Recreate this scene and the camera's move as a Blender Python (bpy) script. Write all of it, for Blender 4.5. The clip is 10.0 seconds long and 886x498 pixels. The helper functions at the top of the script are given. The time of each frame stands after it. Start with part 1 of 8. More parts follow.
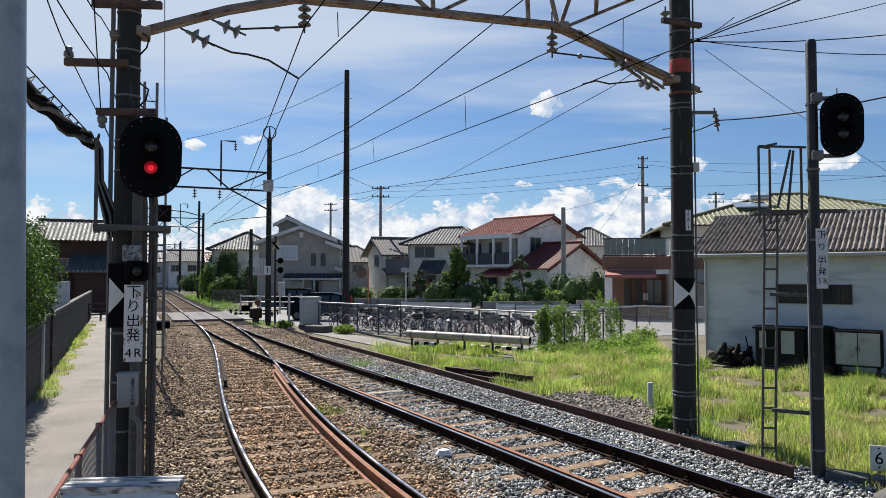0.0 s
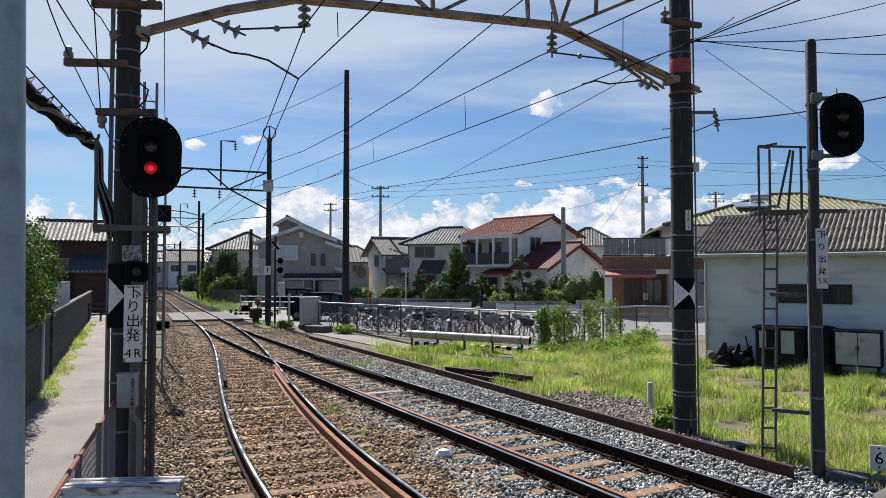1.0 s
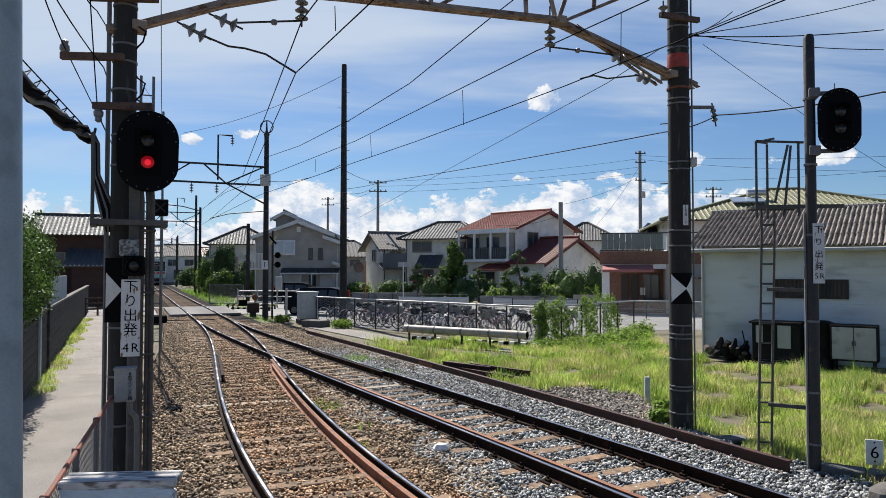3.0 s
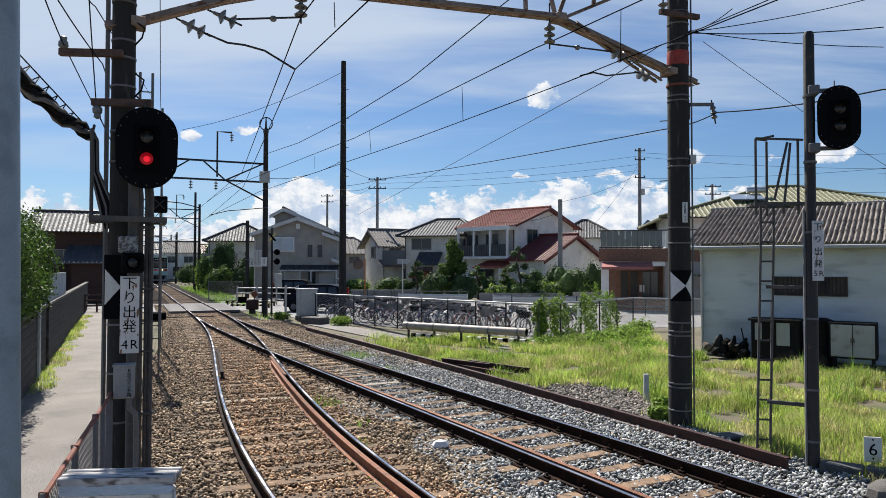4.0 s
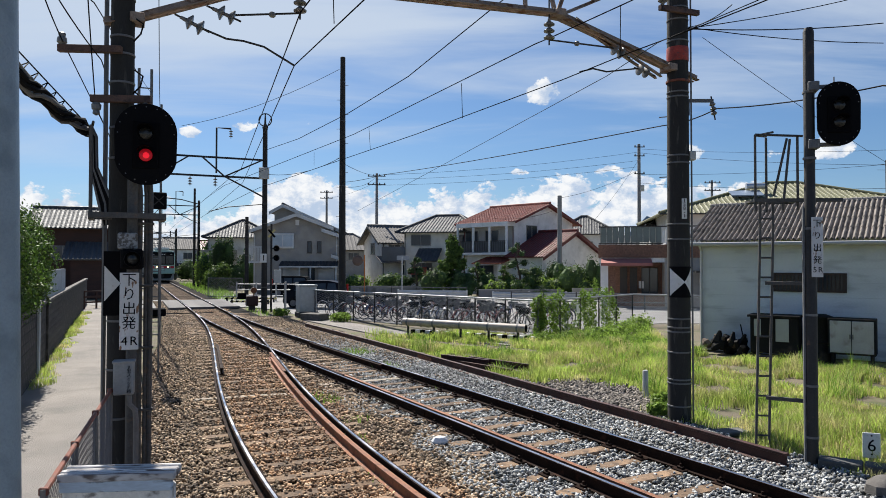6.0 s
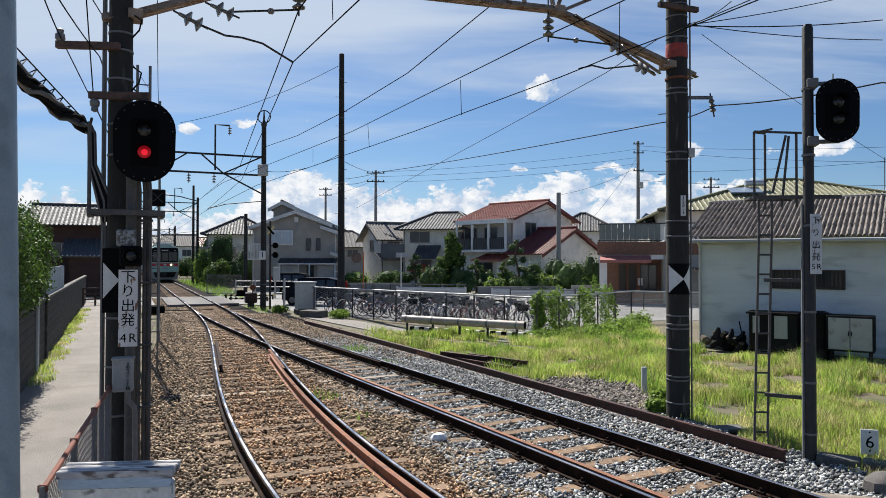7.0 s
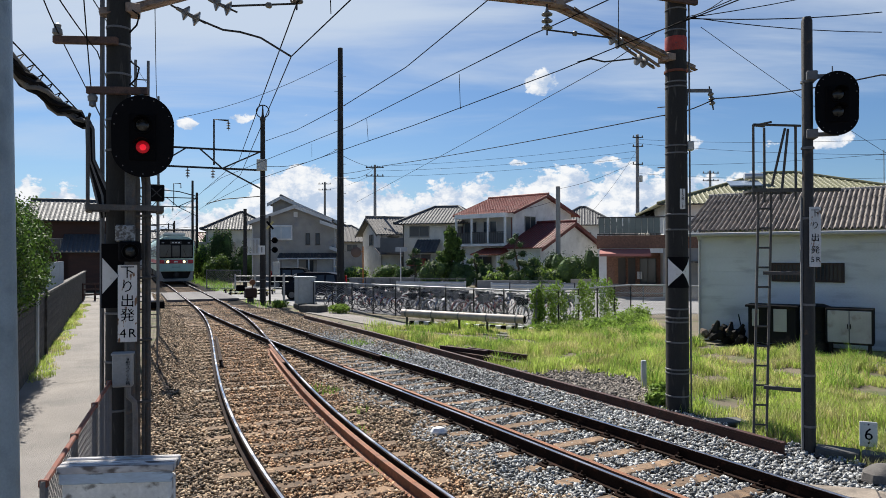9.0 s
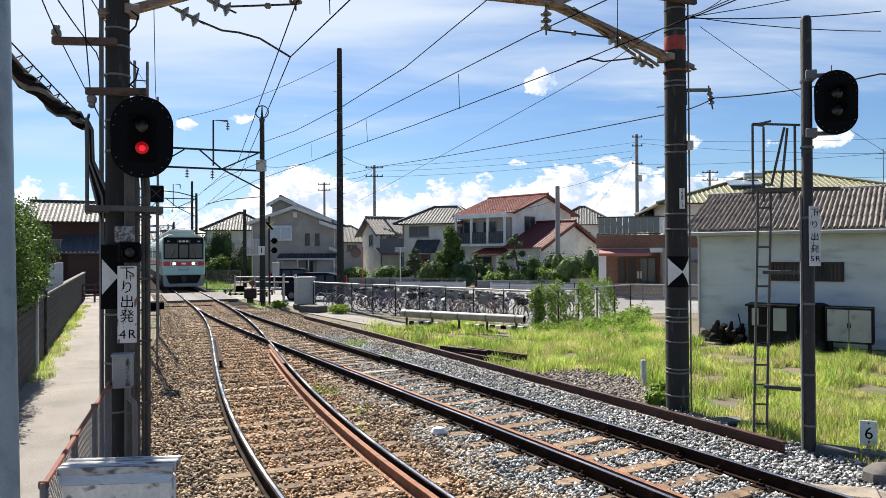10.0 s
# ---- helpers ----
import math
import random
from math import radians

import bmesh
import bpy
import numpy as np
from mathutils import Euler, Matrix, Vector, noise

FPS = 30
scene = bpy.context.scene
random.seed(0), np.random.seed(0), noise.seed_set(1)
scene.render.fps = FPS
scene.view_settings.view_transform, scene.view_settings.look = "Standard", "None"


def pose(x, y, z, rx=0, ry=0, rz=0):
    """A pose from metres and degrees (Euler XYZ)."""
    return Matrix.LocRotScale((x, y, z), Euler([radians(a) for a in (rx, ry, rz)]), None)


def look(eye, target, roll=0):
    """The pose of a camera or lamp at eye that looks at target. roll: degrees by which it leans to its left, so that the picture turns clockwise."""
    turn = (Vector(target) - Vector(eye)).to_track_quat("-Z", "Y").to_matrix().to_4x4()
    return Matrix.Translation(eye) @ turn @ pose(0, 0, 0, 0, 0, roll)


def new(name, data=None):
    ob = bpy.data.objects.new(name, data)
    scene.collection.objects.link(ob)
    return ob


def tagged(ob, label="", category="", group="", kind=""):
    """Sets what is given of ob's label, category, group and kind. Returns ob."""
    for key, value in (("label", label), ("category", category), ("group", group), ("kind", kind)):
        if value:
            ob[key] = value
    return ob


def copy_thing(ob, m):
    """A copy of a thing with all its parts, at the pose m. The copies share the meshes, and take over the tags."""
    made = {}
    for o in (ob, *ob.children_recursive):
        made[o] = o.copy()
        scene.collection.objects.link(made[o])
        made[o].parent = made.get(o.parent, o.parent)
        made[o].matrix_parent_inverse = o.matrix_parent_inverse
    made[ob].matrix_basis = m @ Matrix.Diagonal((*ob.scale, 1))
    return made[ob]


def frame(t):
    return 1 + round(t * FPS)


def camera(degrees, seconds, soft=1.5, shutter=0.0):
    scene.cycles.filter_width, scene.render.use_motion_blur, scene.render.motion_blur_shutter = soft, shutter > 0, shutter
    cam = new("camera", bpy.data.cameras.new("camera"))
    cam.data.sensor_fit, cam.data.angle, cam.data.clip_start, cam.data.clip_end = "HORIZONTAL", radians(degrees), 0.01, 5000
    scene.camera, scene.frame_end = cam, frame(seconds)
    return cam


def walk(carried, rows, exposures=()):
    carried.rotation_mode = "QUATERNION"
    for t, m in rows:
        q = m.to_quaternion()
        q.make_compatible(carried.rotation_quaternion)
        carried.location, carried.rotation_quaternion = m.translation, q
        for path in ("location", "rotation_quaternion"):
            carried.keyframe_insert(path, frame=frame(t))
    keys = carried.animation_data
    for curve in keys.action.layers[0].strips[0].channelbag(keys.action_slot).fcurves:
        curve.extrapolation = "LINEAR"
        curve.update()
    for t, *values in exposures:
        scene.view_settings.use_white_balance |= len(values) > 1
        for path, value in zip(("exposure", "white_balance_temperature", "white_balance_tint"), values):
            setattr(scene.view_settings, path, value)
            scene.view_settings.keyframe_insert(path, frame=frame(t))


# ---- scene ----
EYE = 2.57
cam = camera(65, 10.0, soft=0.5)
# seconds, shift x y z of the eye, yaw, pitch, roll in degrees
PATH = [
    (0.0, 0.000, 0.000, 0.000, 0.000, 2.141, 0.000),
    (0.5, 0.000, 0.001, 0.002, 0.004, 2.148, -0.012),
    (1.0, 0.000, 0.001, 0.003, -0.007, 2.132, -0.024),
    (1.5, -0.001, 0.002, 0.003, -0.067, 2.064, -0.030),
    (2.0, -0.002, 0.002, 0.003, -0.130, 1.958, -0.026),
    (2.5, -0.003, 0.002, 0.003, -0.182, 1.832, -0.010),
    (4.0, -0.001, 0.005, 0.002, -0.268, 1.457, 0.080),
    (4.5, -0.001, 0.005, 0.002, -0.271, 1.385, 0.086),
    (5.0, -0.001, 0.005, 0.003, -0.270, 1.317, 0.088),
    (5.5, -0.001, 0.004, 0.004, -0.280, 1.240, 0.072),
    (7.0, 0.000, 0.004, 0.003, -0.394, 0.903, 0.062),
    (7.5, 0.002, 0.003, 0.003, -0.411, 0.751, 0.033),
    (8.0, 0.002, 0.003, 0.002, -0.418, 0.606, -0.010),
    (8.5, 0.004, 0.003, 0.001, -0.418, 0.492, -0.080),
    (9.0, 0.003, 0.005, 0.002, -0.434, 0.432, -0.146),
    (9.5, 0.004, 0.006, 0.002, -0.440, 0.428, -0.210),
    (10.0, 0.003, 0.006, 0.002, -0.462, 0.440, -0.295),
]
walk(cam, [(t, pose(x, y, EYE + z, 90 + p, 0, w) @ pose(0, 0, 0, 0, 0, r)) for t, x, y, z, w, p, r in PATH],
     exposures=[(0.0, 0.70, 6500, 10), (9.0, 0.70, 6500, 10), (9.5, 0.83, 6550, 10), (10.0, 1.10, 6800, 10)])

# ---- world and sun ----
SUN_AZ, SUN_EL = -26.0, 49.0      # degrees clockwise from +y, and above the horizon


def build_world():
    w = bpy.data.worlds.new("sky")
    scene.world = w
    w.use_nodes = True
    nt = w.node_tree
    nt.nodes.clear()
    L = nt.links.new

    def nd(kind, **kw):
        n = nt.nodes.new(kind)
        for k, v in kw.items():
            n.inputs[k].default_value = v
        return n

    def op(o, a, b=None, c=None, clamp=False):
        n = nt.nodes.new("ShaderNodeMath")
        n.operation, n.use_clamp = o, clamp
        for i, v in enumerate((a, b, c)):
            if v is None:
                continue
            if isinstance(v, (int, float)):
                n.inputs[i].default_value = v
            else:
                L(v, n.inputs[i])
        return n.outputs[0]

    def ramp(v, a, b):
        n = nt.nodes.new("ShaderNodeMapRange")
        n.interpolation_type = "SMOOTHSTEP"
        L(v, n.inputs[0])
        n.inputs[1].default_value, n.inputs[2].default_value = a, b
        return n.outputs[0]

    def mix(fac, a, b):
        n = nt.nodes.new("ShaderNodeMix")
        n.data_type = "RGBA"
        L(fac, n.inputs[0])
        for s, v in ((n.inputs[6], a), (n.inputs[7], b)):
            if isinstance(v, tuple):
                s.default_value = v
            else:
                L(v, s)
        return n.outputs[2]

    sky = nt.nodes.new("ShaderNodeTexSky")
    sky.sky_type, sky.sun_disc = "NISHITA", False
    sky.sun_elevation, sky.sun_rotation = radians(SUN_EL), radians(SUN_AZ)
    sky.air_density, sky.dust_density, sky.ozone_density = 1.0, 0.6, 2.5
    tc = nt.nodes.new("ShaderNodeTexCoord")
    sep = nt.nodes.new("ShaderNodeSeparateXYZ")
    L(tc.outputs["Generated"], sep.inputs[0])
    X, Y, Z = sep.outputs
    flat = op("SQRT", op("ADD", op("MULTIPLY", X, X), op("MULTIPLY", Y, Y)))
    el = op("ARCTAN2", Z, flat)                  # radians above the horizon
    az = op("ARCTAN2", X, Y)                     # radians clockwise from +y
    # cumulus: noise over azimuth and elevation
    com = nt.nodes.new("ShaderNodeCombineXYZ")
    L(az, com.inputs[0])
    L(op("MULTIPLY", el, 1.35), com.inputs[1])
    n1 = nd("ShaderNodeTexNoise", Scale=13.0, Detail=10.0, Roughness=0.64)
    L(com.outputs[0], n1.inputs["Vector"])
    n2 = nd("ShaderNodeTexNoise", Scale=4.2, Detail=3.0, Roughness=0.5)
    L(com.outputs[0], n2.inputs["Vector"])
    big = op("ADD", op("MULTIPLY", n1.outputs[0], 0.62), op("MULTIPLY", n2.outputs[0], 0.38))

    def bump(a, e, ra, re, amp):
        da = op("DIVIDE", op("SUBTRACT", az, radians(a)), radians(ra))
        de = op("DIVIDE", op("SUBTRACT", el, radians(e)), radians(re))
        r2 = op("ADD", op("MULTIPLY", da, da), op("MULTIPLY", de, de))
        return op("MULTIPLY", op("SUBTRACT", 1.0, r2, clamp=True), amp)

    # the bank of cumulus along the horizon, and single clouds over it
    tops = op("ADD", op("ADD", 0.078, op("MULTIPLY", ramp(az, radians(-18), radians(-10)), 0.047)), op("MULTIPLY", op("SUBTRACT", n2.outputs[0], 0.5), 0.11))
    bank = op("MULTIPLY", op("SUBTRACT", tops, el), 6.5)
    bank = op("MAXIMUM", op("MINIMUM", bank, 0.31), -0.4)
    lone = bump(8.6, 13.75, 2.2, 1.6, 0.46)
    for a, e, ra, re, amp in ((-15.6, 10.8, 1.7, 0.8, 0.38), (-19.8, 10.0, 1.3, 0.65, 0.38), (-10.7, 11.1, 0.8, 0.35, 0.36),
                              (6.6, 7.4, 1.3, 0.5, 0.34), (-6.0, 5.6, 2.3, 1.7, 0.28), (3.2, 5.8, 2.2, 1.4, 0.24),
                              (10.5, 5.2, 5.0, 3.2, 0.48), (2.2, 4.8, 3.6, 2.6, 0.42), (19.6, 8.4, 1.9, 1.3, 0.44), (29.5, 8.3, 2.3, 1.3, 0.44), (14.5, 4.0, 5.0, 2.6, 0.36), (-3.0, 3.6, 4.5, 2.2, 0.34), (13.7, 7.5, 1.5, 0.6, 0.32), (19.0, 6.4, 4.6, 2.4, 0.26), (25.6, 8.0, 3.2, 1.3, 0.26),
                              (-21.5, 4.5, 3.0, 1.6, 0.2), (20.0, 15.2, 0.8, 0.4, 0.34), (-30.0, 4.5, 6.0, 2.0, 0.24), (0.0, 7.0, 1.4, 0.5, 0.26)):
        lone = op("MAXIMUM", lone, bump(a, e, ra, re, amp))
    n4 = nd("ShaderNodeTexNoise", Scale=48.0, Detail=6.0, Roughness=0.6)
    L(com.outputs[0], n4.inputs["Vector"])
    big = op("ADD", big, op("MULTIPLY", op("SUBTRACT", n4.outputs[0], 0.5), 0.48))
    dens = op("ADD", op("SUBTRACT", big, 0.60), op("MAXIMUM", bank, op("SUBTRACT", op("MULTIPLY", lone, 0.8), 0.12)))
    cum = ramp(dens, 0.0, 0.07)
    # relief inside the cumulus: shifted sample towards the sun
    com2 = nt.nodes.new("ShaderNodeVectorMath")
    com2.operation = "ADD"
    L(com.outputs[0], com2.inputs[0])
    com2.inputs[1].default_value = (-0.012, 0.016, 0)
    n3 = nd("ShaderNodeTexNoise", Scale=13.0, Detail=10.0, Roughness=0.64)
    L(com2.outputs[0], n3.inputs["Vector"])
    shade = ramp(op("SUBTRACT", n1.outputs[0], n3.outputs[0]), -0.10, 0.10)
    # cirrus veil: streaks over a plane high above
    pl = nt.nodes.new("ShaderNodeCombineXYZ")
    zz = op("ADD", op("MAXIMUM", Z, 0.0), 0.10)
    L(op("DIVIDE", X, zz), pl.inputs[0])
    L(op("DIVIDE", Y, zz), pl.inputs[1])
    mp = nt.nodes.new("ShaderNodeMapping")
    mp.inputs["Rotation"].default_value = (0, 0, radians(-14))
    mp.inputs["Scale"].default_value = (0.42, 1.15, 1)
    L(pl.outputs[0], mp.inputs[0])
    c1 = nd("ShaderNodeTexNoise", Scale=1.1, Detail=8.0, Roughness=0.55, Distortion=0.5)
    L(mp.outputs[0], c1.inputs["Vector"])
    side = op("MULTIPLY", ramp(az, radians(24), radians(-26)), 0.16)
    high = op("MULTIPLY", ramp(el, 0.17, 0.35), 0.25)
    cir = ramp(op("ADD", c1.outputs[0], op("ADD", side, high)), 0.525, 0.92)
    cir = op("MULTIPLY", cir, ramp(el, 0.05, 0.20))
    # the veil thins out into clear blue towards the zenith and away from the sun
    cir = op("MULTIPLY", cir, op("MULTIPLY", ramp(el, 0.95, 0.42), ramp(Y, -0.5, 0.5)))
    haze = op("MULTIPLY", ramp(el, 0.13, -0.02), 0.45)
    deep = nt.nodes.new("ShaderNodeVectorMath")
    deep.operation = "MULTIPLY"
    L(sky.outputs[0], deep.inputs[0])
    deep.inputs[1].default_value = (0.76, 1.0, 1.27)
    base = mix(haze, deep.outputs[0], (5.6, 8.2, 11.8, 1))
    base = mix(op("MULTIPLY", cir, 0.86), base, (8.2, 9.4, 11.0, 1))
    white = mix(shade, (6.6, 8.1, 10.4, 1), (12.6, 12.8, 13.0, 1))
    full = mix(cum, base, white)
    bg = nt.nodes.new("ShaderNodeBackground")
    bg.inputs[1].default_value = 0.046
    L(full, bg.inputs[0])
    out = nt.nodes.new("ShaderNodeOutputWorld")
    L(bg.outputs[0], out.inputs[0])


build_world()
sun = new("sun", bpy.data.lights.new("sun", "SUN"))
sun.data.energy, sun.data.angle, sun.data.color = 5.0, radians(0.53), (1.0, 0.95, 0.87)
_a, _e = radians(SUN_AZ), radians(SUN_EL)
sun.matrix_world = look((0, 0, 60), (-math.sin(_a) * math.cos(_e) * 10, -math.cos(_a) * math.cos(_e) * 10, 60 - math.sin(_e) * 10))

# ---- materials ----
MATS = {}


def mat(name, color, rough=0.7, metal=0.0, var=0.25, scale=6.0, fine=60.0, bump=0.15, spot=None, spot_at=0.62, rand=0.0, trans=0.0, island=0.0, stretch=(1, 1, 1), soft=0.08):
    """A weathered surface: two scales of variation, stains of a second colour, fine relief."""
    if name in MATS:
        return MATS[name]
    m = bpy.data.materials.new(name)
    m.use_nodes = True
    nt = m.node_tree
    L = nt.links.new
    b = nt.nodes["Principled BSDF"]
    b.inputs["Roughness"].default_value, b.inputs["Metallic"].default_value = rough, metal
    b.inputs["Specular IOR Level"].default_value = 0.05 if max(color) < 0.02 and rough > 0.3 else 0.4
    tc = nt.nodes.new("ShaderNodeTexCoord")
    mp = nt.nodes.new("ShaderNodeMapping")
    mp.inputs["Scale"].default_value = stretch
    L(tc.outputs["Object"], mp.inputs[0])
    big = nt.nodes.new("ShaderNodeTexNoise")
    big.inputs["Scale"].default_value, big.inputs["Detail"].default_value = scale, 5
    small = nt.nodes.new("ShaderNodeTexNoise")
    small.inputs["Scale"].default_value, small.inputs["Detail"].default_value = fine, 3
    L(mp.outputs[0], big.inputs["Vector"])
    L(mp.outputs[0], small.inputs["Vector"])

    def scaled(src, lo, hi):
        r = nt.nodes.new("ShaderNodeMapRange")
        L(src, r.inputs[0])
        r.inputs[1].default_value, r.inputs[2].default_value, r.inputs[3].default_value, r.inputs[4].default_value = 0.3, 0.7, lo, hi
        return r.outputs[0]

    def times(a, c):
        v = nt.nodes.new("ShaderNodeVectorMath")
        v.operation = "SCALE"
        L(a, v.inputs[0])
        L(c, v.inputs["Scale"])
        return v.outputs[0]

    rgb = nt.nodes.new("ShaderNodeRGB")
    rgb.outputs[0].default_value = (*color, 1)
    col = rgb.outputs[0]
    if spot is not None:
        r = nt.nodes.new("ShaderNodeMapRange")
        r.interpolation_type = "SMOOTHSTEP"
        sp = nt.nodes.new("ShaderNodeTexNoise")
        sp.inputs["Scale"].default_value, sp.inputs["Detail"].default_value = scale * 1.7, 7
        L(mp.outputs[0], sp.inputs["Vector"])
        L(sp.outputs[0], r.inputs[0])
        r.inputs[1].default_value, r.inputs[2].default_value = spot_at - soft, spot_at + soft
        mx = nt.nodes.new("ShaderNodeMix")
        mx.data_type = "RGBA"
        L(r.outputs[0], mx.inputs[0])
        L(col, mx.inputs[6])
        mx.inputs[7].default_value = (*spot, 1)
        col = mx.outputs[2]
    col = times(col, scaled(big.outputs[0], 1 - var, 1 + var))
    col = times(col, scaled(small.outputs[0], 1 - var * 0.6, 1 + var * 0.6))
    if rand:
        oi = nt.nodes.new("ShaderNodeObjectInfo")
        r = nt.nodes.new("ShaderNodeMapRange")
        L(oi.outputs["Random"], r.inputs[0])
        r.inputs[3].default_value, r.inputs[4].default_value = 1 - rand, 1 + rand
        col = times(col, r.outputs[0])
    if island:
        gi = nt.nodes.new("ShaderNodeNewGeometry")
        r = nt.nodes.new("ShaderNodeMapRange")
        L(gi.outputs["Random Per Island"], r.inputs[0])
        r.inputs[3].default_value, r.inputs[4].default_value = 1 - island, 1 + island
        col = times(col, r.outputs[0])
    L(col, b.inputs["Base Color"])
    rr = scaled(big.outputs[0], max(0.03, rough - 0.12), min(1, rough + 0.12))
    L(rr, b.inputs["Roughness"])
    if bump:
        bp = nt.nodes.new("ShaderNodeBump")
        bp.inputs["Strength"].default_value, bp.inputs["Distance"].default_value = bump, 0.02
        L(small.outputs[0], bp.inputs["Height"])
        L(bp.outputs[0], b.inputs["Normal"])
    if trans:
        t = nt.nodes.new("ShaderNodeBsdfTranslucent")
        L(col, t.inputs[0])
        mx = nt.nodes.new("ShaderNodeMixShader")
        mx.inputs[0].default_value = trans
        L(b.outputs[0], mx.inputs[1])
        L(t.outputs[0], mx.inputs[2])
        L(mx.outputs[0], nt.nodes["Material Output"].inputs[0])
    MATS[name] = m
    return m


def glow(name, color, strength):
    m = bpy.data.materials.new(name)
    m.use_nodes = True
    b = m.node_tree.nodes["Principled BSDF"]
    b.inputs["Base Color"].default_value = (*color, 1)
    b.inputs["Emission Color"].default_value = (*color, 1)
    b.inputs["Emission Strength"].default_value = strength
    return m


# weathered pole concrete, its base colour lowered to near-black for the side in shade
CONCRETE_POLE_SHADED = mat("pole_concrete_shaded", (0.027, 0.026, 0.0245), 0.9, var=0.3, scale=3, stretch=(3, 3, 0.5), spot=(0.085, 0.08, 0.07), spot_at=0.66)
CONCRETE = mat("concrete", (0.34, 0.33, 0.31), 0.9, var=0.22, spot=(0.16, 0.15, 0.13), spot_at=0.64, bump=0.3)
WALL_BLOCK = mat("wall_block", (0.040, 0.037, 0.034), 0.92, var=0.4, scale=2.5, spot=(0.085, 0.078, 0.07), spot_at=0.58, bump=0.35, rand=0.15)
GALV = mat("galvanised_steel", (0.15, 0.152, 0.155), 0.6, 0.2, var=0.2, scale=8, spot=(0.22, 0.17, 0.13), spot_at=0.72)
GALV_PALE = mat("pale_galvanised_steel", (0.36, 0.37, 0.38), 0.5, 0.3, var=0.2, scale=8, spot=(0.26, 0.23, 0.2), spot_at=0.7)
DARK_STEEL = mat("dark_steel", (0.035, 0.034, 0.033), 0.65, 0.1, var=0.25, spot=(0.13, 0.08, 0.05), spot_at=0.7)
TRUSS_STEEL = mat("truss_steel", (0.27, 0.21, 0.17), 0.7, 0.2, var=0.3, scale=5, spot=(0.15, 0.075, 0.04), spot_at=0.6, stretch=(1, 1, 1))
BLUE_PAINT = mat("pale_blue_post_paint", (0.27, 0.33, 0.37), 0.42, 0.0, var=0.10, scale=5, spot=(0.20, 0.25, 0.28), spot_at=0.6, fine=160)
RAIL_RUST = mat("rail_rust", (0.24, 0.105, 0.058), 0.8, 0.1, var=0.3, scale=5, spot=(0.15, 0.065, 0.04), spot_at=0.6, bump=0.3)
RAIL_MAROON = mat("rail_maroon_rust", (0.058, 0.023, 0.018), 0.55, 0.1, var=0.3, scale=5, spot=(0.030, 0.013, 0.011), spot_at=0.6, bump=0.3)
RAIL_DARK = mat("rail_dark_rust", (0.019, 0.0105, 0.008), 0.7, 0.1, var=0.3, scale=5, spot=(0.045, 0.020, 0.013), spot_at=0.64, bump=0.3)
RAIL_HEAD = mat("rail_polished_head", (0.50, 0.50, 0.54), 0.26, 1.0, var=0.08, scale=1.5, stretch=(1, 1, 1), bump=0)
SLEEPER = mat("sleeper_timber", (0.19, 0.125, 0.078), 0.9, var=0.35, scale=4, fine=50, spot=(0.09, 0.06, 0.04), spot_at=0.58, rand=0.35, bump=0.5)
SLEEPER_PALE = mat("sleeper_pale_concrete", (0.33, 0.28, 0.22), 0.9, var=0.3, rand=0.2, bump=0.3)
STONE_RUST = mat("ballast_rust", (0.32, 0.205, 0.122), 0.9, var=0.3, scale=1.2, fine=90, island=0.85, bump=0.4)
STONE_BROWN = mat("ballast_brown", (0.30, 0.225, 0.152), 0.9, var=0.3, scale=1.2, fine=90, island=0.85, bump=0.4)
STONE_GREY = mat("ballast_grey", (0.31, 0.315, 0.31), 0.88, var=0.25, scale=1.2, fine=90, island=0.85, bump=0.4)
STONE_DUSTY = mat("gravel_dusty", (0.20, 0.178, 0.155), 0.9, var=0.3, scale=1.2, fine=90, island=0.7, bump=0.4)
LEAF_HEDGE = mat("hedge_leaf", (0.075, 0.14, 0.022), 0.6, var=0.45, scale=2.0, fine=20, island=0.7, trans=0.25, bump=0)
GRASS = mat("grass_blades", (0.37, 0.47, 0.10), 0.55, var=0.3, scale=0.9, fine=30, island=0.4, trans=0.45, bump=0, spot=(0.56, 0.52, 0.24), spot_at=0.56)
GRASS_GREEN = mat("fresh_grass_blades", (0.20, 0.34, 0.05), 0.55, var=0.3, scale=0.9, fine=30, island=0.4, trans=0.45, bump=0)
CROSSARM = mat("crossarm_rust", (0.11, 0.065, 0.05), 0.8, var=0.3, spot=(0.06, 0.04, 0.035), spot_at=0.58)
DRY = mat("dry_grass_blades", (0.50, 0.45, 0.22), 0.7, var=0.3, scale=0.9, fine=30, island=0.35, trans=0.35, bump=0)
LEAF = mat("leaf_green", (0.08, 0.135, 0.026), 0.68, var=0.35, scale=1.5, fine=20, island=0.5, trans=0.35, bump=0)
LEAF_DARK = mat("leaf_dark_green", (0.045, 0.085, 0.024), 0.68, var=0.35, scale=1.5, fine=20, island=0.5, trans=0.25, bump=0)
LEAF_BRIGHT = mat("leaf_bright_green", (0.19, 0.29, 0.05), 0.7, var=0.3, scale=1.5, fine=20, island=0.5, trans=0.45, bump=0)
BARK = mat("bark", (0.10, 0.075, 0.055), 0.9, var=0.3, bump=0.5)
ASPHALT = mat("asphalt_road", (0.215, 0.212, 0.208), 0.9, var=0.15, scale=0.6, fine=120, bump=0.2, spot=(0.27, 0.265, 0.26), spot_at=0.6)
PATH_ASPHALT = mat("path_asphalt", (0.245, 0.224, 0.203), 0.88, var=0.28, scale=0.6, fine=75, bump=1.0, spot=(0.20, 0.185, 0.168), spot_at=0.6)
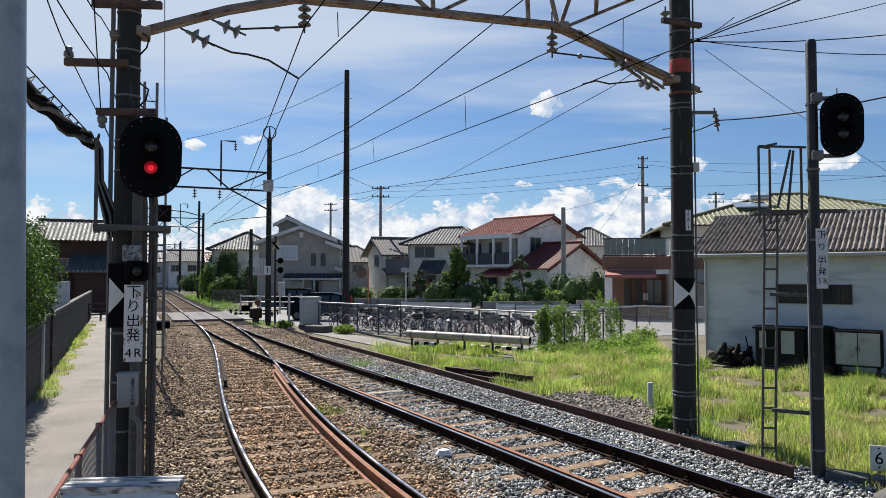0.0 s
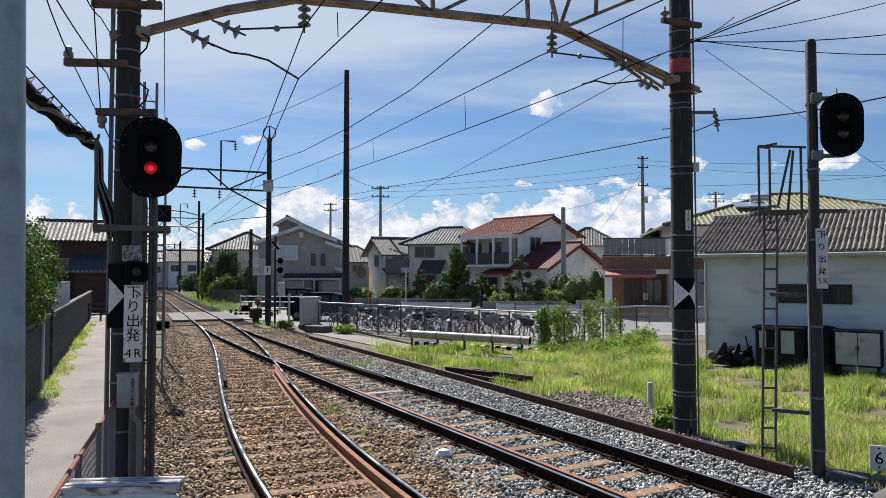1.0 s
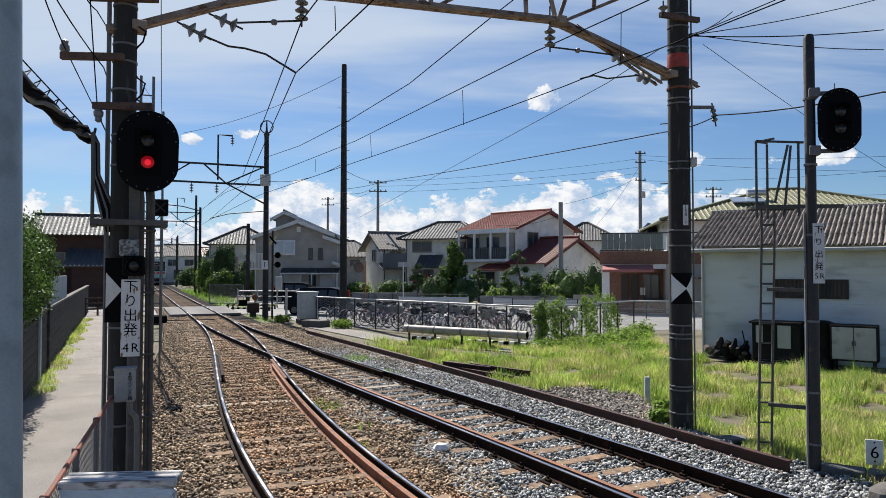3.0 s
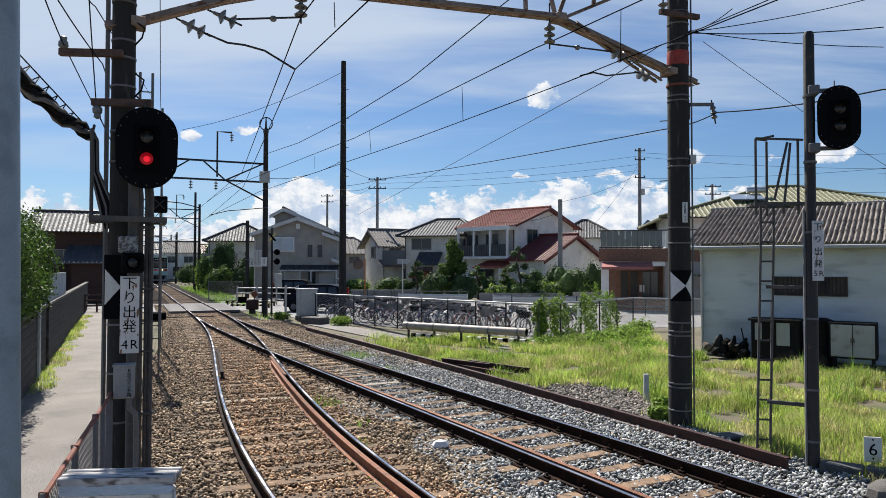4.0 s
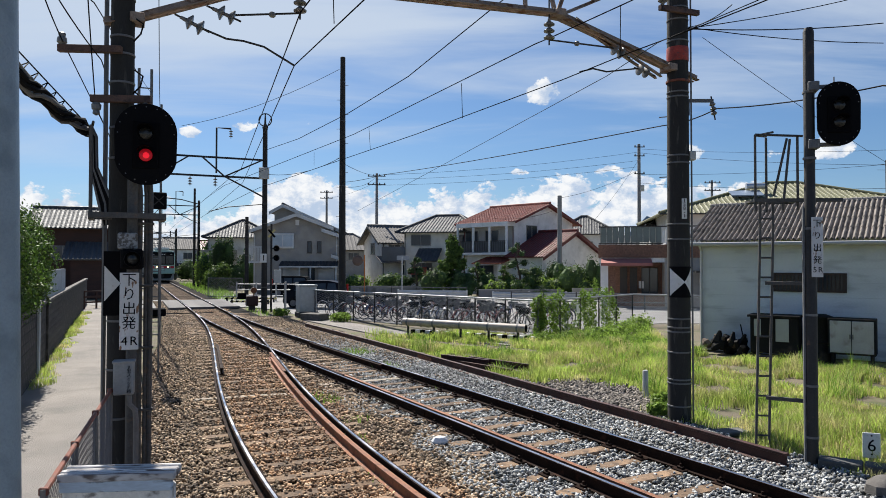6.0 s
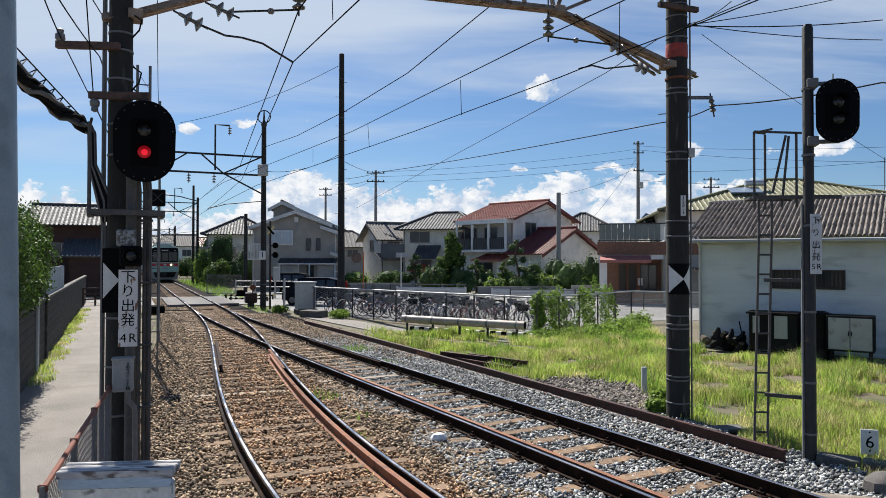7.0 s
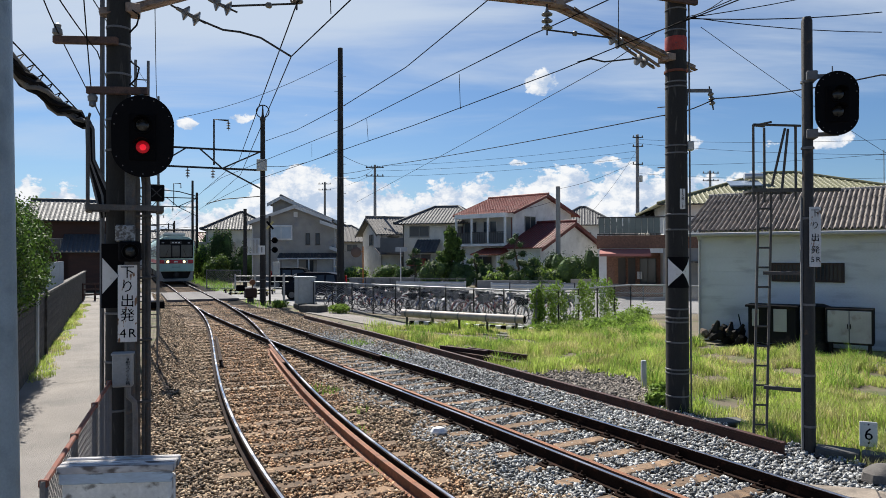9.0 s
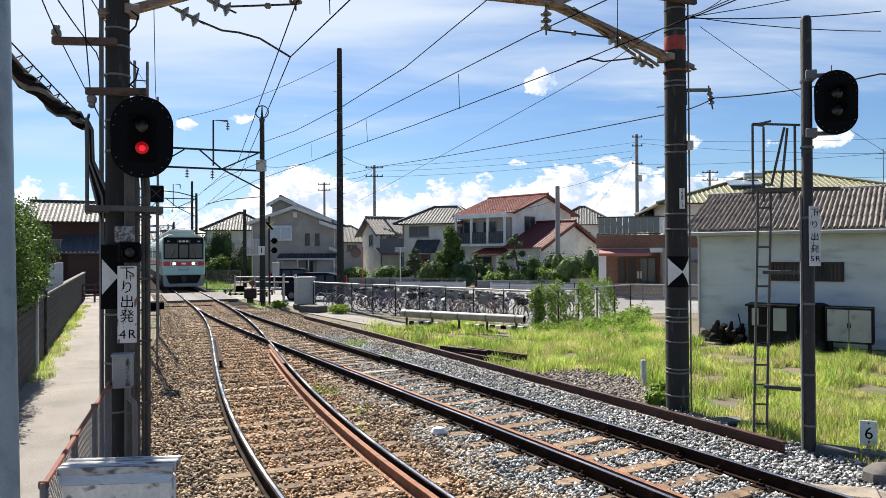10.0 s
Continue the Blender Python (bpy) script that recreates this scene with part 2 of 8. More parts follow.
POST_GREY = mat("weathered_post_steel", (0.085, 0.083, 0.08), 0.7, 0.1, var=0.3, scale=6, spot=(0.14, 0.10, 0.075), spot_at=0.66)
WHITE_PAINT = mat("white_enamel", (0.70, 0.70, 0.68), 0.45, var=0.06, scale=9, spot=(0.42, 0.36, 0.28), spot_at=0.70, bump=0.03)
BLACK = mat("black_enamel", (0.006, 0.006, 0.007), 0.6, var=0.15, bump=0.05)
BLACK_MATT = mat("black_matt", (0.005, 0.005, 0.006), 0.85, var=0.2, bump=0.05)
CABINET_GREY = mat("cabinet_grey_paint", (0.46, 0.47, 0.45), 0.5, var=0.1, spot=(0.30, 0.26, 0.2), spot_at=0.72)
RUBBER = mat("black_rubber", (0.010, 0.010, 0.011), 0.7, var=0.2)
WIRE = mat("wire_dark", (0.012, 0.012, 0.013), 0.8, 0.0, var=0.2)
PORCELAIN = mat("insulator_porcelain", (0.17, 0.165, 0.155), 0.3, var=0.15, bump=0)
RED_RUST = mat("red_rust_paint", (0.20, 0.065, 0.04), 0.75, var=0.3, scale=9, spot=(0.14, 0.06, 0.04), spot_at=0.6)
RED_PAINT = mat("red_band_paint", (0.33, 0.045, 0.03), 0.6, var=0.3, scale=12, spot=(0.16, 0.06, 0.05), spot_at=0.62)


def plain(name, color, rough=0.6, **kw):
    return mat(name, color, rough, **{**dict(var=0.14, scale=1.2, fine=40, bump=0.08), **kw})


GLASS_DARK = plain("window_glass", (0.035, 0.045, 0.055), 0.08, var=0.2, scale=0.7, bump=0)
ALU = plain("window_frame_aluminium", (0.30, 0.29, 0.27), 0.45)

# ---- mesh tools ----


class Geo:
    def __init__(self):
        self.v, self.f = [], []

    def add(self, verts, faces, m=None):
        n = len(self.v)
        self.v += [tuple(m @ Vector(p)) for p in verts] if m is not None else [tuple(p) for p in verts]
        self.f += [tuple(i + n for i in f) for f in faces]
        return self

    def box(self, x0, y0, z0, x1, y1, z1, bevel=0.0, m=None):
        b = bevel
        if b <= 0:
            vs = [(x, y, z) for z in (z0, z1) for y in (y0, y1) for x in (x0, x1)]
            return self.add(vs, [(0, 2, 3, 1), (4, 5, 7, 6), (0, 1, 5, 4), (2, 6, 7, 3), (0, 4, 6, 2), (1, 3, 7, 5)], m)
        lo, hi = (x0, y0, z0), (x1, y1, z1)
        vs, idx = [], {}
        for k in range(8):
            s = [(k >> a) & 1 for a in range(3)]
            for a in range(3):
                p = [hi[c] - b if s[c] else lo[c] + b for c in range(3)]
                p[a] = hi[a] if s[a] else lo[a]
                idx[k, a] = len(vs)
                vs.append(tuple(p))
        fs = []
        for a in range(3):
            o, q = (a + 1) % 3, (a + 2) % 3
            for s in (0, 1):
                ks = [(s << a) | (i << o) | (j << q) for i, j in ((0, 0), (1, 0), (1, 1), (0, 1))]
                f = [idx[k, a] for k in ks]
                fs.append(tuple(f if s else f[::-1]))
            for i in (0, 1):
                for j in (0, 1):
                    k0 = (i << o) | (j << q)
                    k1 = k0 | (1 << a)
                    fs.append((idx[k0, o], idx[k1, o], idx[k1, q], idx[k0, q]) if i ^ j else (idx[k0, q], idx[k1, q], idx[k1, o], idx[k0, o]))
        for k in range(8):
            f = (idx[k, 0], idx[k, 1], idx[k, 2])
            fs.append(f if bin(k).count("1") % 2 else f[::-1])
        return self.add(vs, fs, m)

    def rings(self, rings, closed=False, caps=True, m=None):
        n = len(rings[0])
        vs = [p for r in rings for p in r]
        fs = []
        k = len(rings)
        for i in range(k if closed else k - 1):
            j = (i + 1) % k
            for a in range(n):
                b = (a + 1) % n
                fs.append((i * n + a, i * n + b, j * n + b, j * n + a))
        if caps and not closed:
            fs.append(tuple(range(n))[::-1])
            fs.append(tuple((k - 1) * n + a for a in range(n)))
        return self.add(vs, fs, m)

    def tube(self, pts, r, n=8, caps=True, m=None):
        pts = [Vector(p) for p in pts]
        rs = r if isinstance(r, (list, tuple)) else [r] * len(pts)
        out, side = [], None
        for i, p in enumerate(pts):
            d = (pts[min(i + 1, len(pts) - 1)] - pts[max(i - 1, 0)]).normalized()
            if side is None:
                side = d.cross(Vector((0, 0, 1)) if abs(d.z) < 0.9 else Vector((1, 0, 0))).normalized()
            side = (side - d * side.dot(d)).normalized()
            up = d.cross(side)
            out.append([p + (side * math.cos(a) + up * math.sin(a)) * rs[i] for a in (2 * math.pi * k / n for k in range(n))])
        return self.rings(out, caps=caps, m=m)

    def lathe(self, prof, n=12, m=None):
        """prof: (radius, z) from below upwards."""
        return self.rings([[(r * math.cos(2 * math.pi * k / n), r * math.sin(2 * math.pi * k / n), z) for k in range(n)] for r, z in prof], m=m)

    def prism(self, poly, axis, lo, hi, m=None):
        """poly: 2D outline in the two other axes, swept along axis from lo to hi."""
        def p3(u, v, w):
            return {"x": (w, u, v), "y": (u, w, v), "z": (u, v, w)}[axis]
        return self.rings([[p3(u, v, lo) for u, v in poly], [p3(u, v, hi) for u, v in poly]], m=m)


def mesh_of(name, geo, material, smooth=False):
    me = bpy.data.meshes.new(name)
    me.from_pydata(geo.v, [], geo.f)
    bm = bmesh.new()
    bm.from_mesh(me)
    if len(geo.f) < 60000:
        bmesh.ops.recalc_face_normals(bm, faces=bm.faces)
    bm.to_mesh(me)
    bm.free()
    me.materials.append(material)
    if smooth:
        me.shade_smooth()
        me.set_sharp_from_angle(angle=radians(38))
    return me


def part(name, geo, material, parent=None, label="", smooth=False, at=None):
    ob = new(name, geo if isinstance(geo, bpy.types.Mesh) else mesh_of(name, geo, material, smooth))
    if parent is not None:
        ob.parent = parent
    if at is not None:
        ob.matrix_basis = at
    return tagged(ob, label)


def thing(name, label, category, group="", at=None, kind=""):
    ob = new(name)
    ob.empty_display_size = 0.2
    if at is not None:
        ob.matrix_basis = at
    return tagged(ob, label, category, group, kind)


def solo(name, geo, material, label, category="", group="", kind="", at=None, smooth=False):
    ob = part(name, geo, material, None, "", smooth, at)
    return tagged(ob, label, category, group, kind)


def fast_mesh(name, V, F, material):
    """A mesh from arrays: V (n,3), F (k,3 or 4)."""
    me = bpy.data.meshes.new(name)
    V, F = np.asarray(V, np.float32), np.asarray(F, np.int32)
    me.vertices.add(len(V))
    me.vertices.foreach_set("co", V.ravel())
    me.loops.add(F.size)
    me.loops.foreach_set("vertex_index", F.ravel())
    me.polygons.add(len(F))
    me.polygons.foreach_set("loop_start", np.arange(0, F.size, F.shape[1], dtype=np.int32))
    me.polygons.foreach_set("loop_total", np.full(len(F), F.shape[1], np.int32))
    me.update(calc_edges=True)
    me.validate()
    me.materials.append(material)
    return me


# ---- plan: the two tracks, x over y ----
TOE_X, TOE_Y, TOE_S = -11.45, 34.7, -0.435
FAR_S = -0.442
BENDS = ((-0.000571, 0.000283, 0.00000864), (0.00586, 0.000098, 0.0))


def track_x(y, which):
    a, b, c = BENDS[which]
    near = 7.0
    def cubic(u):
        return TOE_X + TOE_S * u + a * u * u + b * u ** 3 + c * u ** 4
    u = y - TOE_Y
    if u >= 0:
        return TOE_X + FAR_S * u
    if y < near:
        u0 = near - TOE_Y
        s = TOE_S + 2 * a * u0 + 3 * b * u0 * u0 + 4 * c * u0 ** 3
        return cubic(u0) + s * (y - near)
    return cubic(u)


def track_dir(y, which):
    return Vector((track_x(y + 0.05, which) - track_x(y - 0.05, which), 0.1, 0)).normalized()

# ---- ground ----
RAIL_Z = 0.17
G_SOIL = mat("soil_ground", (0.135, 0.112, 0.076), 0.95, var=0.3, scale=0.7, fine=40, bump=0.5, spot=(0.09, 0.10, 0.04), spot_at=0.55)


def sheet(name, outline, z, material, label, kind="structure", thick=0.05):
    g = Geo()
    g.prism(outline, "z", z - thick, z)
    return solo(name, g, material, label, kind=kind)


def build_ground():
    g = Geo()
    s = 2600.0
    g.add([(-s, -s, -0.03), (s, -s, -0.03), (s, s, -0.03), (-s, s, -0.03)], [(0, 1, 2, 3)])
    solo("ground", g, G_SOIL, "brown soil with sparse weeds around the railway", kind="structure")
    sheet("path", [(-4.0, -6.0), (-1.0, -6.0), (-1.9, 4.0), (-3.6, 8.2), (-8.2, 18.0), (-20.4, 44.5), (-26.0, 49.5), (-40.0, 49.5), (-40.0, 46.0), (-23.4, 46.0), (-10.0, 17.2), (-7.6, 12.0)],
          0.0, PATH_ASPHALT, "worn grey asphalt footpath beside the railway fence")
    # street beyond the bicycle park, and the road over the level crossing
    sheet("road", [(-38, 66.5), (-14.5, 47.5), (-9.2, 38.2), (-6.6, 34.2), (3.6, 24.6), (9.5, 30.0), (60, 30.0), (60, 53.5), (0, 53.5), (-12, 56.0)], -0.016, ASPHALT,
          "grey asphalt street with parking ground")
    g = Geo()
    for x in range(-8, 60, 9):
        g.box(x, 47.9, -0.014, x + 5.0, 48.05, -0.010)
    g.box(-6, 41.0, -0.014, 60, 41.15, -0.010)
    solo("road_marking", g, plain("road_white", (0.6, 0.6, 0.58), 0.8, spot=(0.25, 0.25, 0.25)), "worn white painted lines on the street", kind="structure")


build_ground()

# ---- tracks ----
PROFILE = [(-0.065, 0.0), (0.065, 0.0), (0.065, 0.012), (0.010, 0.03), (0.010, 0.112), (0.034, 0.122), (0.034, 0.148), (-0.034, 0.148), (-0.034, 0.122), (-0.010, 0.112), (-0.010, 0.03), (-0.065, 0.012)]


def sweep(path, poly):
    """A profile (offset to the right, height) along points (x, y, z)."""
    out = []
    for i, p in enumerate(path):
        d = (Vector(path[min(i + 1, len(path) - 1)]) - Vector(path[max(i - 1, 0)])).normalized()
        r = Vector((d.y, -d.x, 0)).normalized()
        out.append([Vector(p) + r * u + Vector((0, 0, v)) for u, v in poly])
    return Geo().rings(out)


def rail_path(which, side, y0, y1, step=0.8, dz=0.0, extra=0.0):
    pts = []
    n = max(2, int((y1 - y0) / step) + 1)
    for i in range(n):
        y = y0 + (y1 - y0) * i / (n - 1)
        d = track_dir(y, which)
        c = Vector((track_x(y, which), y, RAIL_Z - 0.127 + dz))
        pts.append(c + Vector((d.y, -d.x, 0)) * (side * (0.7505 + extra)))
    return pts


def rail(which, side, y0, y1, parent, web, extra=0.0):
    p = rail_path(which, side, y0, y1, extra=extra)
    r = part("rail", sweep(p, PROFILE), web, parent, "rusty steel rail with a polished head")
    part("rail_head", sweep(p, [(-0.019, 0.146), (0.019, 0.146), (0.015, 0.1525), (-0.015, 0.1525)]), RAIL_HEAD, r, "bright worn running surface")
    return r


TIE = Geo().box(-1.2, -0.105, -0.13, 1.2, 0.105, 0.005, 0.012)
TIE_MESH = mesh_of("sleeper", TIE, SLEEPER)
PALE_MESH = mesh_of("sleeper", TIE, SLEEPER_PALE)
PLATE = Geo().box(-0.16, -0.09, 0.0, 0.16, 0.09, 0.022, 0.006)
for sx in (-0.10, 0.10):
    PLATE.box(sx - 0.022, -0.05, 0.02, sx + 0.022, 0.05, 0.055, 0.008).lathe([(0.016, 0.05), (0.016, 0.085), (0.006, 0.09)], 6, Matrix.Translation((sx, 0, 0)))
PLATE_MESH = mesh_of("tie_plate", PLATE, RAIL_DARK)


TIES = ([], [])


def sleepers(which, parent, y0, y1, pale=()):
    rng = random.Random(5 + which)
    y, k = y0, 0
    while y < y1:
        d = track_dir(y, which)
        ang = math.degrees(math.atan2(-d.x, d.y)) + rng.uniform(-1.2, 1.2)
        tie = part("sleeper", PALE_MESH if k in pale else TIE_MESH, None, parent,
                   at=pose(track_x(y, which) + rng.uniform(-0.04, 0.04), y, (0.036 if which or y < 11.0 else 0.022) + rng.uniform(-0.012, 0.006), 0, 0, ang))
        if which and y < 22:
            for s in (-0.7505, 0.7505):
                part("tie_plate", PLATE_MESH, None, tie, at=pose(s, 0, 0.004 if which else 0.014))
        TIES[which].append(y)
        y += 0.60 * d.y
        k += 1


def build_tracks():
    left = thing("railway_track", "rusty curved siding track on brown timber sleepers", "railway track")
    main = thing("railway_track", "main track with dark rails on timber sleepers", "railway track")
    far = thing("railway_track", "single track running on beyond the level crossing", "railway track")
    rail(0, -1, -6, 34.7, left, RAIL_DARK)
    rail(0, 1, -6, 33.0, left, RAIL_DARK, -0.01)
    rail(1, -1, -6, 33.0, main, RAIL_DARK)
    rail(1, 1, -6, 34.7, main, RAIL_DARK)
    for s in (-1, 1):
        rail(1, s, 34.7, 150, far, RAIL_DARK)
    sleepers(0, left, 5.2, 24.2, (15,))
    sleepers(1, main, 4.0, 24.0, (21,))
    sleepers(1, far, 34.9, 90)
    # long timbers carrying both tracks through the turnout
    rng = random.Random(31)
    long_mesh = mesh_of("long_timber", Geo().box(-1.75, -0.115, -0.13, 1.75, 0.115, 0.012, 0.012), SLEEPER)
    y = 24.3
    while y < 34.6:
        d = track_dir(y, 1)
        x = (track_x(y, 0) + track_x(y, 1)) / 2
        part("long_timber", long_mesh, None, main, at=pose(x + rng.uniform(-0.1, 0.1), y, 0.034 + rng.uniform(-0.01, 0.006), 0, 0, math.degrees(math.atan2(-d.x, d.y)) + rng.uniform(-1, 1)))
        TIES[1].append(y)
        y += 0.58
    # check rails and the crossing nose
    for w, s, y0, y1 in ((0, -1, 16.0, 20.6), (1, 1, 16.0, 20.6)):
        p = rail_path(w, s, y0, y1, 0.5, 0, -0.115)
        part("check_rail", sweep(p, PROFILE), RAIL_DARK, (left, main)[w], "short guard rail beside the running rail")
    p = rail_path(0, 1, 15.2, 18.4, 0.4, 0.002, -0.09)
    part("wing_rail", sweep(p, PROFILE), RAIL_RUST, left)
    p = rail_path(1, -1, 15.2, 18.4, 0.4, 0.002, -0.09)
    part("wing_rail", sweep(p, PROFILE), RAIL_DARK, main)
    # long guard rails on the gauge side, between the crossing nose and the platform
    for w, s, y1 in ((0, 1, 17.6), (1, -1, 16.8)):
        for a, b in ((-6.0, 13.2), (13.22, y1)):
            p = rail_path(w, s, a, b, 0.6, -0.012, -0.145)
            part("guard_rail", sweep(p, PROFILE), RAIL_RUST, (left, main)[w], "rust-brown guard rail beside the running rail")
    # fishplates at the joints
    for w, s, y in ((1, 1, 8.6), (1, -1, 12.1), (0, 1, 13.6), (0, -1, 18.6), (1, 1, 17.0)):
        p = rail_path(w, s, y - 0.35, y + 0.35, 0.2)
        part("fishplate", sweep(p, [(-0.030, 0.03), (0.030, 0.03), (0.026, 0.115), (-0.026, 0.115)]), RAIL_DARK, (left, main)[w], "bolted steel joint bar")
    # a spare rail lying along the track
    a, b = Vector((-5.29, 27.6, 0.0)), Vector((4.36, 8.75, 0.0))
    spare = thing("spare_rail", "long rusty spare rail lying on the ballast beside the track", "rail")
    big = [(u * 1.25, v * 1.15) for u, v in PROFILE]
    pts = [a.lerp(b, i / 24) + Vector((0.10 * math.sin(i / 24 * math.pi), 0.05 * math.sin(i / 24 * math.pi), 0.02)) for i in range(25)]
    part("rail", sweep(pts[:13], big), RAIL_MAROON, spare)
    part("rail", sweep(pts[12:], big), RAIL_MAROON, spare)
    part("fishplate", sweep([pts[12] + (pts[11] - pts[12]) * 0.45, pts[12], pts[12] + (pts[13] - pts[12]) * 0.45], [(-0.034, 0.035), (0.034, 0.035), (0.03, 0.125), (-0.03, 0.125)]), RAIL_RUST, spare, "bolted steel joint bar")
    for k in (3, 8, 16, 21):
        part("packing_block", Geo().box(-0.16, -0.09, -0.02, 0.16, 0.09, 0.02, 0.005), SLEEPER, spare, at=pose(pts[k].x, pts[k].y, 0.0, 0, 0, -27))
    # shorter old rails heaped by the grass
    d = (b - a).normalized()
    r = Vector((d.y, -d.x, 0))
    for k, (t, off, ln, tilt) in enumerate(((0.0, 0.0, 3.0, 2), (0.35, 0.25, 2.4, -9), (0.75, 0.45, 2.2, 9), (-0.3, 0.3, 1.8, 16))):
        m = Vector((0.85 + t * 0.75, 16.9 - t * 0.6 + off * 0.6, 0))
        ang = radians(-52 + tilt * 0.6)
        ln *= 0.85
        q = Vector((math.cos(ang), math.sin(ang), 0)) * ln / 2
        z = Vector((0, 0, 0.0 + 0.10 * (k >= 2)))
        solo("scrap_rail", sweep([m - q + z, m + q + z], PROFILE), RAIL_MAROON, "short rusty scrap rail lying in the grass edge", "rail", "heap of scrap rails")
    slab = Geo().box(-0.36, -0.15, -0.02, 0.36, 0.15, 0.045, 0.015)
    solo("concrete_slab", slab, mat("duct_concrete", (0.10, 0.10, 0.095), 0.9, var=0.3, rand=0.2), "flat grey concrete slab lying by the spare rail", "slab", at=pose(4.3, 10.55, 0, 0, 0, 12))


build_tracks()


def rnd_stones(name, n, lo, hi, y0, y1, material, label, size, seed, keep=None, power=1.6):
    """Loose stones: jittered eight-cornered lumps strewn between two edges lo(y) and hi(y), as one object."""
    rs = np.random.RandomState(seed)
    y = y0 + (y1 - y0) * rs.uniform(0, 1, n) ** power
    x = lo(y) + (hi(y) - lo(y)) * rs.uniform(0, 1, n)
    xy = np.stack([x, y], 1)
    if keep is not None:
        xy = xy[keep(x, y, rs.uniform(0, 1, n))]
    n = len(xy)
    c = np.array([(x, y, z) for z in (-1, 1) for y in (-1, 1) for x in (-1, 1)], np.float32)
    s = size * rs.uniform(0.55, 1.3, (n, 1, 1)) * rs.uniform(0.8, 1.2, (n, 1, 3)) * np.array([1.25, 0.88, 0.64])
    V = c[None] * rs.uniform(0.45, 1.0, (n, 8, 3)) * s * 0.55
    turn = rs.uniform(0, math.pi, n)
    q = np.stack([np.cos(turn), rs.normal(size=n) * 0.30, rs.normal(size=n) * 0.30, np.sin(turn)], 1)
    q /= np.linalg.norm(q, axis=1, keepdims=True)
    w, x, y, z = q.T
    R = np.stack([1 - 2 * (y * y + z * z), 2 * (x * y - w * z), 2 * (x * z + w * y), 2 * (x * y + w * z), 1 - 2 * (x * x + z * z), 2 * (y * z - w * x),
                  2 * (x * z - w * y), 2 * (y * z + w * x), 1 - 2 * (x * x + y * y)], 1).reshape(n, 3, 3)
    V = np.einsum("nij,nkj->nki", R, V)
    zz = 0.004 + rs.uniform(-0.024, 0.040, n)
    V += np.concatenate([xy, zz[:, None]], 1)[:, None]
    F = np.array([(0, 2, 3, 1), (4, 5, 7, 6), (0, 1, 5, 4), (2, 6, 7, 3), (0, 4, 6, 2), (1, 3, 7, 5)])
    F = (F[None] + 8 * np.arange(n)[:, None, None]).reshape(-1, 4)
    ob = new(name, fast_mesh(name, V.reshape(-1, 3), F, material))
    return tagged(ob, label, kind="stuff")


def track_x_np(y, which):
    a, b, c = BENDS[which]
    u = np.clip(y, 4.0, TOE_Y) - TOE_Y
    return TOE_X + TOE_S * (y - TOE_Y) + (FAR_S - TOE_S) * np.maximum(0, y - TOE_Y) + a * u * u + b * u ** 3 + c * u ** 4


def left_edge(y):
    return np.where(y < 17, track_x_np(y, 0) - 1.75 - 0.04 * y, track_x_np(y, 0) - 2.45)


def right_edge(y):
    return 4.33 - (y - 8.8) * 0.512 + 0.7


